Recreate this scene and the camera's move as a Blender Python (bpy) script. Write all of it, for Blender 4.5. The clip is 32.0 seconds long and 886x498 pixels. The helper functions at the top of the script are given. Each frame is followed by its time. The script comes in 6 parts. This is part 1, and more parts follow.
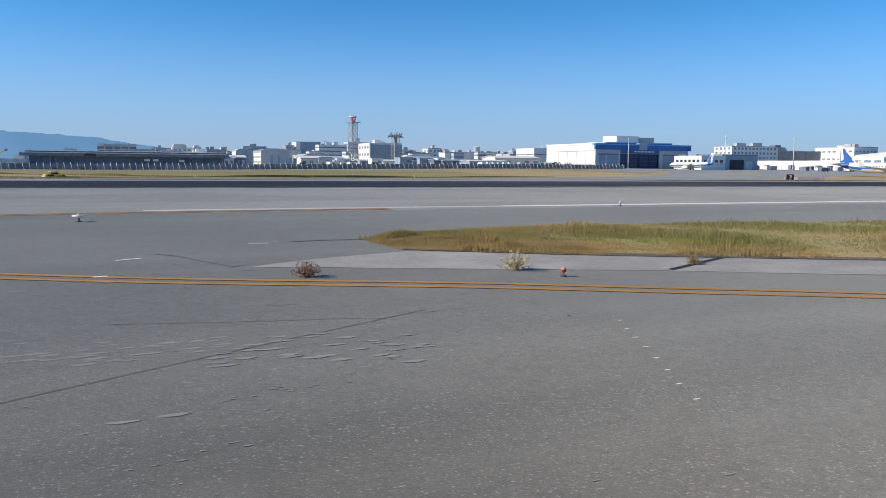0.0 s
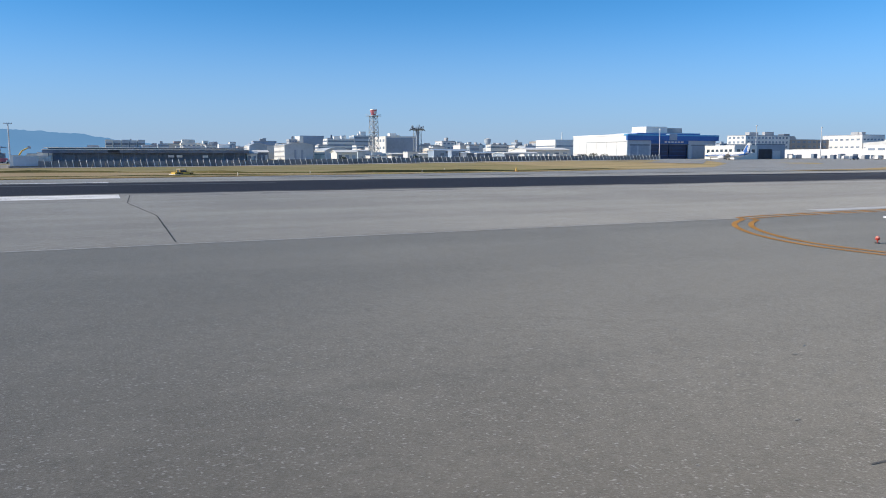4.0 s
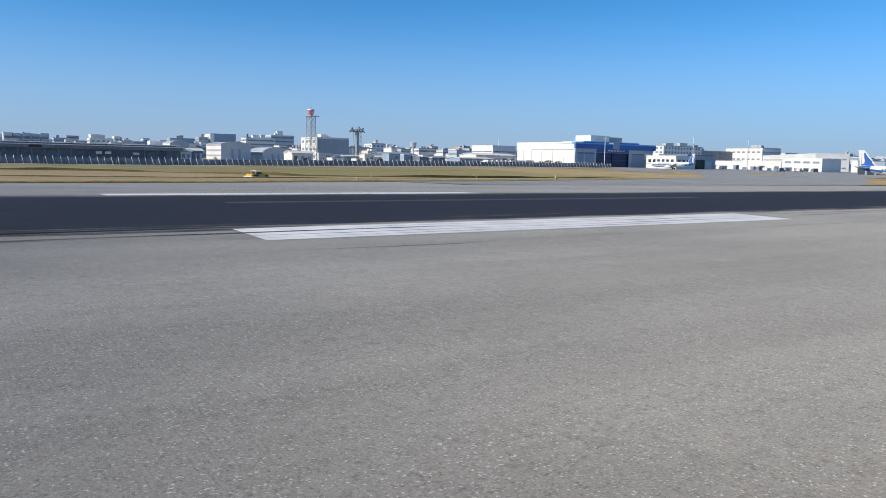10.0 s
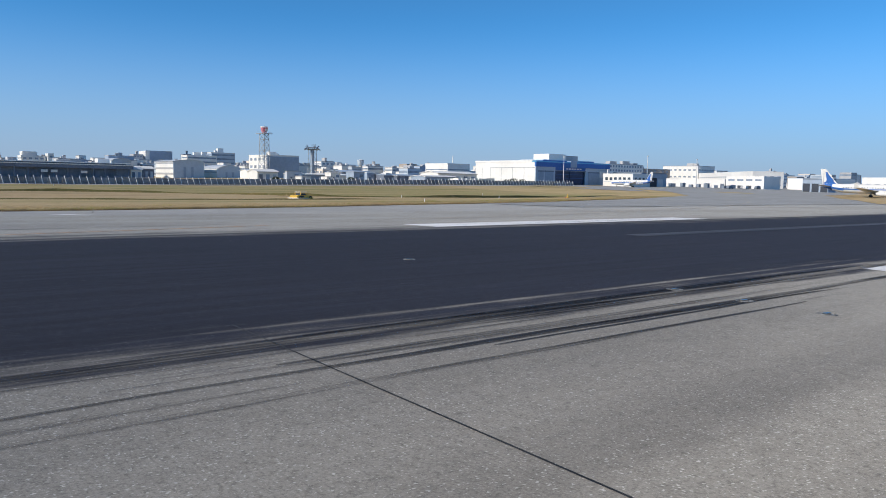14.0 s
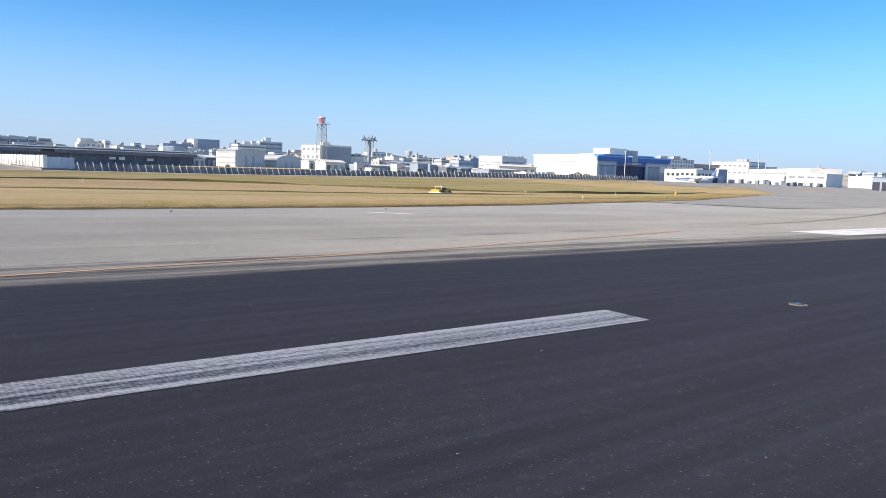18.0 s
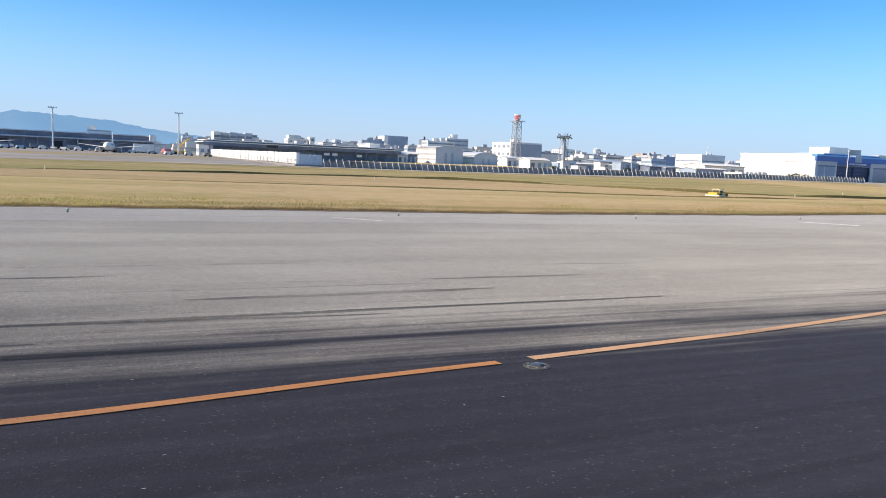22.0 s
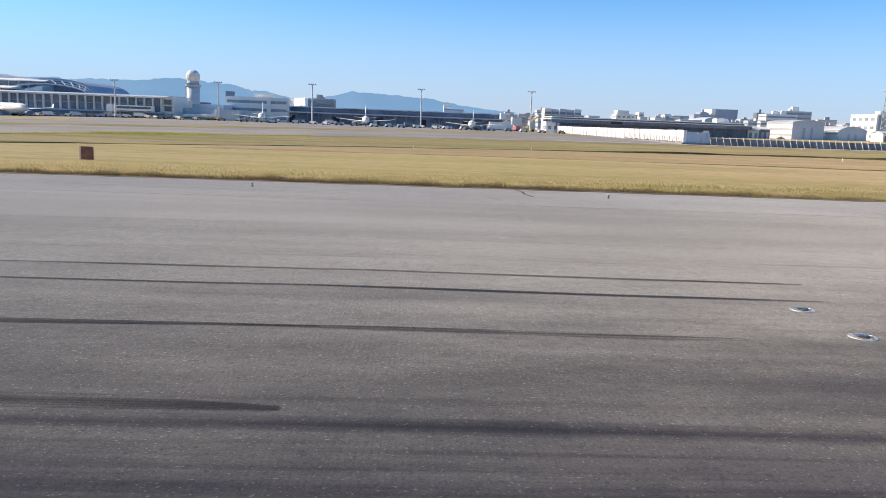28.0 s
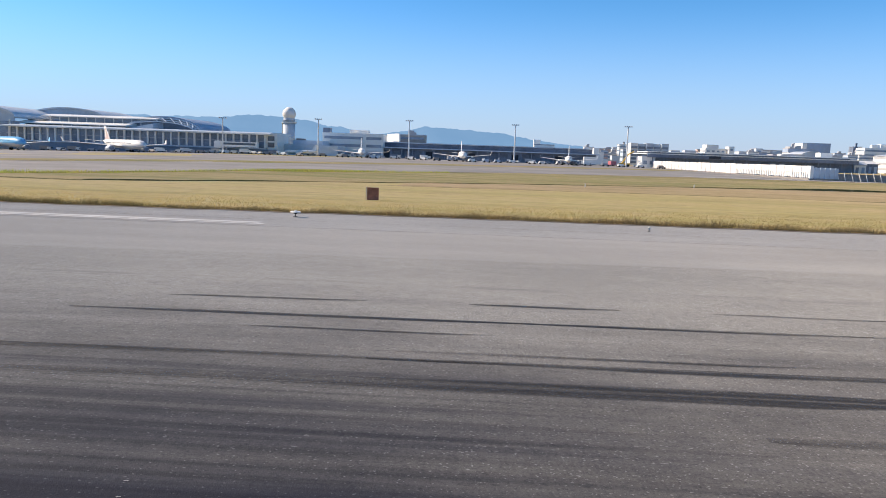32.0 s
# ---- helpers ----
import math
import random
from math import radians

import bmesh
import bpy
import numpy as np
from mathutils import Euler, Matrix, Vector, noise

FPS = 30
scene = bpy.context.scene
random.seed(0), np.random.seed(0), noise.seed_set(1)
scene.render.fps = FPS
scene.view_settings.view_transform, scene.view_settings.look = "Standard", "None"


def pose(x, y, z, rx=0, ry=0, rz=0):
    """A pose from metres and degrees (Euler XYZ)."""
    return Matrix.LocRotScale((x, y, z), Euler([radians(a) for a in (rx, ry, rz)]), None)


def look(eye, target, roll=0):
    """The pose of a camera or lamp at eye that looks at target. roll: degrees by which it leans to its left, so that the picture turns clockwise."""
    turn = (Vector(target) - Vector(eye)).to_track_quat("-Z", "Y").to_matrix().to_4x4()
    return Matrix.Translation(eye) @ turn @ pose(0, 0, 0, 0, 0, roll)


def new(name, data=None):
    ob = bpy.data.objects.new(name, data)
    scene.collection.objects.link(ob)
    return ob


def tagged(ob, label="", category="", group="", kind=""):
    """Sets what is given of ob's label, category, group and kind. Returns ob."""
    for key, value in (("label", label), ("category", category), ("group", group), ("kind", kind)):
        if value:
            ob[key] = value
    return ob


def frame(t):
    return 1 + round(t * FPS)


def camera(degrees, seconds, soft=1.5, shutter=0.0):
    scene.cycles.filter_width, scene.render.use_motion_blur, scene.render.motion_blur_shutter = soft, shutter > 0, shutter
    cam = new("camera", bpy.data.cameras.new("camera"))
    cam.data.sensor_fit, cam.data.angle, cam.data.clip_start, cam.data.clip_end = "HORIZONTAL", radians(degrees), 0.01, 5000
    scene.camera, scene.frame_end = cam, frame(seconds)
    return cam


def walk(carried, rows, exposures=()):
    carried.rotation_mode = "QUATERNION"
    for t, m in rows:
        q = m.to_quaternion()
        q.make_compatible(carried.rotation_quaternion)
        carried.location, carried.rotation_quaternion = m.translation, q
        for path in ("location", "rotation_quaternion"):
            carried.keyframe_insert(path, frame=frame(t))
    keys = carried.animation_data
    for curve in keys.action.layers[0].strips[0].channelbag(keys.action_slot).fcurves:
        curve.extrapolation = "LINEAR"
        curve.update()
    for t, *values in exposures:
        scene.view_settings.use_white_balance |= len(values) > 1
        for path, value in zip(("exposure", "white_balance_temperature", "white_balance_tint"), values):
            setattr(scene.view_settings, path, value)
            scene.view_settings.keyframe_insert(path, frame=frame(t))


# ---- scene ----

# ---- camera and its way ----
# seconds, eye x, y, z, heading to the left of +y, pitch, roll
PATH = [
    (0, 49.464, -27.176, 1.464, -22.794, -6.357, 0.585),
    (0.5, 46.356, -26.173, 1.481, -22.779, -6.426, 0.155),
    (1, 43.206, -25.013, 1.500, -22.766, -6.434, -0.136),
    (1.5, 40.029, -23.698, 1.525, -22.769, -6.522, -0.228),
    (2, 36.863, -22.247, 1.535, -22.906, -6.636, -0.070),
    (2.5, 33.742, -20.699, 1.531, -23.077, -6.815, -0.113),
    (4.5, 22.006, -14.185, 1.652, -24.888, -6.811, 0.041),
    (5, 19.277, -12.546, 1.677, -25.562, -6.258, 0.026),
    (5.5, 16.624, -10.910, 1.701, -26.264, -5.723, -0.221),
    (6, 14.036, -9.283, 1.719, -26.933, -5.629, -0.027),
    (6.5, 11.501, -7.664, 1.736, -27.585, -5.620, 0.038),
    (7, 9.006, -6.054, 1.749, -28.423, -5.660, 0.369),
    (7.5, 6.591, -4.472, 1.779, -29.203, -5.719, -0.056),
    (8, 4.313, -2.951, 1.817, -29.948, -5.896, 0.481),
    (8.5, 2.137, -1.469, 1.839, -30.870, -5.928, 0.535),
    (9, 0.000, -0.000, 1.866, -31.647, -6.015, 0.557),
    (9.5, -2.142, 1.477, 1.881, -32.386, -6.281, 0.823),
    (10, -4.279, 2.972, 1.908, -33.125, -6.650, 1.246),
    (10.5, -6.380, 4.490, 1.930, -34.012, -6.568, 1.330),
    (11, -8.426, 6.035, 1.959, -34.900, -6.391, 1.629),
    (11.5, -10.431, 7.613, 1.969, -35.732, -6.230, 1.648),
    (12, -12.409, 9.206, 1.994, -36.417, -5.963, 2.342),
    (12.5, -14.357, 10.786, 2.012, -37.326, -4.790, 1.607),
    (13, -16.270, 12.344, 2.042, -38.087, -5.140, 1.565),
    (13.5, -18.151, 13.891, 2.053, -38.713, -5.542, 1.321),
    (14, -20.006, 15.427, 2.084, -38.825, -5.244, 1.181),
    (14.5, -21.842, 16.935, 2.110, -38.644, -5.212, 1.227),
    (16.5, -29.046, 22.623, 2.190, -38.482, -5.837, 1.581),
    (17, -30.835, 23.948, 2.205, -38.169, -5.892, 1.769),
    (17.5, -32.651, 25.231, 2.221, -37.627, -5.925, 2.031),
    (18, -34.514, 26.461, 2.249, -36.922, -5.958, 2.025),
    (18.5, -36.427, 27.619, 2.282, -35.960, -5.994, 2.335),
    (19, -38.362, 28.674, 2.279, -34.864, -6.200, 2.700),
    (19.5, -40.305, 29.644, 2.285, -33.500, -6.237, 2.686),
    (20, -42.244, 30.549, 2.294, -31.829, -6.514, 2.832),
    (20.5, -44.189, 31.397, 2.326, -30.166, -6.679, 2.813),
    (21, -46.159, 32.175, 2.328, -28.292, -6.630, 2.596),
    (21.5, -48.169, 32.891, 2.336, -26.263, -6.736, 2.692),
    (22, -50.203, 33.563, 2.336, -24.474, -6.748, 2.597),
    (22.5, -52.199, 34.200, 2.328, -22.593, -6.794, 2.674),
    (23, -54.142, 34.822, 2.359, -20.873, -6.071, 2.656),
    (23.5, -56.057, 35.420, 2.378, -18.976, -5.747, 2.521),
    (24, -57.994, 35.973, 2.362, -16.918, -6.070, 2.689),
    (24.5, -59.995, 36.458, 2.356, -14.917, -6.315, 2.667),
    (26.5, -68.679, 37.546, 2.353, -7.166, -6.608, 2.375),
    (27, -70.802, 37.653, 2.333, -5.577, -6.833, 2.810),
    (27.5, -72.879, 37.720, 2.337, -4.137, -7.231, 1.936),
    (28, -74.900, 37.757, 2.335, -2.450, -9.575, 2.154),
    (28.5, -76.800, 37.731, 2.349, -1.073, -10.688, 1.910),
    (29, -78.592, 37.647, 2.351, 0.326, -11.036, 1.786),
    (29.5, -80.319, 37.534, 2.350, 1.582, -10.503, 1.462),
    (30, -82.025, 37.426, 2.354, 2.290, -9.581, 1.552),
    (30.5, -83.719, 37.357, 2.349, 2.709, -8.726, 1.894),
    (31, -85.406, 37.354, 2.332, 2.837, -7.699, 1.909),
    (31.5, -87.070, 37.441, 2.326, 2.811, -7.337, 2.318),
    (32, -88.677, 37.630, 2.317, 2.745, -7.203, 2.026),
]
cam = camera(61.07, 32.0, soft=0.9, shutter=0.06)
walk(cam, [(t, pose(x, y, z, 90 + p, 0, h) @ pose(0, 0, 0, 0, 0, r)) for t, x, y, z, h, p, r in PATH],
     exposures=[(0, 0.0, 6500, 10), (8, 0.0, 6500, 10), (11, -0.1, 6450, 10), (14.3, -0.12, 6450, 10), (16.6, 0.41, 6900, 13), (22, 0.48, 7250, 14), (27, 0.45, 7350, 15), (32, 0.41, 7380, 16)])

# ---- sky and sun ----
SUN_FROM = Vector((-0.85, 0.17, 0.53)).normalized()
world = bpy.data.worlds.new("world")
scene.world = world
world.use_nodes = True
wn = world.node_tree
sky = wn.nodes.new("ShaderNodeTexSky")
sky.sky_type = 'NISHITA'
sky.sun_disc = False
sky.sun_elevation = math.asin(SUN_FROM.z)
sky.sun_rotation = math.atan2(SUN_FROM.x, SUN_FROM.y)
sky.air_density, sky.dust_density, sky.ozone_density = 0.75, 0.0, 6.0
sky.altitude = 2500
bg = wn.nodes["Background"]
bg.inputs[1].default_value = 0.145
tint = wn.nodes.new("ShaderNodeMix")
tint.data_type, tint.blend_type = 'RGBA', 'MULTIPLY'
tint.inputs[0].default_value = 1.0
tint.inputs[7].default_value = (0.55, 1.13, 1.19, 1.0)
wn.links.new(sky.outputs[0], tint.inputs[6])
# pale haze low over the horizon
way = wn.nodes.new("ShaderNodeTexCoord")
split = wn.nodes.new("ShaderNodeSeparateXYZ")
wn.links.new(way.outputs["Generated"], split.inputs[0])
low = wn.nodes.new("ShaderNodeMapRange")
low.interpolation_type = 'SMOOTHSTEP'
low.inputs[1].default_value, low.inputs[2].default_value = -0.02, 0.21
wn.links.new(split.outputs[2], low.inputs[0])
haze = wn.nodes.new("ShaderNodeMix")
haze.data_type = 'RGBA'
haze.inputs[6].default_value = (2.45, 3.2, 4.4, 1.0)
wn.links.new(low.outputs[0], haze.inputs[0])
wn.links.new(tint.outputs[2], haze.inputs[7])
wn.links.new(haze.outputs[2], bg.inputs[0])
sun = new("sun", bpy.data.lights.new("sun", 'SUN'))
sun.data.energy, sun.data.angle, sun.data.color = 4.8, radians(0.5), (1.0, 0.90, 0.75)
sun.matrix_world = look((0, 0, 50), Vector((0, 0, 50)) - SUN_FROM)

# ---- helpers for meshes and materials ----
YC = 34.4  # runway centreline


def step01(a, b, v):
    t = min(1.0, max(0.0, (v - a) / (b - a)))
    return t * t * (3 - 2 * t)


def ground_z(x, y):
    """Height of the ground: a crowned runway, falling grass, a slightly higher apron beyond."""
    z = float(np.interp(y, [-40, 35.5, 71.5, 125, 180, 350], [-1.1, 0, -.63, -1.35, -1.4, -.9]))
    z -= .019 * min(130.0, max(0.0, -204 - x)) * min(1.0, max(0.0, (y - 80) / 100))
    return z + 1.9 * step01(185, 300, y) * step01(20, 200, x) + 1.2 * step01(90, 180, y) * step01(150, 260, x) * (1 - step01(185, 300, y))


def part(name, bm, material, parent=None, label="", smooth=False):
    me = bpy.data.meshes.new(name)
    bm.to_mesh(me)
    bm.free()
    for m in material if isinstance(material, (list, tuple)) else [material]:
        me.materials.append(m)
    if smooth:
        me.polygons.foreach_set("use_smooth", [True] * len(me.polygons))
    ob = new(name, me)
    if parent is not None:
        ob.parent = parent
    if label:
        ob["label"] = label
    return ob


def mesh_from(name, verts, faces, material, parent=None, label=""):
    me = bpy.data.meshes.new(name)
    me.from_pydata([tuple(v) for v in verts], [], [tuple(f) for f in faces])
    me.materials.append(material)
    ob = new(name, me)
    if parent is not None:
        ob.parent = parent
    if label:
        ob["label"] = label
    return ob


def thing(name, x, y, z, yaw=0.0, label="", category="", group="", kind=""):
    ob = new(name)
    ob.matrix_basis = pose(x, y, z, 0, 0, yaw)
    return tagged(ob, label, category, group, kind)


def box(bm, x0, x1, y0, y1, z0, z1, mat=0, bevel=0.0):
    v = [bm.verts.new(p) for p in ((x0, y0, z0), (x1, y0, z0), (x1, y1, z0), (x0, y1, z0), (x0, y0, z1), (x1, y0, z1), (x1, y1, z1), (x0, y1, z1))]
    fs = [bm.faces.new([v[i] for i in f]) for f in ((3, 2, 1, 0), (4, 5, 6, 7), (0, 1, 5, 4), (1, 2, 6, 5), (2, 3, 7, 6), (3, 0, 4, 7))]
    for f in fs:
        f.material_index = mat
    if bevel:
        bmesh.ops.bevel(bm, geom=list({e for f in fs for e in f.edges}), offset=bevel, segments=2, affect='EDGES')
    return bm


def rod(bm, a, b, r0, r1=None, n=8, mat=0):
    """A tapered round bar from a to b."""
    a, b = Vector(a), Vector(b)
    r1 = r0 if r1 is None else r1
    q = (b - a).to_track_quat('Z', 'Y')
    rings = []
    for p, r in ((a, r0), (b, r1)):
        rings.append([bm.verts.new(p + q @ Vector((r * math.cos(2 * math.pi * i / n), r * math.sin(2 * math.pi * i / n), 0))) for i in range(n)])
    for i in range(n):
        bm.faces.new((rings[0][i], rings[0][(i + 1) % n], rings[1][(i + 1) % n], rings[1][i])).material_index = mat
    bm.faces.new(rings[0][::-1]).material_index = mat
    bm.faces.new(rings[1]).material_index = mat
    return bm


def loft(bm, rings, cap=True, mat=0):
    """Skin over rings of equal numbers of points."""
    vs = [[bm.verts.new(p) for p in ring] for ring in rings]
    n = len(vs[0])
    for a, b in zip(vs, vs[1:]):
        for i in range(n):
            bm.faces.new((a[i], a[(i + 1) % n], b[(i + 1) % n], b[i])).material_index = mat
    if cap:
        bm.faces.new(vs[0][::-1]).material_index = mat
        bm.faces.new(vs[-1]).material_index = mat
    return bm


class Nodes:
    """A material with a few short cuts for wiring."""

    def __init__(self, name, rough=0.8, metal=0.0, spec=0.5):
        self.mat = bpy.data.materials.new(name)
        self.mat.use_nodes = True
        self.t = self.mat.node_tree
        self.b = self.t.nodes["Principled BSDF"]
        self.b.inputs["Roughness"].default_value = rough
        self.b.inputs["Metallic"].default_value = metal
        self.b.inputs["Specular IOR Level"].default_value = spec
        self.pos = self.t.nodes.new("ShaderNodeNewGeometry").outputs["Position"]

    def put(self, value, socket):
        if isinstance(value, bpy.types.NodeSocket):
            self.t.links.new(value, socket)
        else:
            socket.default_value = value

    def math(self, op, a, b=0.0, c=0.0, clamp=False):
        n = self.t.nodes.new("ShaderNodeMath")
        n.operation, n.use_clamp = op, clamp
        for v, s in zip((a, b, c), n.inputs):
            self.put(v, s)
        return n.outputs[0]

    def scaled(self, sx, sy, sz, src=None):
        n = self.t.nodes.new("ShaderNodeVectorMath")
        n.operation = 'MULTIPLY'
        self.put(src or self.pos, n.inputs[0])
        n.inputs[1].default_value = (sx, sy, sz)
        return n.outputs[0]

    def noise(self, scale, detail=3.0, vec=None, rough=0.55):
        n = self.t.nodes.new("ShaderNodeTexNoise")
        self.put(vec or self.pos, n.inputs["Vector"])
        n.inputs["Scale"].default_value, n.inputs["Detail"].default_value, n.inputs["Roughness"].default_value = scale, detail, rough
        return n.outputs["Fac"]

    def ramp(self, v, a, b, lo=0.0, hi=1.0):
        n = self.t.nodes.new("ShaderNodeMapRange")
        n.interpolation_type = 'SMOOTHSTEP'
        self.put(v, n.inputs[0])
        for i, x in enumerate((a, b, lo, hi)):
            n.inputs[1 + i].default_value = x
        return n.outputs[0]

    def mix(self, f, a, b):
        n = self.t.nodes.new("ShaderNodeMix")
        n.data_type = 'RGBA'
        self.put(f, n.inputs[0])
        for v, s in ((a, n.inputs[6]), (b, n.inputs[7])):
            self.put((*v, 1.0) if isinstance(v, tuple) and len(v) == 3 else v, s)
        return n.outputs[2]

    def xyz(self):
        n = self.t.nodes.new("ShaderNodeSeparateXYZ")
        self.t.links.new(self.pos, n.inputs[0])
        return n.outputs

    def random(self, island=False):
        if island:
            return self.t.nodes.new("ShaderNodeNewGeometry").outputs["Random Per Island"]
        return self.t.nodes.new("ShaderNodeObjectInfo").outputs["Random"]

    def bump(self, height, dist, strength=0.5):
        n = self.t.nodes.new("ShaderNodeBump")
        n.inputs["Strength"].default_value, n.inputs["Distance"].default_value = strength, dist
        self.put(height, n.inputs["Height"])
        self.t.links.new(n.outputs[0], self.b.inputs["Normal"])

    def colour(self, v):
        self.put((*v, 1.0) if isinstance(v, tuple) else v, self.b.inputs["Base Color"])
        return self.mat


def paint(name, c, rough=0.6, spread=0.12, scale=0.35, metal=0.0, spec=0.4):
    """A plain coat with weather: slow blotches, streaks and fine grain."""
    n = Nodes(name, rough, metal, spec)
    slow = n.noise(scale, 4.0)
    fine = n.noise(scale * 14, 2.0)
    f = n.math('ADD', n.math('MULTIPLY', slow, 0.7), n.math('MULTIPLY', fine, 0.3))
    lo = tuple(v * (1 - spread * 1.6) for v in c)
    hi = tuple(min(1.0, v * (1 + spread)) for v in c)
    return n.colour(n.mix(n.ramp(f, 0.3, 0.7), lo, hi))


def asphalt(name, lo, hi, runway=False, grain=0.55, grazing_sheen=0.16):
    n = Nodes(name, 0.95, 0.0, 0.08)
    n.b.inputs["Diffuse Roughness"].default_value = 0.38
    # tinted sheen added to brighten the paving at low viewing angles
    n.b.inputs["Sheen Weight"].default_value, n.b.inputs["Sheen Roughness"].default_value = grazing_sheen, 0.4
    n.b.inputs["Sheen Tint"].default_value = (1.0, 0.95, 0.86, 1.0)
    x, y, z = n.xyz()
    big = n.noise(0.09, 5.0)
    lane = n.noise(1.0, 4.0, n.scaled(0.03, 0.45, 1))
    grit = n.noise(38.0, 2.0, rough=0.7)
    stone = n.noise(110.0, 1.0)
    f = n.math('ADD', n.math('MULTIPLY', big, 0.55), n.math('MULTIPLY', lane, 0.45))
    c = n.mix(n.ramp(f, 0.38, 0.62), lo, hi)
    spot = n.noise(0.8, 3.0)
    c = n.mix(n.math('MULTIPLY', n.ramp(spot, 0.55, 0.75), 0.18), c, tuple(v * 1.5 for v in hi))
    coarse = n.noise(5.0, 4.0, rough=0.75)
    c = n.mix(n.ramp(coarse, 0.36, 0.54, 0.16, 0.0), c, (0.03, 0.03, 0.032))
    c = n.mix(n.ramp(grit, 0.34, 0.50, 0.42 * grain, 0.0), c, (0.03, 0.03, 0.03))
    c = n.mix(n.ramp(grit, 0.56, 0.70, 0.0, 0.34 * grain), c, (0.55, 0.52, 0.48))
    c = n.mix(n.ramp(stone, 0.60, 0.74, 0.0, 0.5 * grain), c, (0.60, 0.57, 0.53))
    speck = n.noise(13.0, 3.0, rough=0.75)
    c = n.mix(n.ramp(speck, 0.30, 0.46, 0.5 * grain, 0.0), c, (0.04, 0.04, 0.04))
    c = n.mix(n.ramp(speck, 0.57, 0.72, 0.0, 0.28 * grain), c, (0.55, 0.53, 0.49))
    chip = n.noise(31.0, 1.0)
    c = n.mix(n.ramp(chip, 0.645, 0.71, 0.0, 0.85 * grain), c, (0.70, 0.68, 0.64))
    if runway:
        # the outer lane towards the terminal, left with its older and paler surface
        older = n.math('MULTIPLY', n.ramp(n.math('MULTIPLY_ADD', x, -0.06, y), 62.0, 62.25), n.ramp(x, -82.0, -70.0, 0.4, 0.0))
        c = n.mix(older, c, (0.44, 0.405, 0.37))
        # rubber from tyres: a dense band about the centreline, torn into streaks at its sides
        streak = n.noise(1.0, 4.0, n.scaled(0.022, 1.1, 1), 0.55)
        fine = n.noise(1.0, 3.0, n.scaled(0.09, 4.0, 1), 0.6)
        torn = n.noise(0.9, 4.0, n.scaled(0.35, 1.0, 1), 0.6)
        along = n.noise(1.0, 2.0, n.scaled(0.012, 0.05, 1))
        wob = n.math('MULTIPLY', n.math('SUBTRACT', streak, 0.5), 8.0)
        wob = n.math('ADD', wob, n.math('MULTIPLY', n.math('SUBTRACT', fine, 0.5), 4.0))
        wob = n.math('ADD', wob, n.math('MULTIPLY', n.math('SUBTRACT', torn, 0.5), 3.0))
        drift = n.math('ADD', n.ramp(x, -91.5, -86.0, -1.3, 0.2), n.ramp(x, -86.0, -76.0, 0.0, -0.4))
        d = n.math('ADD', n.math('ADD', y, wob), drift)
        near = n.ramp(d, 23.2, 25.6)
        reach = n.ramp(x, -64.0, -40.0, 7.6, 5.0)
        far = n.ramp(n.math('DIVIDE', n.math('SUBTRACT', d, 40.8), reach), 0.0, 1.0, 1.0, 0.0)
        band = n.math('MULTIPLY', near, far)
        # single skids well outside the band
        zone = n.math('MULTIPLY', n.ramp(y, 15.0, 24.0), n.ramp(y, 50.0, 62.0, 1.0, 0.0))
        skid = n.math('MULTIPLY', n.ramp(n.math('ADD', n.math('MULTIPLY', streak, 0.6), n.math('MULTIPLY', fine, 0.4)), 0.55, 0.66), zone)
        skid = n.math('MULTIPLY', skid, n.ramp(x, -75.0, -50.0, 0.45, 1.0))
        rub = n.math('MAXIMUM', n.math('MULTIPLY', band, 0.97), n.math('MULTIPLY', n.math('MULTIPLY', skid, n.ramp(torn, 0.35, 0.6)), 0.6))
        rub = n.math('MULTIPLY', rub, n.ramp(along, 0.2, 0.45, 0.82, 1.0))
        rubber = n.mix(n.ramp(fine, 0.35, 0.7), (0.0125, 0.0137, 0.024), (0.021, 0.023, 0.038))
        # a wider thin film of rubber towards the threshold
        fy = n.math('ADD', y, n.math('ADD', n.math('MULTIPLY', n.math('SUBTRACT', torn, 0.5), 9.0), n.math('MULTIPLY', n.math('SUBTRACT', streak, 0.5), 6.0)))
        film = n.math('MULTIPLY', n.math('MULTIPLY', n.ramp(x, -58.0, -42.0, 1.0, 0.0), n.ramp(fy, 20.0, 26.0)), n.ramp(n.math('ADD', fy, drift), 41.5, 53.0, 0.86, 0.0))
        film = n.math('MULTIPLY', film, n.ramp(x, -78.0, -66.0, 0.8, 1.0))
        rub = n.math('MAXIMUM', rub, film)
        edge = n.math('ADD', y, n.math('MULTIPLY', n.math('SUBTRACT', torn, 0.5), 1.4))
        side = n.math('MULTIPLY', n.math('MULTIPLY', n.ramp(x, -14.0, 8.0, 0.36, 0.0), n.ramp(x, -19.0, -12.0, 0.4, 1.0)), n.math('ADD', n.ramp(edge, 18.7, 19.6, 0.0, 0.7), n.ramp(fy, 14.0, 24.0, 0.0, 0.3)))
        rub = n.math('MAXIMUM', rub, n.math('MULTIPLY', side, n.ramp(fy, 40.0, 44.0, 1.0, 0.0)))
        # grooves cut across the runway
        cut = n.math('SINE', n.math('MULTIPLY', n.math('ADD', x, n.math('MULTIPLY', grit, 0.02)), 105.0))
        c = n.mix(n.math('MULTIPLY', n.ramp(cut, 0.2, 0.9), n.ramp(spot, 0.40, 0.62, 0.02, 0.11)), c, (0.05, 0.05, 0.05))
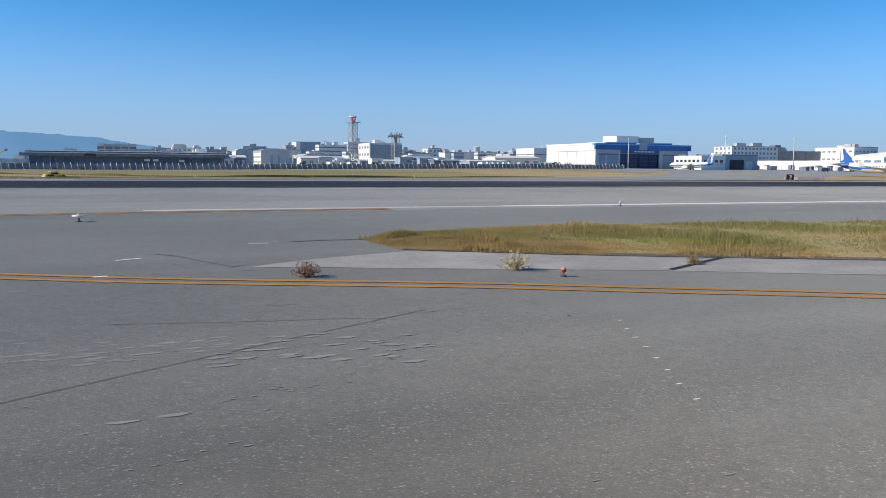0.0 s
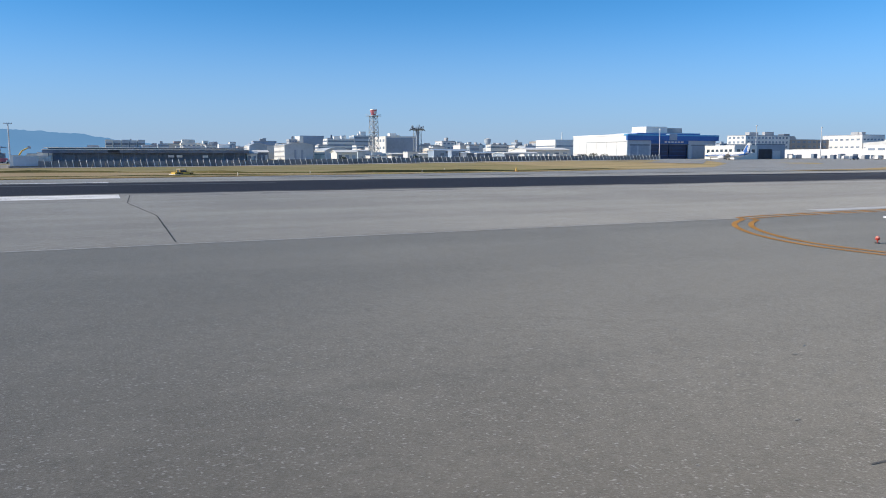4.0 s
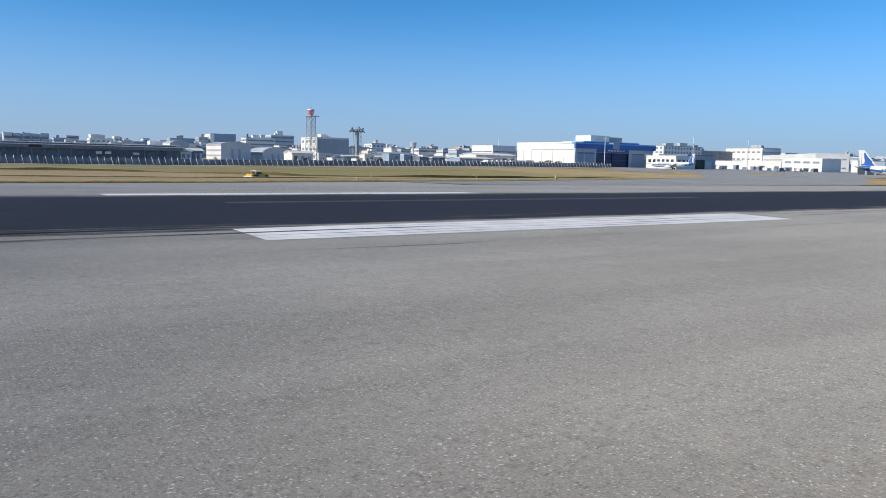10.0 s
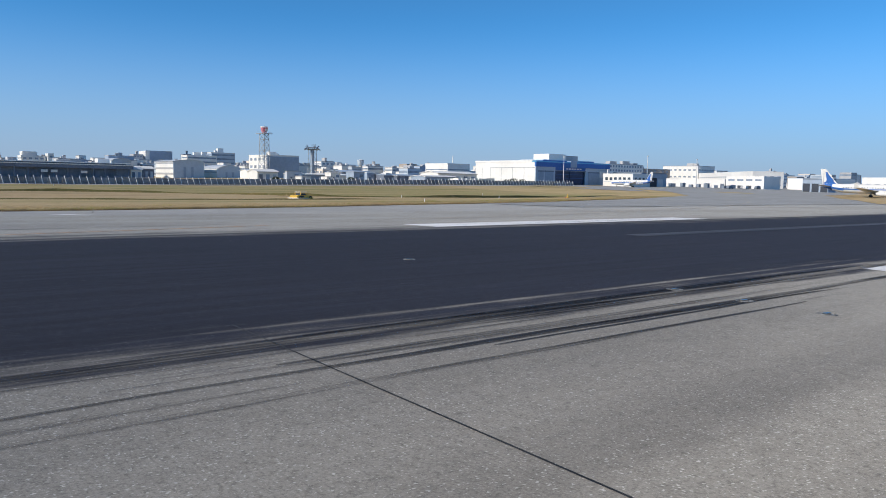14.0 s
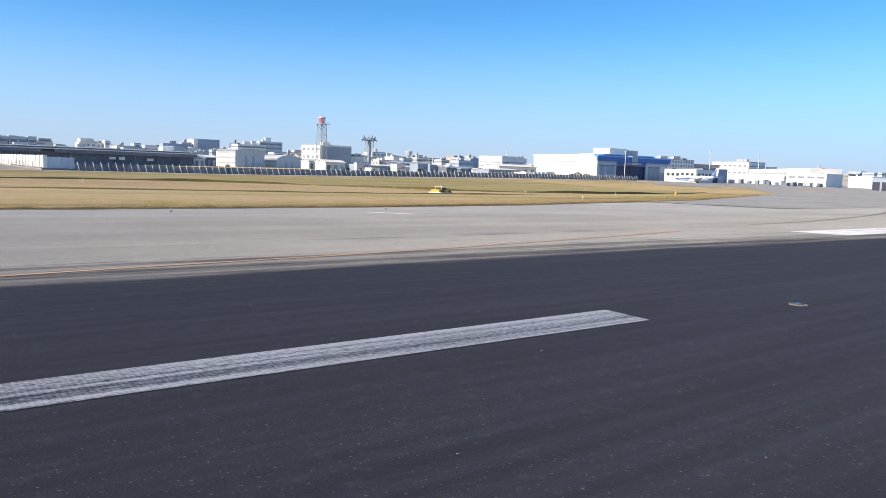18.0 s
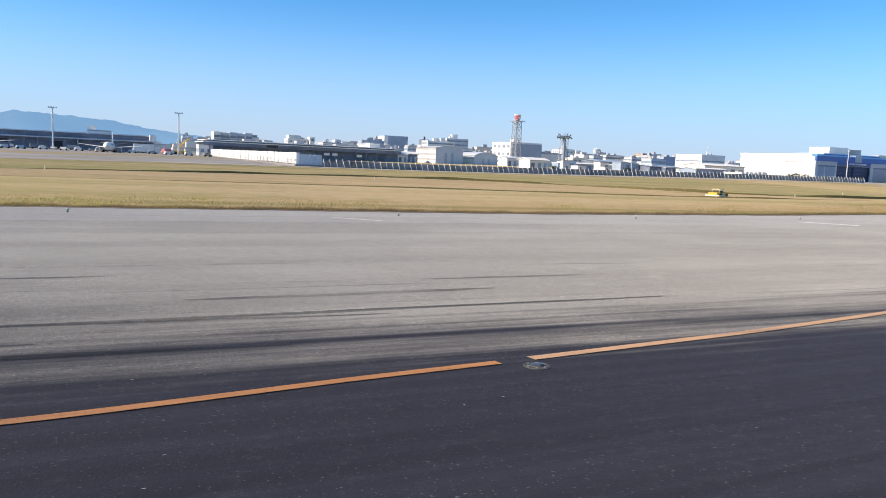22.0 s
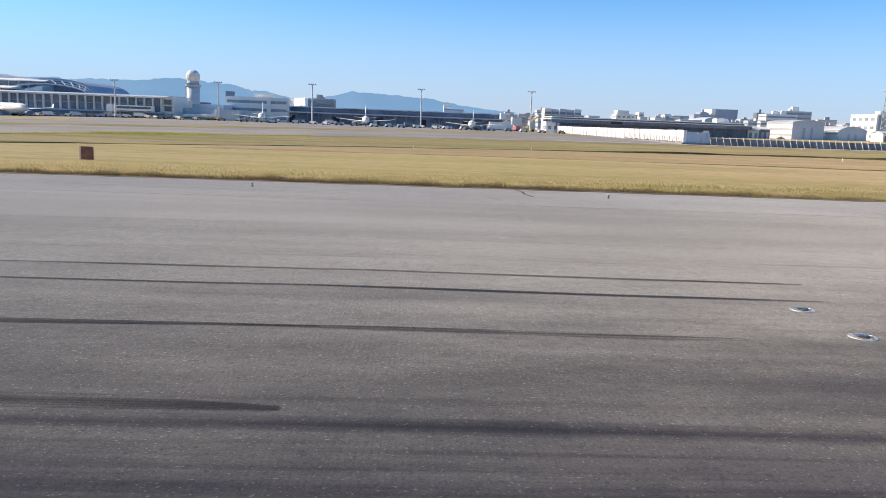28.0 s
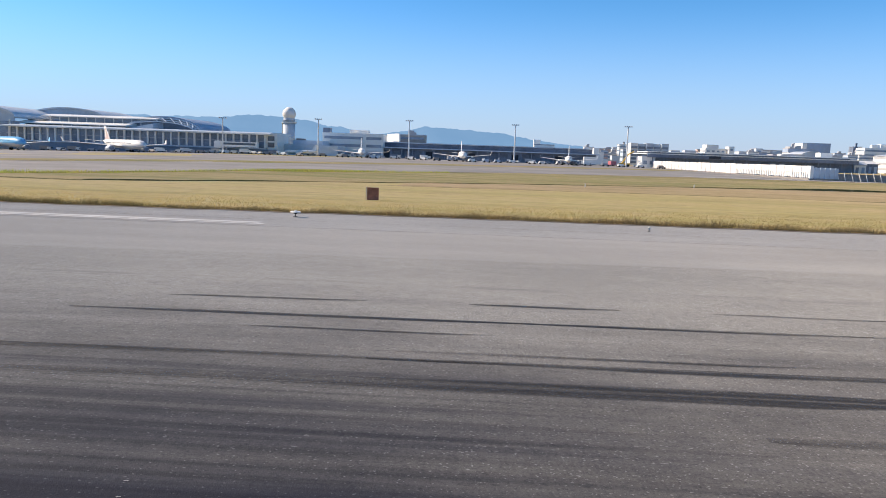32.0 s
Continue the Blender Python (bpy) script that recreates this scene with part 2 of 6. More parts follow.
        rubber = n.mix(n.ramp(coarse, 0.55, 0.70, 0.0, 0.08), rubber, (0.16, 0.16, 0.17))
        rubber = n.mix(n.ramp(chip, 0.70, 0.76, 0.0, 0.2), rubber, (0.4, 0.4, 0.4))
        c = n.mix(rub, c, rubber)
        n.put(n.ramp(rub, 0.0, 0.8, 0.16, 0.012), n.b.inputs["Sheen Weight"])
        n.put(n.ramp(rub, 0.0, 1.0, 0.95, 0.84), n.b.inputs["Roughness"])
        n.put(n.ramp(rub, 0.0, 1.0, 0.08, 0.16), n.b.inputs["Specular IOR Level"])

    n.bump(n.math('ADD', grit, n.math('MULTIPLY', stone, 0.6)), 0.016, 0.4)
    return n.colour(c)


def worn_paint(name, c, wear, scale=1.0, under=(0.035, 0.036, 0.043), rubbed=None):
    """Road paint: flaked, streaked by tyres along x, worn through to the surface below."""
    n = Nodes(name, 0.75, 0.0, 0.3)
    streak = n.noise(1.0, 5.0, n.scaled(0.05 * scale, 5.0 * scale, 1), 0.6)
    flake = n.noise(16.0 * scale, 4.0, rough=0.7)
    f = n.math('ADD', n.math('MULTIPLY', streak, 0.52 if rubbed else 0.62), n.math('MULTIPLY', flake, 0.48 if rubbed else 0.38))
    gone = n.ramp(f, 0.5 + 0.22 * (0.5 - wear), 0.66 + 0.22 * (0.5 - wear))
    if rubbed:
        # worn away by the turning traffic towards one end
        gone = n.math('MAXIMUM', gone, n.ramp(n.math('ADD', n.xyz()[0], n.math('MULTIPLY', flake, 9.0)), rubbed[0], rubbed[1], rubbed[2], 0.0))
    top = n.mix(n.ramp(n.noise(0.7, 3.0), 0.3, 0.7), tuple(v * 0.82 for v in c), c)
    return n.colour(n.mix(gone, top, under))


def dash_mat(name, c, under=(0.018, 0.020, 0.032)):
    """A white dash that tyres have scrubbed: paint left in the groove edges, a bare lane off its middle, one end nearly gone."""
    n = Nodes(name, 0.7, 0.0, 0.3)
    x, y, z = n.xyz()
    flake = n.noise(1.0, 4.0, n.scaled(9.0, 30.0, 1), 0.75)
    streak = n.noise(1.0, 4.0, n.scaled(0.12, 9.0, 1), 0.6)
    cut = n.math('SINE', n.math('MULTIPLY', x, 105.0))
    worn = n.math('ADD', n.math('MULTIPLY', flake, 0.55), n.math('MULTIPLY', streak, 0.45))
    worn = n.math('ADD', worn, n.math('MULTIPLY', n.math('ADD', cut, n.math('MULTIPLY', flake, 3.0)), 0.015))
    off = n.math('ABSOLUTE', n.math('ADD', n.math('SUBTRACT', y, 34.28), n.math('MULTIPLY', n.math('SUBTRACT', n.noise(1.0, 2.0, n.scaled(0.3, 0.3, 1)), 0.5), 0.2)))
    worn = n.math('ADD', worn, n.ramp(off, 0.03, 0.12, 0.08, 0.0))
    left = n.math('ADD', n.ramp(x, -41.5, -29.0, 0.40, 0.56), n.ramp(n.math('ABSOLUTE', n.math('SUBTRACT', y, 34.4)), 0.22, 0.38, 0.0, 0.04))
    gone = n.ramp(n.math('SUBTRACT', worn, left), -0.17, 0.15)
    return n.colour(n.mix(gone, c, under))


def grass_mat(name, dry, green, island=False, thin=0.5, strips=True):
    n = Nodes(name, 0.85, 0.0, 0.15)
    n.b.inputs["Diffuse Roughness"].default_value = 0.25
    big = n.noise(1.0, 5.0, n.scaled(0.022, 0.06, 1))
    mid = n.noise(0.5, 4.0)
    band = n.noise(1.0, 4.0, n.scaled(0.006, 0.11, 1))
    c = n.mix(n.ramp(n.math('ADD', n.math('MULTIPLY', big, 0.6), n.math('MULTIPLY', mid, 0.4)), 0.42, 0.62), dry, green)
    row = n.noise(1.0, 5.0, n.scaled(0.010, 0.085, 1), 0.65)
    if strips:
        c = n.mix(n.ramp(band, 0.50, 0.62, 0.0, 0.7), c, (0.52, 0.375, 0.21))
        c = n.mix(n.ramp(band, 0.36, 0.46, 0.75, 0.0), c, (0.32, 0.28, 0.12))
        c = n.mix(n.ramp(row, 0.52, 0.70, 0.0, 0.5), c, (0.33, 0.25, 0.11))
        c = n.mix(n.ramp(row, 0.28, 0.42, 0.4, 0.0), c, (0.56, 0.45, 0.27))
    else:
        c = n.mix(n.ramp(row, 0.50, 0.66, 0.0, 0.6), c, tuple(v * 0.72 for v in green))
        c = n.mix(n.ramp(row, 0.30, 0.44, 0.5, 0.0), c, tuple(v * 1.15 for v in dry))
        worn = n.noise(1.0, 4.0, n.scaled(0.035, 0.35, 1), 0.6)
        c = n.mix(n.ramp(n.noise(0.09, 5.0, n.scaled(0.5, 1.6, 1), 0.65), 0.52, 0.66, 0.0, 0.55), c, tuple(v * 0.7 for v in green))
        c = n.mix(n.ramp(worn, 0.54, 0.66, 0.0, 0.5), c, tuple(v * a for v, a in zip(dry, (1.15, 0.98, 1.0))))
    if strips:
        # greener growth towards the terminal
        west = n.math('MULTIPLY', n.ramp(n.xyz()[0], -75.0, -35.0, 0.6, 0.0), n.ramp(mid, 0.35, 0.6, 0.6, 1.0))
        c = n.mix(west, c, tuple(v * a for v, a in zip(green, (1.34, 1.38, 1.22))))
    if island:
        # thin blades: half of the light passes through them
        r = n.random(True)
        c = n.mix(n.ramp(r, 0.0, 1.0, 0.0, 0.45), c, tuple(0.5 * (a + b) * 0.8 for a, b in zip(dry, green)))
        through_leaf = n.t.nodes.new("ShaderNodeBsdfTranslucent")
        n.t.links.new(c, through_leaf.inputs[0])
        both = n.t.nodes.new("ShaderNodeMixShader")
        both.inputs[0].default_value = thin
        n.t.links.new(n.b.outputs[0], both.inputs[1])
        n.t.links.new(through_leaf.outputs[0], both.inputs[2])
        n.t.links.new(both.outputs[0], n.t.nodes["Material Output"].inputs[0])
    else:
        patch = n.noise(1.0, 5.0, n.scaled(0.07, 0.25, 1), 0.65)
        c = n.mix(n.ramp(patch, 0.52, 0.68, 0.0, 0.45), c, tuple(0.8 * v for v in green))
        tuft = n.noise(0.8, 5.0, rough=0.7)
        c = n.mix(n.ramp(tuft, 0.34, 0.52, 0.28, 0.0), c, (0.22, 0.19, 0.07))
        c = n.mix(n.ramp(tuft, 0.54, 0.70, 0.0, 0.3), c, (0.60, 0.48, 0.27))
        fine = n.noise(9.0, 3.0, rough=0.7)
        c = n.mix(n.ramp(fine, 0.3, 0.6, 0.22, 0.0), c, (0.14, 0.12, 0.05))
        n.bump(fine, 0.06, 0.35)
    return n.colour(c)


def skid_mat(name="tyre_rubber_mark", lo=0.05, hi=0.7):
    """Thin rubber left by a tyre: the surface shows through where it is torn."""
    n = Nodes(name, 0.75, 0.0, 0.3)
    streak = n.noise(1.0, 5.0, n.scaled(0.06, 14.0, 1), 0.65)
    slow = n.noise(1.0, 3.0, n.scaled(0.12, 0.6, 1))
    f = n.math('MULTIPLY', n.ramp(streak, 0.36, 0.6, lo, hi), n.ramp(slow, 0.35, 0.6, 0.25 + 0.5 * lo, 1.0))
    n.put(f, n.b.inputs["Alpha"])
    return n.colour((0.022, 0.022, 0.026))


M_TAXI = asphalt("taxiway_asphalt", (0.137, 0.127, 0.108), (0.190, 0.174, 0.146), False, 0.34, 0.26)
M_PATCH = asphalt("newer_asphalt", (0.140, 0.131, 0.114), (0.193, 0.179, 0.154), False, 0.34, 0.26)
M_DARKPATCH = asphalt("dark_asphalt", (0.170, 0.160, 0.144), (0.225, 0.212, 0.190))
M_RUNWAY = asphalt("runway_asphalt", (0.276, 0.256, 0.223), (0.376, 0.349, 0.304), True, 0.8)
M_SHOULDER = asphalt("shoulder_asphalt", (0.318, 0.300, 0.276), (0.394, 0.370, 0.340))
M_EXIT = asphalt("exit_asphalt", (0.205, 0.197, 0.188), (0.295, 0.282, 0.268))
M_CONCRETE = paint("pale_concrete", (0.40, 0.37, 0.34), 0.9, 0.14, 0.6)
M_APRON = paint("apron_concrete", (0.275, 0.256, 0.235), 0.9, 0.14, 0.05)
M_OLIVE = grass_mat("olive_grass", (0.40, 0.31, 0.155), (0.27, 0.255, 0.095), False, 0.5, False)
M_TANFIELD = grass_mat("tan_mown_grass", (0.475, 0.35, 0.20), (0.40, 0.30, 0.15), False, 0.5, False)
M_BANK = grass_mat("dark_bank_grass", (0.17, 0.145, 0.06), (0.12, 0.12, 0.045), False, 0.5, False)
M_GRASS = grass_mat("dry_grass", (0.495, 0.37, 0.205), (0.385, 0.305, 0.135))
M_BLADES = grass_mat("grass_blades", (0.595, 0.45, 0.245), (0.445, 0.355, 0.16), True)
M_GREEN = grass_mat("green_grass_blades", (0.50, 0.44, 0.15), (0.33, 0.37, 0.09), True)
M_TAN = grass_mat("tan_grass_blades", (0.66, 0.45, 0.20), (0.54, 0.39, 0.16), True)
M_FRINGE = grass_mat("brownish_grass_blades", (0.26, 0.185, 0.11), (0.19, 0.15, 0.07), True, 0.2)
M_WEED = paint("dry_weed", (0.40, 0.26, 0.16), 0.9, 0.3, 8.0)
M_STRAW = paint("straw_weed", (0.62, 0.50, 0.30), 0.9, 0.3, 8.0)
M_RED_LENS = paint("red_lens", (0.72, 0.30, 0.24), 0.25, 0.1, 8.0)
M_SOIL = paint("bare_soil", (0.16, 0.13, 0.10), 0.95, 0.3, 1.5)
M_WHITE_LINE = worn_paint("white_marking", (0.90, 0.88, 0.86), 0.08, 0.45, (0.30, 0.29, 0.29))
M_FADED_LINE = dash_mat("faded_marking", (0.42, 0.45, 0.50))
M_SCUFF = worn_paint("pale_scuff", (0.34, 0.325, 0.295), 0.55, 2.0, (0.22, 0.21, 0.19))
M_CHIP = paint("pale_stone_chip", (0.40, 0.385, 0.36), 0.8, 0.3, 6.0)
M_GHOST_LINE = worn_paint("ghost_marking", (0.12, 0.12, 0.13), 0.9)
M_SIDE_LINE = worn_paint("worn_white_marking", (0.60, 0.59, 0.57), 0.42, 1.0, (0.2, 0.19, 0.18))
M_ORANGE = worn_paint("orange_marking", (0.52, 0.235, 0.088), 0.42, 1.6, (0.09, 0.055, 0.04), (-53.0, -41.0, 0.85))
# eastern stretch of the line: sunlit brightness put into a paler orange
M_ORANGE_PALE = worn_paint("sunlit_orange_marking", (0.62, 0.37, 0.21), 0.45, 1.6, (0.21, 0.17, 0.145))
M_ORANGE_FAINT = worn_paint("faint_orange_marking", (0.46, 0.36, 0.26), 0.6, 1.0, (0.36, 0.34, 0.31))
M_ORANGE2 = worn_paint("orange_edge_marking", (0.55, 0.26, 0.05), 0.25, 1.0, (0.13, 0.12, 0.11))
M_SEAM = paint("faint_seam", (0.12, 0.115, 0.105), 0.8, 0.3, 3.0)
M_PALE_METAL = paint("pale_worn_metal", (0.52, 0.51, 0.50), 0.5, 0.2, 8.0, 0.3)
M_CRACK = paint("crack_filler", (0.03, 0.03, 0.03), 0.7, 0.3, 3.0)
M_SKID = skid_mat()
M_SKID_DENSE = skid_mat("dense_tyre_rubber", 0.45, 0.9)
M_WHITE = paint("white_wall", (0.80, 0.79, 0.76), 0.6, 0.07, 0.05)
M_CREAM = paint("cream_wall", (0.74, 0.67, 0.58), 0.7, 0.09, 0.06)
M_GREY = paint("grey_wall", (0.42, 0.43, 0.45), 0.7, 0.1, 0.06)
M_BLUEGREY = paint("bluish_grey_cladding", (0.33, 0.41, 0.52), 0.55, 0.12, 0.05)
# M_SHED, M_DARK and both glasses carry distance haze as a paler, bluer colour
M_SHED = paint("dark_blue_cladding", (0.185, 0.225, 0.30), 0.55, 0.25, 0.12)
M_DARK = paint("dark_cladding", (0.20, 0.245, 0.31), 0.6, 0.2, 0.05)
M_PALEBLUE = paint("pale_bluish_cladding", (0.50, 0.58, 0.66), 0.6, 0.1, 0.05)
M_PANE = paint("haze_tinted_window_glass", (0.26, 0.32, 0.40), 0.2, 0.25, 0.15, 0.0, 0.6)
M_HALLGLASS = paint("curtain_wall_glass", (0.19, 0.24, 0.31), 0.2, 0.3, 0.12, 0.0, 0.6)
# near-black coat; plates of it stand in for the shade inside openings
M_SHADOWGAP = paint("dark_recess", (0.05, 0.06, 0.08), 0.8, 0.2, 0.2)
M_BROWN = paint("brown_wall", (0.36, 0.32, 0.29), 0.75, 0.1, 0.06)
M_DRUM = paint("faded_red_paint", (0.58, 0.19, 0.23), 0.6, 0.2, 0.5)
M_PINK = paint("pink_wall", (0.60, 0.45, 0.41), 0.75, 0.1, 0.06)
M_BLUE = paint("deep_blue_cladding", (0.04, 0.15, 0.47), 0.45, 0.12, 0.05)
M_NAVY = paint("navy_door", (0.035, 0.06, 0.13), 0.5, 0.15, 0.2)
M_ROOF = paint("metal_roof", (0.58, 0.62, 0.66), 0.5, 0.1, 0.05, 0.15)
M_STEEL = paint("galvanised_steel", (0.40, 0.42, 0.44), 0.45, 0.1, 0.8, 0.5)
M_PALEPOLE = paint("pale_painted_steel", (0.66, 0.67, 0.68), 0.5, 0.08, 0.6)
M_RED = paint("signal_red_paint", (0.55, 0.05, 0.03), 0.5, 0.15, 1.0)
M_RUST = paint("red_brown_board", (0.30, 0.12, 0.085), 0.7, 0.25, 2.0)
M_YELLOW = paint("yellow_paint", (0.74, 0.47, 0.08), 0.5, 0.15, 1.0)
M_LIGHTBLUE = paint("light_blue_paint", (0.14, 0.45, 0.72), 0.35, 0.05, 0.3)
M_TYRE = paint("black_rubber", (0.02, 0.02, 0.02), 0.8, 0.2, 3.0)
M_FENCE = paint("dark_fence_panel", (0.24, 0.26, 0.29), 0.7, 0.25, 0.25)
M_LEAF = paint("dark_foliage", (0.035, 0.055, 0.025), 0.8, 0.4, 0.5)
# hills glow in an emitted blue that has the distance haze in it
hill = Nodes("glowing_haze_hill", 1.0, 0.0, 0.0)
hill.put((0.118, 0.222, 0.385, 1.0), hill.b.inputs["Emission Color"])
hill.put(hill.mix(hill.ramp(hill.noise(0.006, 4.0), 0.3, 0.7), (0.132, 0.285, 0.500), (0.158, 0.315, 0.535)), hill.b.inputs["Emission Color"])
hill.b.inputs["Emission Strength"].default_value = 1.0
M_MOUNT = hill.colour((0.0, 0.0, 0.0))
M_GLASS = paint("dark_window_glass", (0.07, 0.10, 0.135), 0.12, 0.3, 0.15, 0.0, 0.8)
M_LENS = paint("lamp_lens", (0.75, 0.73, 0.65), 0.15, 0.05, 4.0, 0.0, 0.8)
M_IRON = paint("cast_iron_ring", (0.085, 0.083, 0.08), 0.7, 0.3, 6.0, 0.0)
M_WORN_METAL = paint("worn_bare_metal", (0.27, 0.265, 0.25), 0.6, 0.25, 8.0, 0.1)

# ---- ground, runway, taxiways ----
def sheet(name, xs, ys, material, lift, label, category):
    """A sheet over the ground with lines of points at xs and ys."""
    verts = [(x, y, ground_z(x, y) + lift) for y in ys for x in xs]
    n = len(xs)
    faces = [(j * n + i, j * n + i + 1, (j + 1) * n + i + 1, (j + 1) * n + i) for j in range(len(ys) - 1) for i in range(n - 1)]
    return tagged(mesh_from(name, verts, faces, material), label, category, kind="structure")


def fill(name, near, far, material, lift, label, category, steps=14, kind="structure"):
    """A sheet between two lines of equal numbers of points."""
    verts, faces = [], []
    m = steps + 1
    for (ax, ay), (bx, by) in zip(near, far):
        for k in range(m):
            x, y = ax + (bx - ax) * k / steps, ay + (by - ay) * k / steps
            verts.append((x, y, ground_z(x, y) + lift))
    for i in range(len(near) - 1):
        for k in range(steps):
            faces.append((i * m + k, (i + 1) * m + k, (i + 1) * m + k + 1, i * m + k + 1))
    return tagged(mesh_from(name, verts, faces, material), label, category, kind=kind)


def band(name, line, width, material, lift, label="", category="marking", parent=None):
    """A strip of constant width along a line of points on the ground."""
    pts = [Vector((x, y)) for x, y in line]
    verts, faces = [], []
    for i, p in enumerate(pts):
        d = (pts[min(i + 1, len(pts) - 1)] - pts[max(i - 1, 0)]).normalized()
        s = Vector((-d.y, d.x)) * width / 2
        for q in (p - s, p + s):
            verts.append((q.x, q.y, ground_z(q.x, q.y) + lift))
    for i in range(len(pts) - 1):
        faces.append((2 * i, 2 * i + 2, 2 * i + 3, 2 * i + 1))
    ob = mesh_from(name, verts, faces, material, parent)
    return tagged(ob, label, category if label else "", kind="structure" if label else "")


def smooth_line(pts, n=6):
    """Points along a smooth curve through pts."""
    out = []
    for i in range(len(pts) - 1):
        p0, p1, p2, p3 = (Vector(pts[min(max(k, 0), len(pts) - 1)]) for k in (i - 1, i, i + 1, i + 2))
        for k in range(n):
            t = k / n
            q = 0.5 * (2 * p1 + (p2 - p0) * t + (2 * p0 - 5 * p1 + 4 * p2 - p3) * t * t + (3 * p1 - p0 - 3 * p2 + p3) * t ** 3)
            out.append((q.x, q.y))
    return out + [tuple(pts[-1])]


def steps(a, b, d):
    n = max(1, int(round(abs(b - a) / d)))
    return [a + (b - a) * i / n for i in range(n + 1)]


XS = [-4500, -2000, -1000, -600, -400] + steps(-300, 420, 20)[0:] + [500, 650, 900, 1500, 2500, 4500]
sheet("ground", XS, [-4500, -1500, -500, -200, -100] + steps(-40, 360, 8) + [500, 900, 1600, 2800, 4500], M_GRASS, -0.03,
      "dry yellow-green airfield grass on level ground", "ground")
RX = [-900, -500] + steps(-300, 300, 20) + [500, 900]
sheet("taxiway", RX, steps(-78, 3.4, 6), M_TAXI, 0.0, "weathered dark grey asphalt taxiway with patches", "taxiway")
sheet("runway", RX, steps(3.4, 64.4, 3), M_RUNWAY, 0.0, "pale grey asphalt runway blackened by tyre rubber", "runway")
EDGE = [(-900, 71.0), (-300, 71.5), (-110, 71.6), (-88, 72.6), (-60, 73.0), (-27, 72.4), (-4, 74.8), (14, 78.5), (30, 84.0), (61, 93.0), (86, 105.0), (120, 121.0), (183, 148.0), (224, 184.0), (260, 232.0), (420, 262.0), (900, 270.0)]
fill("runway_shoulder", [(x, 64.4) for x, y in EDGE], EDGE, M_SHOULDER, 0.0, "pale brownish asphalt shoulder and exit taxiway beside the runway", "shoulder")
EXIT = [(44, 70.5), (61, 71.0), (86, 71.0), (120, 71.0), (183, 71.0), (224, 71.5), (260, 74.0), (420, 90.0), (900, 120.0)]
fill("exit_taxiway", EXIT, [(44, 88.1), (61, 93.0), (86, 105.0), (120, 121.0), (183, 148.0), (224, 184.0), (260, 232.0), (420, 262.0), (900, 270.0)], M_EXIT, 0.05,
     "dark grey asphalt exit taxiway curving off the runway", "taxiway")
fill("apron_east", [(215, 186), (260, 232), (420, 262), (900, 270)], [(215, 262), (262, 420), (420, 640), (900, 760)], M_EXIT, 0.07,
     "dark grey asphalt apron before the hangar", "apron", 8)
NEAR_W = [(-420, 66), (-175, 70), (-139, 114), (-125, 160), (-83, 205), (-38, 226), (8, 236)]
fill("apron_west", NEAR_W, [(-900, 700), (-600, 690), (-450, 680), (-330, 660), (-200, 650), (-80, 640), (8, 630)], M_APRON, 0.012,
     "pale concrete aircraft apron before the terminal", "apron", 16)
band("perimeter_road", smooth_line([(-38, 231), (8, 241), (80, 246), (170, 252), (262, 252)]), 8.0, M_CONCRETE, 0.03, "narrow pale concrete perimeter road", "road")
GRASS_W = [(-175, 150), (-150, 205), (-105, 262), (-50, 305), (-6, 330)]
fill("apron_verge", GRASS_W, [(x - 6, y + 24) for x, y in GRASS_W], M_OLIVE, 0.03, "thin strip of dry grass beside the apron", "grass", 3)
fill("grass_island_east", [(121, 70), (176, 70), (214, 70), (257, 70), (380, 70)], [(122, 70.6), (176, 96), (214, 117), (257, 141), (380, 168)], M_TANFIELD, 0.10, "dry orange-brown grass between taxiways", "grass", 4)

DITCH = smooth_line([(-260, 104), (-138, 102), (-123, 104), (-111, 119), (-99, 129), (-86, 138), (-71, 146), (-56, 153), (-28, 162), (0, 168), (20, 163), (36, 151), (47, 139), (60, 133), (85, 132), (120, 138), (165, 160)])
DITCH2 = smooth_line([(-100, 119), (-84, 121), (-73, 123), (-60, 124), (-30, 123), (0, 119), (15, 116), (30, 116.5), (45, 118), (80, 124)])
ROADSIDE = [(-260, 120), (-160, 128), (-139, 132), (-125, 160), (-100, 190), (-83, 203), (-38, 224), (8, 235), (40, 239), (80, 241.5), (125, 245), (170, 248), (215, 247), (262, 247)]


def along(line, x):
    return float(np.interp(x, [p[0] for p in line], [p[1] for p in line]))


FIELD = [-260, -200, -160] + steps(-139, 160, 6.5)
fill("far_grass", [(x, along(DITCH, x)) for x in FIELD], [(x, along(ROADSIDE, x)) for x in FIELD], M_OLIVE, -0.012,
     "olive green grass between the drain and the perimeter road", "grass", 10)
MIDFIELD = steps(-98, 78, 6)
fill("mown_grass", [(x, along(DITCH2, x)) for x in MIDFIELD], [(x, along(DITCH, x)) for x in MIDFIELD], M_TANFIELD, -0.010,
     "mown tan grass strip between two drainage lines", "grass", 6)


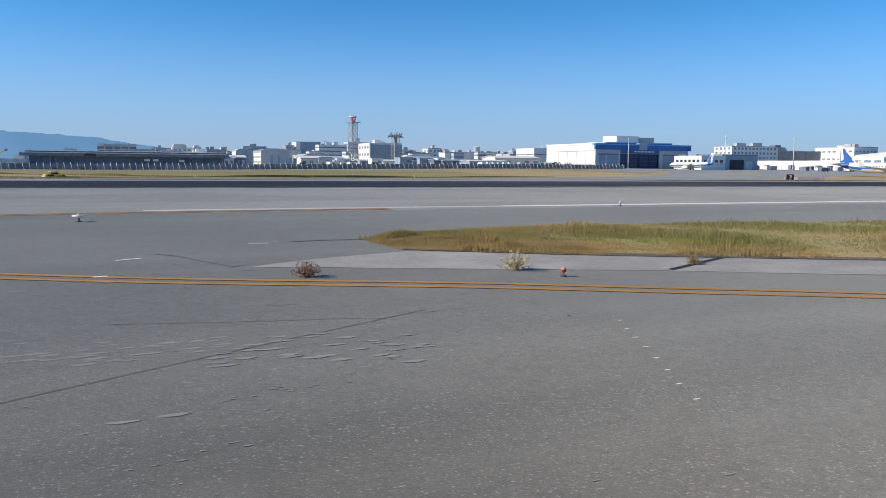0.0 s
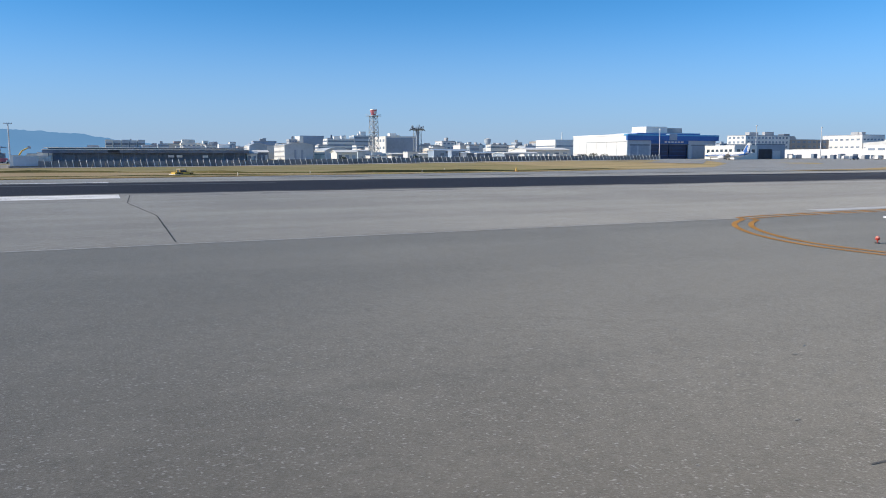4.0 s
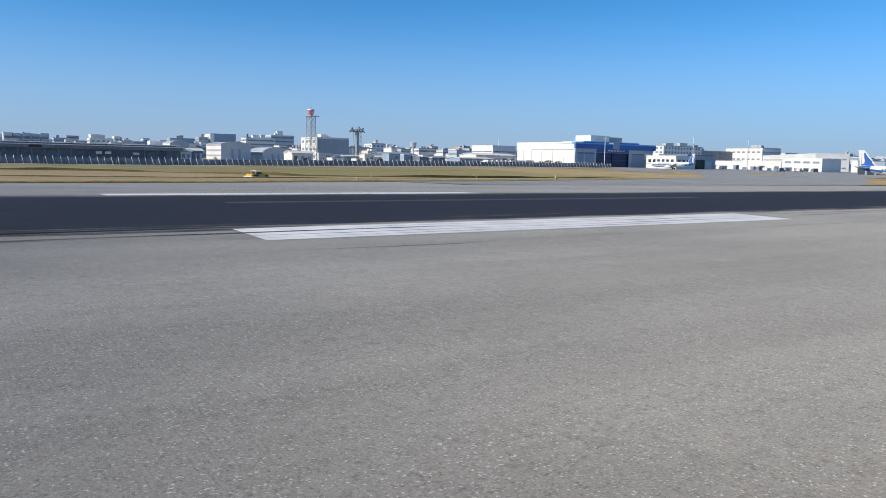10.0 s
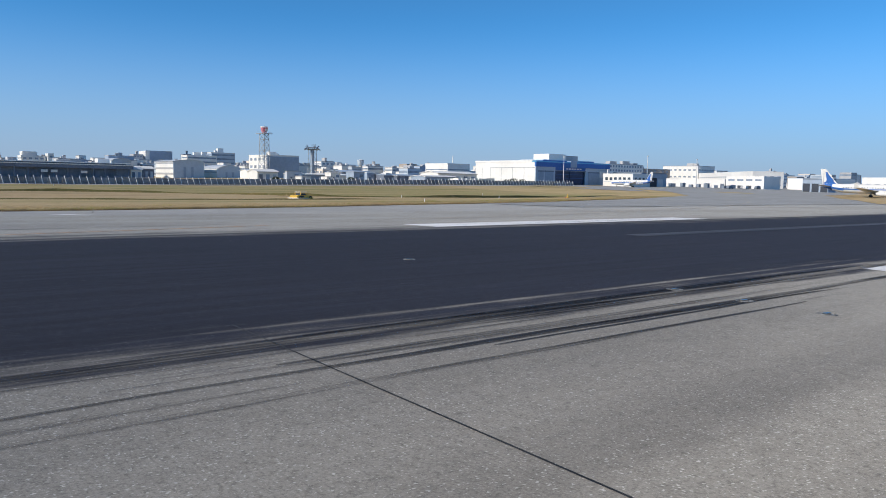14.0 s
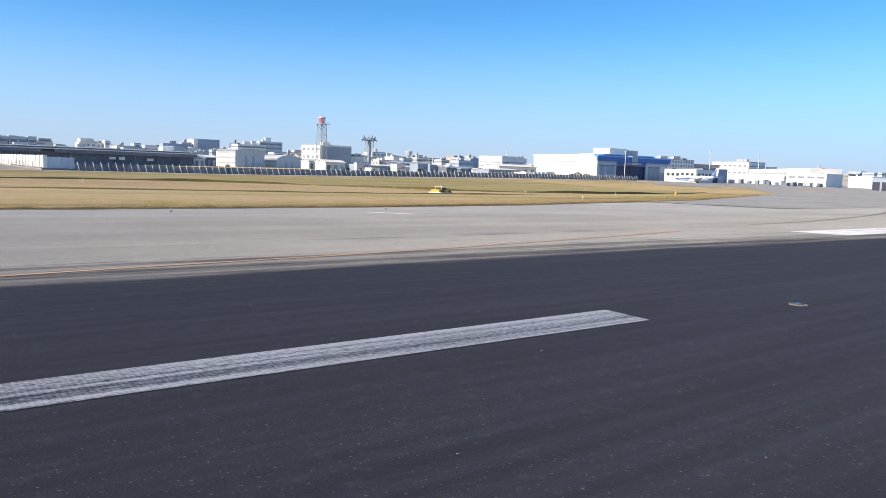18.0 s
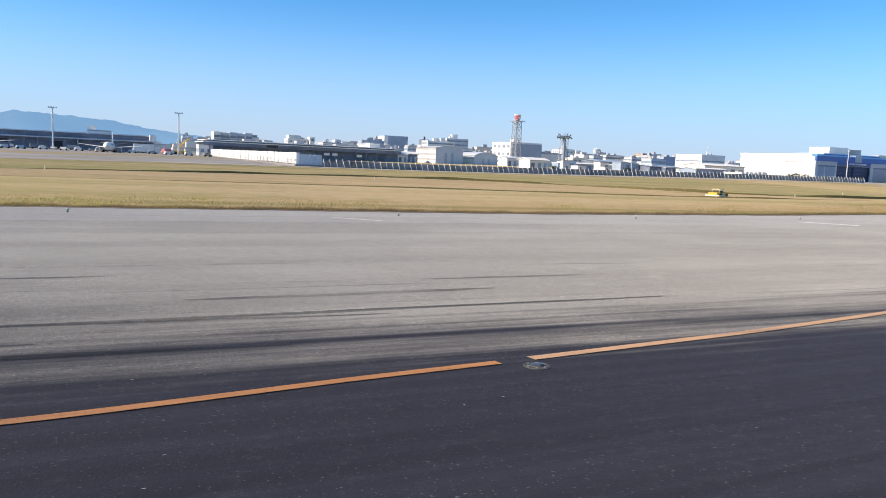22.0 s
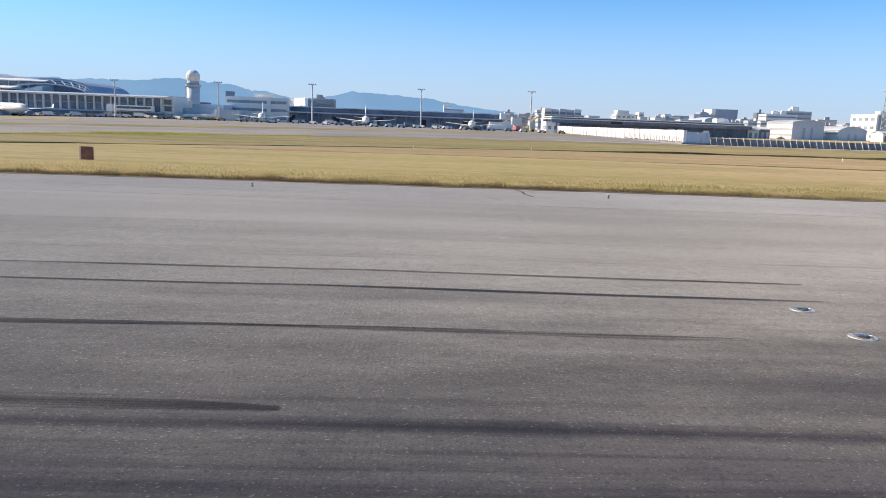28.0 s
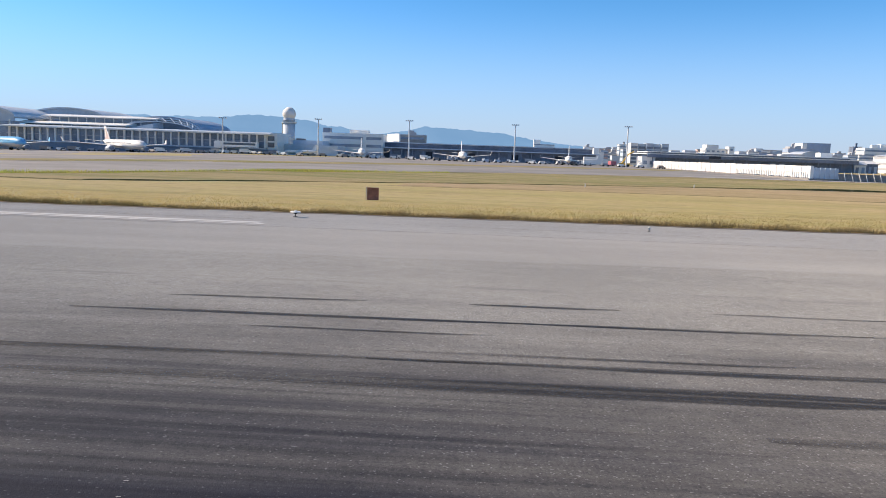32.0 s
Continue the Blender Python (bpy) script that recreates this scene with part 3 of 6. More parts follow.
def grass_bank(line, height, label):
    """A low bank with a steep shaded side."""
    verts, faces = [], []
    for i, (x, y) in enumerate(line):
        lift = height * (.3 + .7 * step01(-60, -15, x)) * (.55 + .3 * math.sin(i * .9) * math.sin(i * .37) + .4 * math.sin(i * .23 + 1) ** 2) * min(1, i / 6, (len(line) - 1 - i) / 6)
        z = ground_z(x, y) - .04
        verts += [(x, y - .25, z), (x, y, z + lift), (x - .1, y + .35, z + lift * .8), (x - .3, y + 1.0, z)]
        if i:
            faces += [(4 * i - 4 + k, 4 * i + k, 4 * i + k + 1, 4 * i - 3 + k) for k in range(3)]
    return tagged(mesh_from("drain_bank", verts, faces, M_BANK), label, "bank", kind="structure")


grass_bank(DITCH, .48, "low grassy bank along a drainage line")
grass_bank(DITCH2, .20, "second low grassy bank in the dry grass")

# patches, seams and concrete by the taxiway
fill("asphalt_patch", [(20, -12.4), (30, -26), (36, -27), (43.4, -23.0), (47.4, -19.76), (50.4, -18.18), (52.75, -16.98), (53.6, -16.55)],
     [(35.44, -12.39), (36.52, -12.45), (37.14, -10.96), (38.2, -10.72), (40.18, -11.14), (45.5, -13.2), (50, -14.9), (53.7, -16.4)], M_PATCH, 0.003, "slightly paler asphalt patch in the taxiway", "patch", 4)
fill("asphalt_patch", [(56.69, -16.7), (56.17, -18.11), (55.4, -19.77), (54.62, -21.45), (53.5, -23.5), (50, -30)],
     [(62, -19.4), (66, -22), (70, -26), (74, -30), (78, -34), (82, -42)], M_PATCH, 0.003, "slightly paler asphalt patch in the taxiway", "patch", 4)
CONC = [(51.8, -11.3), (53.4, -10.5), (55.8, -9.8), (58.2, -10.8), (60.6, -12.0), (63.1, -13.1), (66.6, -14.6), (82, -21.0), (120, -36)]
CONB = [(52.0, -11.5), (53.1, -11.8), (55.5, -12.7), (58.0, -13.6), (60.1, -14.4), (62.0, -15.3), (64.3, -16.3), (80, -23.2), (118, -38.5)]
fill("concrete_edging", CONB, CONC, M_CONCRETE, 0.006, "pale worn concrete strip beside the grass island", "edging", 2)
band("taxiway_seam", smooth_line([(43.4, -21.9), (45.8, -20.62), (47.4, -19.76), (49.42, -18.67), (52.75, -16.98), (53.6, -16.55)]), 0.007, M_SEAM, 0.008, "dark sealed seam in the asphalt", "seam")
band("taxiway_seam", [(60.2, -14.3), (62.7, -13.1)], 0.16, M_CRACK, 0.012, "open dark joint in the concrete strip", "seam")
band("taxiway_seam", [(30, -13.3), (35.7, -14.5), (41.6, -15.4)], 0.010, M_SEAM, 0.009, "dark hairline seam in the asphalt", "seam")
band("taxiway_seam", [(30, -12.2), (35.44, -12.39), (36.53, -12.48), (38.49, -12.77), (40.74, -13.07)], 0.014, M_SEAM, 0.010, "dark hairline seam in the asphalt", "seam")
band("taxiway_seam", [(36.5, -12.6), (37.1, -10.9), (40.1, -11.3)], 0.012, M_SEAM, 0.009, "dark hairline seam in the asphalt", "seam")
band("runway_seam", [(26.4, 3.9), (26.45, 11.7), (25.7, 18.3), (26, 24)], 0.035, M_CRACK, 0.006, "dark hairline seam across the runway", "seam")
band("runway_seam", [(14 + 1.2 * k, 3.4 + .03 * math.sin(k * 1.9)) for k in range(40)], 0.06, M_SIDE_LINE, 0.006, "ragged pale joint between taxiway and runway", "seam")
band("runway_seam", [(x, 64.4) for x in steps(-300, 60, 20)], 0.05, M_SEAM, 0.006, "long straight seam between runway and shoulder", "seam")
band("runway_seam", [(x, 67.6) for x in steps(-300, -30, 20)], 0.04, M_SEAM, 0.006, "long straight seam in the shoulder", "seam")
band("runway_seam", [(-15.5, 3.4), (-15.5, 26.0)], 0.03, M_CRACK, 0.006, "dark sealed seam across the runway", "seam")
band("runway_seam", [(-57.5, 45.2), (-57.47, 46.6), (-57.43, 48), (-57.4, 49.6), (-57.33, 51.2), (-57.28, 53), (-57.2, 57), (-57.0, 66.0)], 0.032, M_CRACK, 0.006, "dark ragged seam across the runway", "seam")

band("taxiway_crack", [(49.02, -16.08), (50.4, -16.41), (51.29, -16.59), (52.37, -16.78), (52.85, -16.95)], 0.014, M_SEAM, 0.009, "dark hairline crack in the asphalt", "crack")
band("taxiway_crack", [(53.42, -7.14), (54.36, -6.98), (55.5, -7.09), (56.43, -6.77)], 0.07, M_CRACK, 0.010, "dark crack running from the grass island", "crack")
band("shoulder_crack", [(-70.15, 72.5), (-70.0, 71.2), (-70.1, 70.0), (-69.9, 68.65)], 0.09, M_CRACK, 0.012, "ragged dark crack in the shoulder", "crack")
band("taxiway_crack", [(50.06, -8.68), (50.6, -9.35), (50.99, -10.22), (51.48, -11.2)], 0.14, M_DARKPATCH, 0.011, "dark stain along an old joint", "crack")
band("taxiway_crack", [(42.01, -13.36), (43.06, -13.62), (43.93, -13.68)], 0.012, M_SEAM, 0.012, "dark hairline crack in the asphalt", "crack")
band("old_marking", [(52.32, -7.22), (52.85, -7.33)], .1, M_WHITE_LINE, 0.012, "short scrap of white paint on the taxiway")
band("old_marking", [(49.17, -9.64), (49.7, -9.43)], .1, M_WHITE_LINE, 0.012, "short scrap of white paint on the taxiway")
band("old_marking", [(48.81, -11.85), (49.06, -11.79)], .1, M_WHITE_LINE, 0.012, "short scrap of white paint on the taxiway")

# ---- painted markings ----
def bar(name, x0, x1, y0, y1, material, label):
    ys = [y0, y1] if y1 - y0 < 4 else steps(y0, y1, 2)
    return sheet(name, steps(x0, x1, 6), ys, material, 0.007, label, "marking")


bar("touchdown_marking", 2.4, 25.5, 21.5, 24.4, M_WHITE_LINE, "broad white touchdown bar streaked with tyre rubber")
bar("touchdown_marking", 2.1, 25.2, 43.4, 46.2, M_WHITE_LINE, "broad white touchdown bar beyond the centreline")
for k in (-3, -2, -1, 1, 2, 3):
    bar("centreline_dash", -54.7 + 60 * k, -24.7 + 60 * k, 33.95, 34.85, M_GHOST_LINE, "almost worn away runway centreline dash")
bar("centreline_dash", -54.7, -24.7, 33.95, 34.85, M_FADED_LINE, "worn greyish white runway centreline dash")
bar("side_stripe", -300, -96.8, 65.15, 65.55, M_SIDE_LINE, "white runway side stripe")
bar("side_stripe", -300, -97.1, 65.72, 66.25, M_SIDE_LINE, "white runway side stripe")
bar("side_stripe", 50, 66, 4.5, 5.2, M_SIDE_LINE, "almost worn away runway side stripe")
bar("side_stripe", 66, 300, 4.5, 5.2, M_WHITE_LINE, "thin worn white runway side stripe")
band("lead_line", smooth_line([(-75, 38.6), (-66, 39.4), (-60, 39.97), (-55, 40.47), (-52.5, 40.7), (-50.6, 40.84), (-49, 41.05), (-47.65, 41.24), (-45.8, 41.44)]), 0.155, M_ORANGE, 0.011,
     "orange taxi guide line painted across the runway")
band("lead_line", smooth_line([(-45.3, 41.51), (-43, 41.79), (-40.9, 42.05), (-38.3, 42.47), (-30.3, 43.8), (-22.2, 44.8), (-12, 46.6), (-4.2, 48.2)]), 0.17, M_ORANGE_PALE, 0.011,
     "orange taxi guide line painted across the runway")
band("lead_line", smooth_line([(5.9, 50.8), (19.3, 53.0), (45, 60), (82, 74), (124, 96), (170, 128)]), 0.2, M_ORANGE_FAINT, 0.07, "faded orange taxi guide line on the exit")
OUT = [(80, -27.6), (70, -22.4), (61.8, -18.2), (58.5, -16.6), (54.9, -14.85), (49.8, -12.75), (45.5, -10.5), (42.8, -8.7), (41.6, -6.9), (40.9, -4.95), (40.7, -2.5), (41.35, -0.35), (42.7, 1.7), (44.4, 3.0), (46.5, 3.9), (60, 4.2)]
IN = [(80.2, -27.2), (70.2, -22.0), (62.0, -17.8), (58.7, -16.2), (55.1, -14.45), (50.0, -12.35), (45.75, -10.1), (43.1, -8.35), (42.0, -6.7), (41.35, -4.9), (41.15, -2.6), (41.75, -0.6), (43.0, 1.3), (44.6, 2.6), (46.6, 3.45), (60, 3.8)]
band("edge_marking", smooth_line(OUT), 0.17, M_ORANGE2, 0.011, "orange double taxiway edge line, outer stripe")
band("edge_marking", smooth_line(IN), 0.17, M_ORANGE2, 0.011, "orange double taxiway edge line, inner stripe")

# ---- buildings beyond the runway ----
def windows(parent, face, u0, u1, z0, z1, n, at, material=None, name="window", gap=0.45, proud=0.04):
    """A row of n windows on one face of a box: '-x' or '-y'. at: the face's own coordinate."""
    material = material or M_PANE
    w = (u1 - u0) / n
    me = None
    for i in range(n):
        a, b = -w * (1 - gap) / 2, w * (1 - gap) / 2
        if me is None:
            bm = bmesh.new()
            if face == '-y':
                box(bm, a, b, -proud, 0.1, 0, z1 - z0)
            else:
                box(bm, -proud, 0.1, a, b, 0, z1 - z0)
            ob = part(name, bm, material, parent)
            me = ob.data
        else:
            ob = new(name, me)
            ob.parent = parent
        c = u0 + w * (i + 0.5)
        ob.location = (c, at, z0) if face == '-y' else (at, c, z0)


def flat_block(name, label, x0, x1, y0, y1, h, wall, storeys=0, nx=4, ny=4, roof=None, plant=True, category="building", group="", rows=0.36, strip=False):
    """A flat-roofed building with its parapet, roof plant and rows of windows on the two faces that are seen."""
    z = ground_z((x0 + x1) / 2, y0) - 0.3
    w, d = (x1 - x0) / 2, (y1 - y0) / 2
    t = thing(name, (x0 + x1) / 2, (y0 + y1) / 2, z, 0, label, category, group)
    bm = bmesh.new()
    box(bm, -w, w, -d, d, 0, h)
    part("wall", bm, wall, t)
    p = min(0.35, w * 0.1)
    bm = bmesh.new()
    for a in ((-w - .05, w + .05, -d - .05, -d + p), (-w - .05, w + .05, d - p, d + .05), (-w - .05, -w + p, -d + p, d - p), (w - p, w + .05, -d + p, d - p)):
        box(bm, *a, h, h + 0.6)
    part("parapet", bm, roof or wall, t)
    for s in range(storeys):
        z0 = h * (s + 0.35) / storeys
        z1 = z0 + h / storeys * rows
        if strip:
            bm = bmesh.new()
            box(bm, -w * .94, w * .94, -d - .04, -d + .1, z0, z1)
            part("window_band", bm, M_PANE, t)
            bm = bmesh.new()
            box(bm, -w - .04, -w + .1, -d * .94, d * .94, z0, z1)
            part("window_band", bm, M_PANE, t)
        else:
            windows(t, '-y', -w * .94, w * .94, z0, z1, nx, -d)
            windows(t, '-x', -d * .94, d * .94, z0, z1, ny, -w)
    if plant:
        rng = random.Random(int(x0 * 7 + y0 * 3))
        for _ in range(2):
            a, b = rng.uniform(-.6, .2) * w, rng.uniform(-.6, .2) * d
            bm = bmesh.new()
            box(bm, a, a + w * rng.uniform(.25, .5), b, b + d * rng.uniform(.25, .5), h, h + rng.uniform(.08, .18) * h + .8)
            part("roof_plant", bm, roof or M_GREY, t)
    return t


def arched_shed(name, label, x0, x1, y0, y1, eave, rise, side, end, bands=0):
    """A shed with a barrel roof along y; its gable end faces -y."""
    z = ground_z((x0 + x1) / 2, y0) - 0.3
    w, d = (x1 - x0) / 2, (y1 - y0) / 2
    t = thing(name, (x0 + x1) / 2, (y0 + y1) / 2, z, 0, label, "building")
    arc = [(-w + 2 * w * i / 12, eave + rise * math.sin(math.pi * i / 12) ** 0.8) for i in range(13)]
    bm = bmesh.new()
    box(bm, -w, w, -d + .4, d, 0, eave)
    part("wall", bm, side, t)
    bm = bmesh.new()
    ring = [(-w - .1, 0)] + [(a * 1.01, b) for a, b in arc] + [(w + .1, 0)]
    loft(bm, [[(a, y, b) for a, b in ring] for y in (-d, -d + .4)])
    part("gable_end", bm, end, t)
    bm = bmesh.new()
    out = [(a * 1.04, b + .25) for a, b in arc] + [(a, b) for a, b in arc[::-1]]
    loft(bm, [[(a, y, b) for a, b in out] for y in (-d - .5, d + .3)])
    part("roof", bm, M_ROOF, t, smooth=False)
    for k in range(bands):
        z0 = eave * (k + .62) / bands
        bm = bmesh.new()
        box(bm, -w - .05, -w + .1, -d * .96, d * .96, z0, z0 + eave * .12)
        part("louvre_band", bm, M_GREY, t)
    for a in (-.35, .15):
        bm = bmesh.new()
        box(bm, w * a, w * (a + .16), -d - .05, -d + .1, .4, eave * .7)
        part("tall_window", bm, M_BLUEGREY, t)
    return t


# the maintenance hangar
hz = ground_z(298, 300) - 0.2
hangar = thing("hangar", 270, 298, hz, 0, "large white aircraft hangar with deep blue front and open door", "hangar")
part("side_wall", box(bmesh.new(), 0, .6, 1.0, 49, 0, 12.6), M_WHITE, hangar)
part("rear_wall", box(bmesh.new(), .6, 57, 48.4, 49, 0, 12.0), M_WHITE, hangar)
part("far_wall", box(bmesh.new(), 56.4, 57, 1.0, 48.4, 0, 12.0), M_WHITE, hangar)
part("roof", box(bmesh.new(), .6, 56.4, 1.4, 48.4, 11.6, 12.2), M_ROOF, hangar)
part("cornice", box(bmesh.new(), -.25, 0, 2.8, 49.2, 12.1, 13.0), M_WHITE, hangar)
part("cornice", box(bmesh.new(), 0, 7.9, 2.8, 49.2, 12.2, 13.0), M_WHITE, hangar)
part("ledge", box(bmesh.new(), -.2, 0, 1.0, 36, 8.9, 9.2), M_GREY, hangar)
for y in (9, 18, 27, 36, 43):
    part("wall_joint", box(bmesh.new(), -.06, .02, y, y + .25, 0, 8.9), M_GREY, hangar)
for a, b in ((0, 15.2), (40.0, 59)):
    part("front_wall", box(bmesh.new(), a, b, .4, 1.0, 0, 10.0), M_PALEBLUE, hangar)
part("door_lintel", box(bmesh.new(), 15.2, 40.0, .4, 1.0, 8.1, 10.0), M_BLUE, hangar)
part("fascia", box(bmesh.new(), -.9, 60, -.8, .4, 9.7, 12.1), M_BLUE, hangar, "deep blue fascia")
# light blue puts the sunlit line along the roof edge into colour
part("fascia_edge", box(bmesh.new(), -1.0, 60.1, -.9, .4, 12.1, 12.75), M_LIGHTBLUE, hangar, "roof edge in light blue for its sunlit line")
part("front_roof", box(bmesh.new(), -.6, 59.6, .4, 2.7, 12.2, 12.7), M_LIGHTBLUE, hangar)
part("roof_band", box(bmesh.new(), 8, 50, 2.8, 20, 12.7, 13.4), M_BLUE, hangar)
part("roof_band_edge", box(bmesh.new(), 7.9, 50.1, 2.7, 20.1, 13.4, 13.75), M_PALEBLUE, hangar)
for a, b in ((2.0, 6.0), (7.2, 13.6), (42.5, 52.5)):
    d = part("side_door", box(bmesh.new(), a, b, .25, .4, 0, 7.0), M_BLUEGREY, hangar)
    part("door_frame", box(bmesh.new(), a - .5, b + .5, .3, .4, 7.0, 7.7), M_DARK, d)
part("door_track", box(bmesh.new(), 15.2, 40.0, .1, .4, 7.6, 8.1), M_DARK, hangar)
part("roof_box", box(bmesh.new(), 18, 32, 8, 20, 13.5, 17.2), M_WHITE, hangar, "white box on the roof")
part("roof_box", box(bmesh.new(), 32, 43, 9, 20, 13.5, 16.6), M_GREY, hangar, "grey louvred box on the roof")
part("front_tower", box(bmesh.new(), 26, 31, -1.1, 2, 9.8, 13.2), M_BLUEGREY, hangar)
# blue sheet added so the shaded bay does not come out black
part("back_of_bay", box(bmesh.new(), 13, 43, 14, 14.5, 0, 10), M_BLUE, hangar, "added blue sheet lightening the hangar interior")
for k in range(4):
    leaf = part("door_leaf", box(bmesh.new(), 15.4 + 6.2 * k, 21.3 + 6.2 * k, 1.2 + .25 * (k % 2), 1.4 + .25 * (k % 2), 0, 7.6), M_NAVY, hangar, "dark blue sliding door leaf")
    for q in (1.8, 3.8, 5.8):
        part("door_rail", box(bmesh.new(), 15.5 + 6.2 * k, 21.2 + 6.2 * k, 1.12 + .25 * (k % 2), 1.2 + .25 * (k % 2), q, q + .14), M_BLUE, leaf)
part("front_sign", box(bmesh.new(), 52.0, 57.0, -.05, .3, 4.6, 8.2), M_WHITE, hangar, "square white sign board on the front wall")
for k in range(6):
    part("sign_bar", box(bmesh.new(), 24 + 2.2 * k, 25.6 + 2.2 * k, .34, .42, 8.6, 9.3), M_WHITE, hangar)

# the long dark terminal shed and the white wall before it
shed = thing("cargo_shed", -2, 438, -1.2, 0, "long low dark cargo shed with a pale roof edge", "building")
part("wall", box(bmesh.new(), 0, 104, 0, 32, 0, 7.3), M_SHED, shed)
part("roof", box(bmesh.new(), -2, 106, -3.5, 33, 7.3, 7.75), M_WHITE, shed, "pale overhanging roof edge")
part("upper_wall", box(bmesh.new(), 1, 103, 1, 30, 7.7, 8.4), M_SHED, shed)
part("canopy_front", box(bmesh.new(), -1.5, 105.5, -3.3, -2.9, 5.6, 7.3), M_SHED, shed)
for a, b, z in ((79.5, 82.5, 3.0), (61, 64, 3.2), (65.5, 68.5, 3.2), (30, 36, 5.9)):
    part("notice_board", box(bmesh.new(), a, b, -3.5, -3.3, z, z + 1.3), M_WHITE if z < 5 else M_SHADOWGAP, shed)
part("upper_roof", box(bmesh.new(), -1, 105, -.5, 31, 8.4, 8.8), M_WHITE, shed)
for k in range(17):
    part("bay_door", box(bmesh.new(), 3 + 6 * k, 7.6 + 6 * k, -.1, .05, 0, 4.6), M_DARK if k % 3 else M_SHED, shed)
for k in range(18):
    part("column", box(bmesh.new(), 1.2 + 6 * k, 1.6 + 6 * k, -3.0, -2.6, 0, 7.3), M_DARK, shed)
for k, (a, b, h) in enumerate(((20, 26, 1.2), (48, 52, 1.6), (70, 82, 1.0), (90, 96, 2.2))):
    part("roof_plant", box(bmesh.new(), a, b, 6, 12, 8.8, 8.8 + h), M_GREY if k != 3 else M_WHITE, shed)
wall = thing("apron_wall", 0, 246, -.75, 0, "long sunlit white wall with open slatted base", "wall")
for k in range(35):
    y = 6 * k
    part("wall_panel", box(bmesh.new(), -.3, .3, y + .05, y + 5.95, 1.6, 3.35), M_WHITE, wall)
    part("post", box(bmesh.new(), -.45, .45, y - .25, y + .25, 0, 3.35), M_WHITE, wall)
    if k > 9:
        part("base_panel", box(bmesh.new(), -.2, .2, y + .3, y + 5.7, 0, 1.6), M_WHITE, wall)
    else:
        for q in range(4):
            part("slat", box(bmesh.new(), -.22, .22, y + .5 + 1.4 * q, y + 1.4 + 1.4 * q, .2, 1.6), M_WHITE, wall)
part("wall_panel", box(bmesh.new(), .4, 7.0, -.2, .2, .1, 2.9), M_PALEBLUE, wall)
for k in range(5):
    part("post", box(bmesh.new(), .8 + 1.3 * k, 1.1 + 1.3 * k, -.4, -.2, 0, 3.0), M_PALEBLUE, wall)
part("plinth", box(bmesh.new(), -.9, 7.2, -.6, 208, -.7, 0), M_APRON, wall)
kiosk = flat_block("gate_house", "small white gate house at the end of the shed", -6, 1, 436, 446, 5.4, M_WHITE, 1, 2, 3, plant=False)

# the blast fence with slanted white stays
fence = thing("blast_fence", 10, 250, 0, 0, "long dark blast fence with slanted white stays", "fence")
panel_me = stay_me = None
for k in range(-2, 128):
    x = 10 + 2.0 * k
    y = 250 + 18 * (k / 128)
    z = ground_z(x, y) - 0.1
    if k % 2 == 0:
        if panel_me is None:
            p = part("panel", box(bmesh.new(), 0, 3.96, 0, .12, 0, 2.0), M_FENCE, fence)
            panel_me = p.data
        else:
            p = new("panel", panel_me)
            p.parent = fence
        p.matrix_basis = pose(x - 10, y - 250, z, 0, 0, 4)
    if stay_me is None:
        bm = bmesh.new()
        rod(bm, (.28, -.9, 0), (-.1, -.1, 2.4), .115, .10, 6)
        s = part("stay", bm, M_WHITE, fence)
        stay_me = s.data
    else:
        s = new("stay", stay_me)
        if k % 3 == 0:
            s.material_slots[0].link = 'OBJECT'
            s.material_slots[0].material = M_ROOF
        s.parent = fence
    s.matrix_basis = pose(x - 10 + .5, y - 250, z + 0.02 * ((k * 7) % 5), 0, 0, ((k * 13) % 9) * 2 - 8)

arched_shed("louvred_shed", "white louvred hall with a grey arched gable", 124, 141, 432, 462, 9.0, 1.2, M_WHITE, M_PALEBLUE, 3)
arched_shed("small_arched_shed", "small pale hall with an arched grey gable", 148, 163, 430, 456, 5.2, 2.2, M_WHITE, M_PALEBLUE, 1)
flat_block("office_block", "white three-storey office block with a bluish shaded front", 214, 239, 505, 534, 16.0, M_WHITE, 3, 5, 4, M_WHITE)
# bluish grey panel over the white front, its shade put into colour
part("front_shade_panel", box(bmesh.new(), -11.8, 12.5, -14.9, -14.5, 0, 15.4), M_BLUEGREY, bpy.data.objects["office_block"])
flat_block("office_tower", "tall grey office building with a white side", 219, 245, 785, 806, 24.0, M_BLUEGREY, 0, 6, 5, M_BLUEGREY, plant=False)
part("white_side", box(bmesh.new(), -13.6, -9.6, -10.8, 10, 0, 24.2), M_WHITE, bpy.data.objects["office_tower"])
flat_block("brown_tower", "slim grey apartment tower beside the office", 207, 216, 785, 797, 20.0, M_GREY, 6, 3, 3, M_GREY)
apt = thing("apartment_block", 43, 650, -1.2, 0, "stepped pale grey apartment block with dark recessed balconies", "building")
for k in range(5):
    h = 17.6 - .4 * (k % 2)
    w = part("wing", box(bmesh.new(), -15 + 6 * k, -9.4 + 6 * k, -6 + 1.2 * (k % 2), 8, 0, h), M_WHITE if k == 0 else M_PALEBLUE, apt)
    for s in range(5):
        part("balcony", box(bmesh.new(), -14.6 + 6 * k, -9.8 + 6 * k, -6.4 + 1.2 * (k % 2), -5.7 + 1.2 * (k % 2), 1.6 + 2.9 * s, 3.4 + 2.9 * s), M_DARK, w)

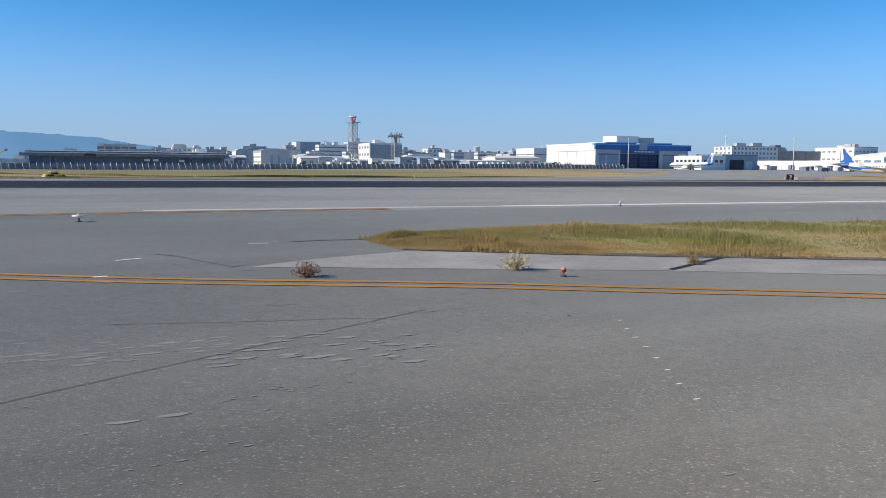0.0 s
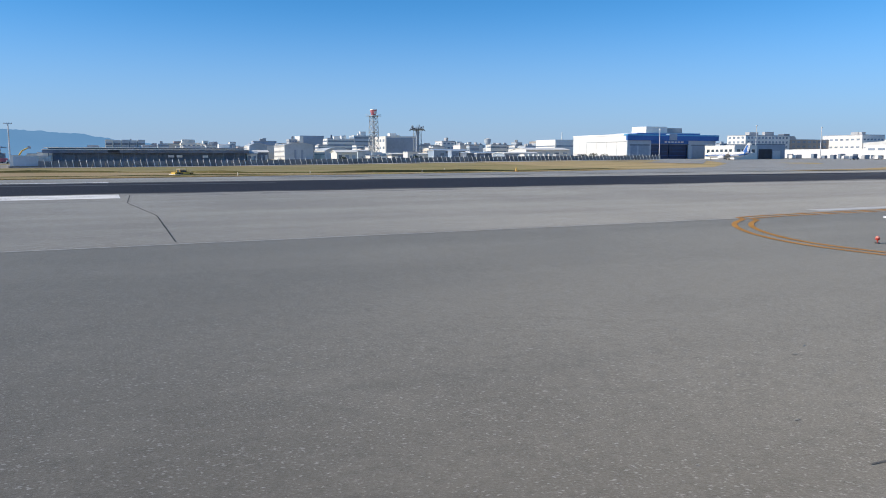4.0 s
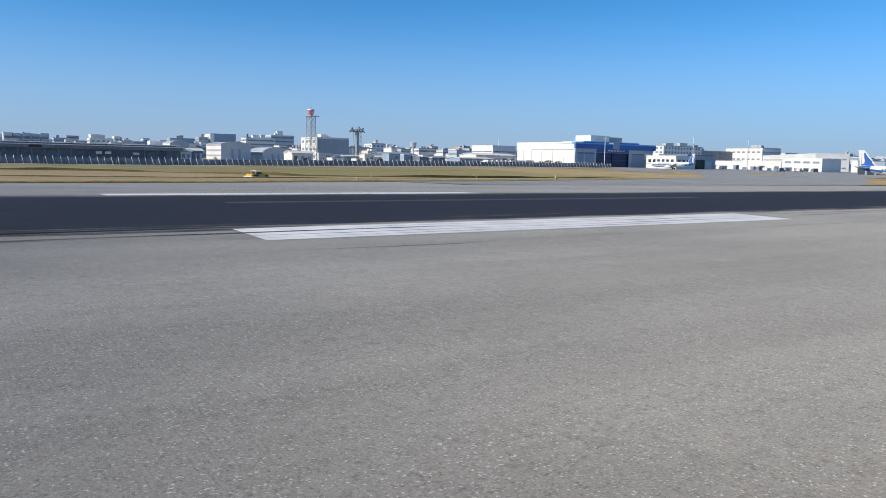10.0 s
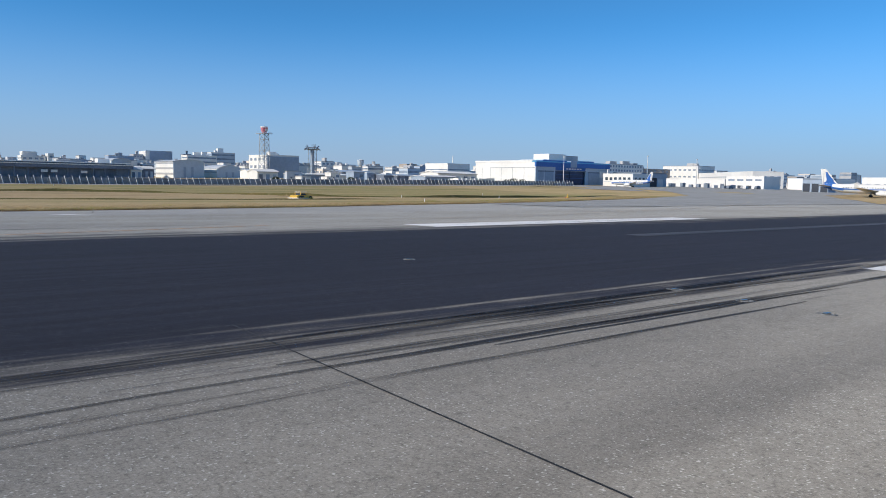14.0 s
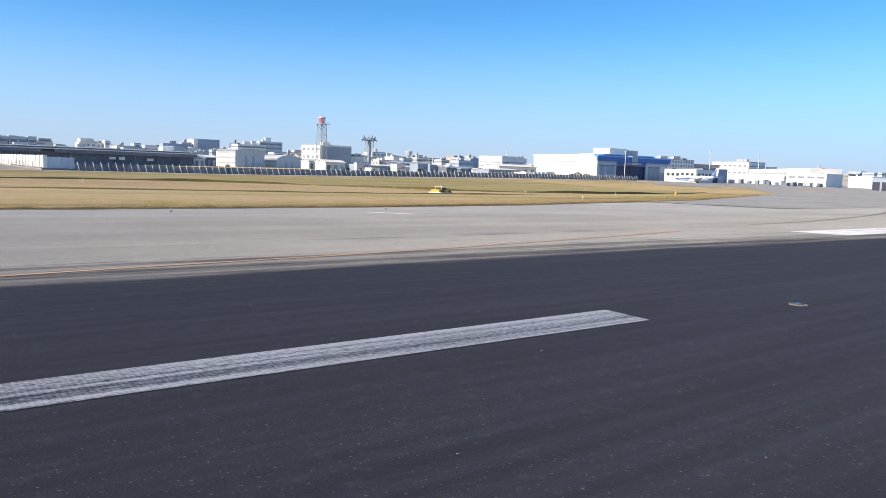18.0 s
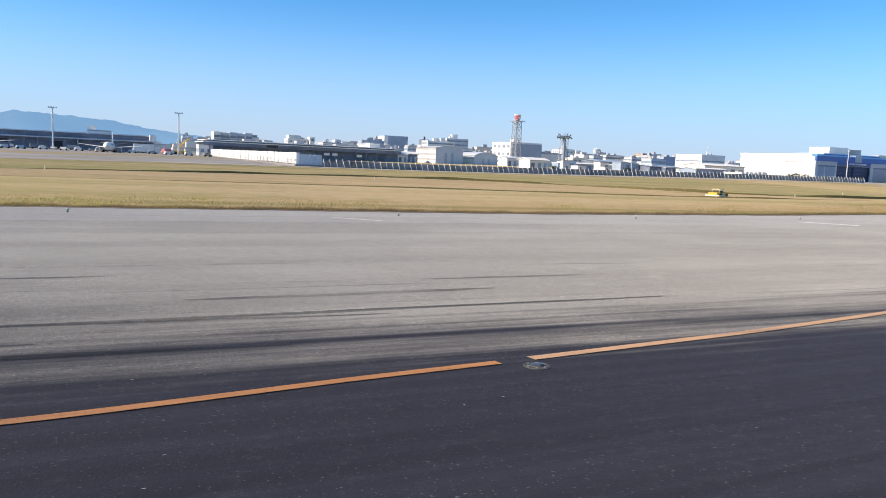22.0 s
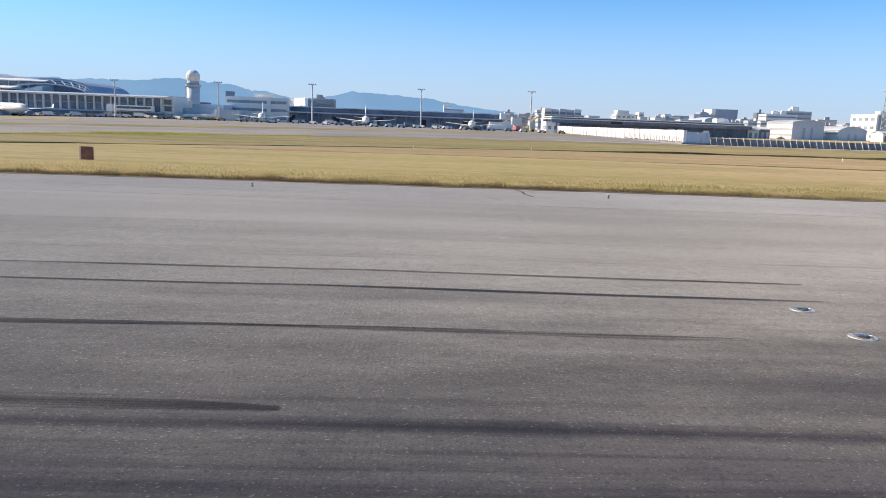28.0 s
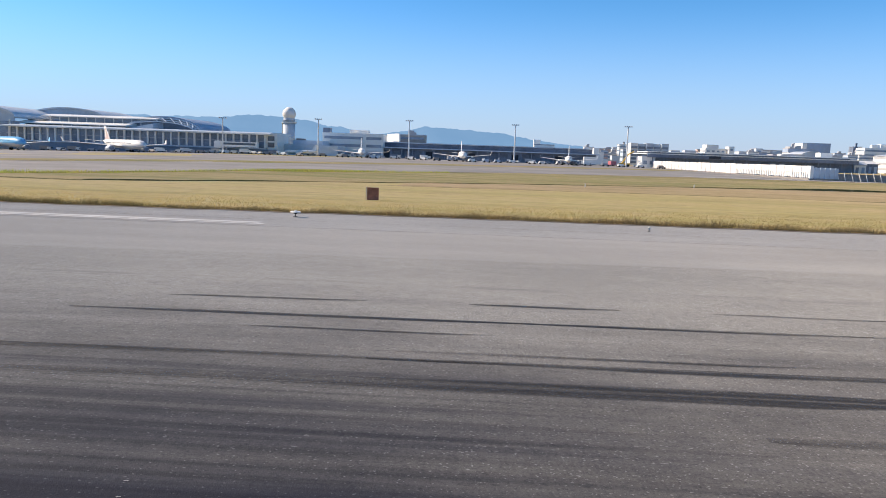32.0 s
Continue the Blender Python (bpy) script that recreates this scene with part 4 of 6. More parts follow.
# lattice radio tower
tz = ground_z(185, 448) - .3
rt = thing("radio_tower", 185.3, 448, tz, 20, "tall grey lattice radio tower with a red and white drum", "tower")
for sx, sy in ((-1, -1), (1, -1), (1, 1), (-1, 1)):
    part("leg", rod(bmesh.new(), (2.5 * sx, 2.5 * sy, 0), (1.9 * sx, 1.9 * sy, 27.4), .24, .2, 6), M_STEEL, rt)
for k in range(8):
    z0, z1 = 27.4 * k / 8, 27.4 * (k + 1) / 8
    for i, (a, b) in enumerate((((-1, -1), (1, -1)), ((1, -1), (1, 1)), ((1, 1), (-1, 1)), ((-1, 1), (-1, -1)))):
        r0, r1 = 2.5 - .6 * k / 8, 2.5 - .6 * (k + 1) / 8
        part("brace", rod(bmesh.new(), (a[0] * r0, a[1] * r0, z0), (b[0] * r1, b[1] * r1, z1), .12, None, 5), M_STEEL, rt)
        part("brace", rod(bmesh.new(), (b[0] * r0, b[1] * r0, z0), (a[0] * r1, a[1] * r1, z1), .12, None, 5), M_STEEL, rt)
        part("crossbar", rod(bmesh.new(), (a[0] * r1, a[1] * r1, z1), (b[0] * r1, b[1] * r1, z1), .12, None, 5), M_STEEL, rt)
part("platform", box(bmesh.new(), -3.6, 3.6, -3.6, 3.6, 27.4, 27.8), M_STEEL, rt)
for a in (-3.5, 3.5):
    part("railing", box(bmesh.new(), a - .05, a + .05, -3.5, 3.5, 28.5, 28.6), M_STEEL, rt)
part("drum", rod(bmesh.new(), (0, 0, 28.2), (0, 0, 31.2), 1.5, 2.2, 16), M_DRUM, rt, "red painted drum")
part("drum_rim", rod(bmesh.new(), (0, 0, 31.2), (0, 0, 31.8), 2.3, 2.2, 16), M_WHITE, rt)
part("dish", rod(bmesh.new(), (-.4, -2.3, 29.6), (-.2, -1.6, 29.7), 1.0, .3, 12), M_WHITE, rt)
part("whip_aerial", rod(bmesh.new(), (.6, .2, 31.6), (.6, .2, 33.6), .07, .03, 5), M_STEEL, rt)
# broad-headed antenna tower
az = ground_z(207, 427) - .3
at_ = thing("antenna_tower", 207, 427, az, 15, "dark antenna tower with a broad crowded platform", "tower")
for sx, sy in ((-1, -1), (1, -1), (1, 1), (-1, 1)):
    part("leg", rod(bmesh.new(), (1.9 * sx, 1.9 * sy, 0), (1.7 * sx, 1.7 * sy, 18.2), .2, .17, 6), M_STEEL, at_)
part("stair_shaft", box(bmesh.new(), -.8, .8, -.8, .8, 0, 18.0), M_BLUEGREY, at_)
for k in range(6):
    for a, b in (((-1.8, -1.8), (1.8, -1.8)), ((-1.8, 1.8), (-1.8, -1.8)), ((1.8, -1.8), (1.8, 1.8))):
        part("brace", rod(bmesh.new(), (*a, 3 * k), (*b, 3 * k + 3), .09, None, 5), M_STEEL, at_)
        part("crossbar", rod(bmesh.new(), (*a, 3 * k + 3), (*b, 3 * k + 3), .09, None, 5), M_STEEL, at_)
part("platform", rod(bmesh.new(), (0, 0, 18.0), (0, 0, 18.6), 2.6, 4.6, 12), M_DARK, at_)
part("upper_platform", rod(bmesh.new(), (0, 0, 19.3), (0, 0, 19.7), 3.6, 3.2, 12), M_DARK, at_)
for k in range(16):
    a = 2 * math.pi * k / 16
    r1, z1 = 4.2 + .9 * ((k * 7) % 5) / 4, 17.9 + .55 * ((k * 5) % 7)
    part("aerial", rod(bmesh.new(), (3.2 * math.cos(a), 3.2 * math.sin(a), 18.9), (r1 * math.cos(a), r1 * math.sin(a), z1), .2, .34, 5), M_DARK, at_)
for a in (-1.2, .4, 1.5):
    part("whip_aerial", rod(bmesh.new(), (a, .3 * a, 19.7), (a, .3 * a, 21.4 + .3 * a), .12, .05, 5), M_DARK, at_)

# sheds and offices between the towers and the hangar
def low_store(name, label, x0, x1, y0, y1, eave, rise, wall, roof, doors=4):
    """A low store with a pitched roof along x, a dark plinth and a row of doors."""
    z = ground_z((x0 + x1) / 2, y0) - 0.2
    w, d = (x1 - x0) / 2, (y1 - y0) / 2
    t = thing(name, (x0 + x1) / 2, (y0 + y1) / 2, z, 0, label, "building", "low stores")
    bm = bmesh.new()
    loft(bm, [[(x, -d, 0), (x, d, 0), (x, d, eave), (x, 0, eave + rise), (x, -d, eave)] for x in (-w, w)])
    part("wall", bm, wall, t)
    for sg in (-1, 1):
        bm = bmesh.new()
        loft(bm, [[(x, sg * (d + .5), eave - .1), (x, sg * (d + .5), eave + .15), (x, 0, eave + rise + .3), (x, 0, eave + rise + .05)] for x in (-w - .5, w + .5)])
        part("roof_slope", bm, roof, t)
    for k in range(doors):
        a = -w + 2 * w * (k + .25) / doors
        part("door", box(bmesh.new(), a, a + w / doors, -d - .06, -d + .1, 0, eave * .72), (M_DARK, M_BLUEGREY, M_PALEBLUE)[k % 3], t)
    part("gutter", box(bmesh.new(), -w - .5, w + .5, -d - .62, -d - .5, eave - .15, eave + .1), M_GREY, t)
    return t


low_store("white_roofed_store", "long low store with a bright white pitched roof", 161, 191, 350, 362, 2.7, .5, M_BLUEGREY, M_WHITE, 9)
low_store("white_roofed_store", "long low store with a bright white pitched roof", 205, 225, 310, 322, 2.9, .5, M_BLUEGREY, M_WHITE, 6)
low_store("pale_store", "low white store with a shallow roof behind the fence", 126, 136, 330, 340, 4.0, 1.0, M_WHITE, M_WHITE, 3)
low_store("pale_store", "low white store with a shallow roof behind the fence", 152, 165, 398, 408, 4.3, .9, M_WHITE, M_ROOF, 4)
low_store("blue_roofed_store", "low shaded store with a bluish metal roof", 194, 213, 330, 344, 3.1, .5, M_SHED, M_BLUEGREY, 5)
low_store("grey_hall", "dark bluish grey hall with a shallow roof", 200, 221, 380, 396, 4.6, .9, M_SHED, M_BLUEGREY, 5)
low_store("white_hall", "long low white hall beside the hangar", 229, 256, 330, 346, 4.9, 1.0, M_WHITE, M_WHITE, 5)
low_store("small_hut", "small white hut at the end of the cargo shed", 103, 109, 438, 446, 4.4, 1.4, M_WHITE, M_ROOF, 2)
low_store("small_hut", "small dark hut at the end of the cargo shed", 108, 116, 440, 450, 5.0, 1.2, M_SHED, M_WHITE, 3)
rs = random.Random(21)
for k in range(22):
    x, y = rs.uniform(128, 262), rs.uniform(288, 352)
    w, d, h = rs.uniform(3, 9), rs.uniform(3, 6), rs.uniform(1.8, 4.4)
    m, word = ((M_WHITE, "white"), (M_WHITE, "white"), (M_ROOF, "pale grey"), (M_BLUEGREY, "bluish grey"), (M_SHED, "dark blue-grey"))[rs.randrange(5)]
    hut = thing("service_hut", x, y, ground_z(x, y) - .1, rs.uniform(-12, 12), f"small {word} flat-roofed service hut behind the fence", "hut", "service huts")
    part("wall", box(bmesh.new(), -w / 2, w / 2, -d / 2, d / 2, 0, h), m, hut)
    part("roof_slab", box(bmesh.new(), -w / 2 - .2, w / 2 + .2, -d / 2 - .2, d / 2 + .2, h, h + .22), M_WHITE if k % 3 else M_GREY, hut)
    part("door", box(bmesh.new(), -w * .3, -w * .3 + 1.1, -d / 2 - .05, -d / 2 + .1, 0, min(2.0, h * .8)), M_DARK, hut)
    if h > 2.6:
        part("window", box(bmesh.new(), w * .05, w * .35, -d / 2 - .05, -d / 2 + .1, h * .45, h * .75), M_PANE, hut)
flat_block("white_annex", "white two-storey annex beside the hangar", 292, 311, 400, 424, 11.8, M_WHITE, 2, 1, 1, M_WHITE, strip=True, plant=False, rows=.12)
part("roof_mast", rod(bmesh.new(), (-2, -8, 11.8), (-2, -8, 17.6), .3, .2, 6), M_WHITE, bpy.data.objects["white_annex"])
flat_block("cream_house", "cream three-storey house behind the stores", 216, 227, 430, 442, 6.4, M_CREAM, 2, 3, 3, M_WHITE)
flat_block("grey_cube_house", "white house with a dark grey shaded front", 266, 277, 520, 533, 13.4, M_WHITE, 4, 3, 4, M_GREY)
flat_block("slab_house", "slim white slab house beside the grey house", 278, 282, 518, 530, 12.8, M_WHITE, 0, 1, 1, M_WHITE, plant=False)
flat_block("white_city_house", "white city house with window bands", 286, 294, 520, 532, 10.8, M_WHITE, 3, 2, 3, M_WHITE, strip=True)
water = thing("water_tower", 326.5, 560, .8, 0, "slim white water tower with a wider head", "tower")
part("shaft", rod(bmesh.new(), (0, 0, 0), (0, 0, 12.5), 1.5, 1.4, 12), M_WHITE, water)
part("tank", rod(bmesh.new(), (0, 0, 12.5), (0, 0, 16.6), 2.4, 3.0, 14), M_PALEBLUE, water)
part("tank_roof", rod(bmesh.new(), (0, 0, 16.6), (0, 0, 17.2), 3.1, 1.0, 14), M_WHITE, water)
flat_block("city_row_house", "low white row of city houses", 352, 371, 600, 612, 11.6, M_WHITE, 3, 6, 3, M_GREY, strip=True)
pk = flat_block("pink_house", "pinkish apartment house with a dark upper storey", 372, 390, 560, 575, 11.0, M_PINK, 3, 4, 4, M_WHITE, plant=False)
part("upper_storey", box(bmesh.new(), -5, 6, -6, 6, 11.0, 15.2), M_BROWN, pk, "dark brown upper storey")
part("terrace", box(bmesh.new(), -9.2, -5.2, -7.2, 6, 11.0, 12.4), M_WHITE, pk)
wh = flat_block("white_block_of_flats", "white flats with a stepped roof behind the cargo shed", 85, 101, 640, 654, 14.0, M_WHITE, 4, 4, 4, M_WHITE)
part("stepped_roof", box(bmesh.new(), -7, 2, -6, 5, 14.0, 17.4), M_WHITE, wh)
flat_block("slim_white_house", "slim white house behind the cargo shed", 102, 106, 636, 646, 15.6, M_WHITE, 4, 1, 2, M_WHITE, plant=False)
flat_block("slim_white_house", "slim white house with a grey roof behind the cargo shed", 124, 129, 640, 650, 14.6, M_WHITE, 4, 1, 2, M_GREY, plant=False)
arched_shed("city_hall", "white hall with a low arched roof in the city", 126, 139, 560, 584, 10.4, 2.0, M_WHITE, M_PALEBLUE, 1)
flat_block("low_city_house", "low white city house behind the sheds", 152, 160, 600, 612, 10.6, M_WHITE, 3, 2, 3, M_WHITE, strip=True)
flat_block("dark_tower", "dark slim tower block behind the sheds", 226, 233, 700, 708, 19.6, M_SHED, 0, 1, 1, M_DARK)
flat_block("city_office", "white city office with a dark shaded front", 211, 237, 650, 664, 17.6, M_WHITE, 5, 5, 4, M_WHITE, strip=True)
flat_block("city_office", "wide grey city office behind the radio tower", 252, 275, 700, 716, 22.2, M_PALEBLUE, 6, 6, 4, M_WHITE, strip=True)
crew = flat_block("crew_building", "white crew building with paired square windows", 308, 323, 264, 284, 6.6, M_WHITE, 0, 3, 3, M_WHITE, plant=False)
windows(crew, '-x', -9, 9, 3.6, 5.2, 6, -7.5, M_GLASS, "window", .4)
windows(crew, '-y', -6.6, 6.6, 3.6, 5.2, 4, -10, M_GLASS, "window", .4)
part("wall_band", box(bmesh.new(), -7.58, 7.58, -10.08, 10.08, 2.8, 3.0), M_PALEBLUE, crew)
flat_block("side_hangar", "small bluish grey hangar with a dark open door", 334, 358, 278, 298, 7.6, M_BLUEGREY, 0, 1, 1, M_DARK, plant=False)
part("hangar_door", box(bmesh.new(), -7.0, 2.5, -10.15, -9.9, 0, 5.4), M_SHADOWGAP, bpy.data.objects["side_hangar"])
part("white_panel", box(bmesh.new(), 3.4, 8.5, -10.15, -9.9, 0, 4.6), M_PALEBLUE, bpy.data.objects["side_hangar"])
flat_block("framed_flats", "white apartment block with open grid of galleries", 458, 503, 402, 420, 16.6, M_WHITE, 5, 12, 4, M_GREY, rows=.5)
flat_block("stair_tower", "slim dark stair tower beside the flats", 540, 546, 440, 446, 19.4, M_DARK, 0, 1, 1, M_DARK, plant=False)
flat_block("brown_flats", "brown terraced apartment block", 516, 573, 424, 440, 14.6, M_BROWN, 4, 9, 4, M_GREY, rows=.45)
flat_block("east_terminal", "white terminal block with upper storey", 585, 612, 403, 440, 18.4, M_WHITE, 3, 6, 7, M_GREY, rows=.22)
wing_ = flat_block("east_terminal_wing", "long white terminal wing with rows of windows", 535, 557, 280, 418, 12.0, M_WHITE, 2, 4, 22, M_WHITE, rows=.18, plant=False)
wing_.matrix_basis = pose(548, 344, wing_.matrix_basis.translation.z, 0, 0, -42)
flat_block("low_white_store", "long low white store beside the apron", 424, 442, 280, 350, 5.4, M_WHITE, 0, 3, 12, M_WHITE, rows=.3, plant=False)
lounge = flat_block("lounge_building", "white lounge with upper windows and dark vehicle bays", 417, 437, 250, 275, 7.6, M_WHITE, 0, 4, 4, M_WHITE, plant=False)
windows(lounge, '-x', -11.8, 11.8, 5.2, 6.4, 4, -10, M_PANE, "window", .3)
windows(lounge, '-x', -11.8, 11.8, 0, 2.4, 4, -10, M_SHADOWGAP, "vehicle_bay", .45)
flat_block("east_store", "long pale cargo store behind the apron", 470, 500, 232, 262, 7.6, M_WHITE, 0, 1, 1, M_ROOF, plant=False)
flat_block("east_store", "long pale cargo store behind the apron", 520, 620, 200, 236, 9.6, M_WHITE, 1, 18, 6, M_ROOF, rows=.25)
gs = flat_block("ground_equipment_shed", "small dark blue-grey open equipment shed", 362, 370, 187, 200, 6.6, M_BLUEGREY, 0, 1, 1, M_DARK, plant=False)
for q in (-4.4, 0, 4.4):
    part("open_bay", box(bmesh.new(), -4.15, -3.9, q - 1.7, q + 1.7, 0, 4.6), M_SHADOWGAP, gs)
for k in range(26):
    rk = random.Random(90 + k)
    x, y = rk.uniform(372, 412), rk.uniform(245, 345)
    m, w = ((M_WHITE, "white"), (M_GREY, "grey"), (M_DARK, "dark"))[rk.randrange(3)]
    bx = thing("cargo_container", x, y, ground_z(x, y) + .02, rk.uniform(-30, 30), f"{w} cargo container standing on the apron", "container", "cargo containers")
    part("shell", box(bmesh.new(), -1.6, 1.6, -1, 1, .15, 1.7 + .5 * (k % 3), 0, .08), m, bx)
    part("pallet", box(bmesh.new(), -1.7, 1.7, -1.1, 1.1, 0, .15), M_STEEL, bx)

# ---- the wide city behind ----
WALLS = [M_WHITE, M_WHITE, M_CREAM, M_GREY, M_PALEBLUE, M_BLUEGREY, M_WHITE, M_WHITE, M_PALEBLUE, M_PINK, M_PALEBLUE, M_WHITE, M_WHITE, M_BROWN]
NAMES = {id(M_WHITE): "white", id(M_CREAM): "cream", id(M_GREY): "grey", id(M_BROWN): "brown", id(M_BLUEGREY): "bluish grey", id(M_PINK): "pinkish", id(M_PALEBLUE): "pale bluish"}
rng = random.Random(11)
for k in range(400):
    u = k / 399
    ang = radians(-8 + 74 * u + rng.uniform(-.4, .4))
    R = rng.uniform(620, 980) if k % 3 else rng.uniform(520, 640)
    x, y = R * math.sin(ang), R * math.cos(ang)
    if -40 < x < 330 and R < 560 or (x < 60 and y < 680) or (x > 330 and y < 500):
        R = rng.uniform(760, 1000)
        x, y = R * math.sin(ang), R * math.cos(ang)
    w, d = rng.uniform(6, 15) if k % 4 else rng.uniform(14, 26), rng.uniform(7, 14)
    h = rng.uniform(4, 11.5) * (R / 640) if rng.random() < .86 else rng.uniform(12, 16) * (R / 760)
    if x < -45:
        continue
    h *= .6 if x < 20 else 1.12 if x < 150 else 1.0
    m = WALLS[rng.randrange(len(WALLS))]
    n = max(2, int(h / 3.2))
    flat_block("city_building", f"{NAMES[id(m)]} {'low' if h < 12 else 'tall'} city building with {n} storeys", x, x + w, y, y + d, h, m, n if k % 2 else 0, 3, 2,
               M_GREY, plant=rng.random() < .6, group="city skyline", strip=True)

# ---- terminal, pier and radar tower ----
TZ = -1.0
term = thing("terminal", -198, 413, TZ, 0, "long glazed airport terminal with layered vaulted roofs", "building")
part("hall_wall", box(bmesh.new(), -134, 0, .6, 60, 0, 9.6), M_HALLGLASS, term, "bluish glazed curtain wall")
part("pavilion_wall", box(bmesh.new(), -190, -134, 9.6, 60, 0, 9.6), M_PALEBLUE, term)
part("base_wall", box(bmesh.new(), -136, 4, -.2, .6, 0, 2.4), M_DARK, term)
part("plinth", box(bmesh.new(), -136, 3.5, -.1, 58, -2.8, 0), M_DARK, term)
part("plinth", box(bmesh.new(), -189, -136, 9.7, 58, -2.8, 0), M_DARK, term)
part("sill_band", box(bmesh.new(), -136, 1, -.6, .6, 2.4, 3.1), M_PALEBLUE, term)
part("transom", box(bmesh.new(), -134, 0, .35, .6, 6.3, 6.55), M_GREY, term)
for k in range(34):
    part("mullion", box(bmesh.new(), -4 * k - .4, -4 * k + .4, -.3, .6, 3.1, 9.6), M_WHITE, term)
part("roof_edge", box(bmesh.new(), -135, 3, -3.0, 14, 9.6, 10.25), M_WHITE, term, "pale projecting roof edge")
bm = bmesh.new()
loft(bm, [[(x, -2.9, 10.25), (x, 5, 11.0), (x, 14, 11.1), (x, 40, 11.1), (x, 40, 10.25)] for x in (-135, 3)])
part("roof", bm, M_ROOF, term)
part("end_wall", box(bmesh.new(), 0, 6, 1, 24, 0, 10.6), M_WHITE, term)
for z in (3.6, 6.8):
    part("end_window", box(bmesh.new(), 1.2, 4.6, .9, 1.1, z, z + 2.4), M_GLASS, term)
part("link_building", box(bmesh.new(), 6, 34, 14, 36, 0, 5.6), M_PALEBLUE, term)
part("link_building", box(bmesh.new(), 8, 24, 24, 60, 0, 8.0), M_PALEBLUE, term)
# stacked upper roofs
for k, (a, b, y, z, h) in enumerate(((-134, -80, 17, 10.8, 1.6), (-126, -68, 27, 12.6, 4.0))):
    part("clerestory", box(bmesh.new(), a, b, y, y + 12, z, z + h), M_PANE, term)
    bm = bmesh.new()
    loft(bm, [[(q, y - 3.5, z + h - .5), (q, y - 3.5, z + h - .1), (q, y + 5, z + h + 1.1), (q, y + 14, z + h + 1.1), (q, y + 14, z + h - .5)] for q in (a - 3, b + 2)])
    part("upper_roof", bm, M_WHITE, term, "bright white roof strip")
    for q in range(int((b - a) / 5)):
        part("clerestory_bar", box(bmesh.new(), a + 5 * q, a + 5 * q + .4, y - .15, y, z, z + h), M_WHITE, term)
bm = bmesh.new()
loft(bm, [[(x, 20, 10.2), (x, 20, 10.6 + q), (x, 40, 12.4 + q), (x, 40, 10.2)] for x, q in ((-80, .6), (-66, 3.4))])
part("sloping_roof", bm, M_PALEBLUE, term)


def vault(cx, half, y0, y1, z0, rise, material, name, thick=.9):
    bm = bmesh.new()
    arc = [(cx - half * math.cos(math.pi * i / 16), z0 + rise * math.sin(math.pi * i / 16)) for i in range(17)]
    ring = arc + [(cx + (a - cx) * .97, b - thick) for a, b in arc[::-1]]
    loft(bm, [[(a, y, b) for a, b in ring] for y in (y0, y1)])
    return part(name, bm, material, term)


def vault_end(cx, half, y, z0, rise, base, material):
    """The glazed end of a vault, from the ground or roof below up to its curve."""
    bm = bmesh.new()
    arc = [(cx - half * math.cos(math.pi * i / 16), z0 + rise * math.sin(math.pi * i / 16)) for i in range(17)]
    ring = [(cx - half, base)] + arc + [(cx + half, base)]
    loft(bm, [[(a, q, b) for a, b in ring] for q in (y, y + .5)])
    return part("vault_end", bm, material, term)


vault(-128, 24, 46, 90, 15.6, 6.6, M_ROOF, "vault_roof")
vault_end(-128, 23, 47, 15.2, 6.0, 10, M_PALEBLUE)
vault(-162, 28, 8, 90, 15.0, 6.2, M_ROOF, "vault_roof")
vault_end(-162, 27, 9.5, 14.6, 5.6, 3, M_PALEBLUE)
for k in range(9):
    part("vault_mullion", box(bmesh.new(), -186 + 6 * k, -185.2 + 6 * k, 9.0, 9.5, 3, 13.5), M_WHITE, term)
    part("vault_pane", box(bmesh.new(), -185 + 6 * k, -180.4 + 6 * k, 9.3, 9.5, 4, 12.5), M_PANE, term)
vault(-65, 21, 30, 80, 11.4, 7.0, M_BLUEGREY, "vault_roof")
vault_end(-65, 20, 33, 11.0, 6.4, 9.8, M_DARK)
for k in range(3):
    vault(-65, 21.4 - .4 * k, 28.5 - 3 * k, 29.2 - 3 * k, 10.6, 7.0 - 1.1 * k, M_PALEBLUE, "arch_truss", .55)
for k in range(12):
    a0, a1 = math.pi * (k + .5) / 13, math.pi * (k + 1.5) / 13
    part("truss_brace", rod(bmesh.new(), (-65 - 20.8 * math.cos(a0), 28.6, 10.6 + 6.8 * math.sin(a0)), (-65 - 20.4 * math.cos(a1), 23, 10.6 + 4.8 * math.sin(a1)), .2, None, 5), M_PALEBLUE, term)
# air bridge at the end
bridge = thing("air_bridge", -206, 409, TZ, 0, "white passenger air bridge on a wheeled column", "air bridge")
part("tunnel", box(bmesh.new(), -12, 6, -2.2, .6, 3.2, 5.8), M_WHITE, bridge)
part("cab", box(bmesh.new(), -15.5, -12, -3.2, 1.4, 2.6, 6.0, 0, .3), M_WHITE, bridge)
part("column", rod(bmesh.new(), (-10, -.8, 0), (-10, -.8, 3.2), .5, .4, 10), M_STEEL, bridge)
part("window_band", box(bmesh.new(), -11, 5, -2.26, -2.18, 4.2, 5.2), M_GLASS, bridge)

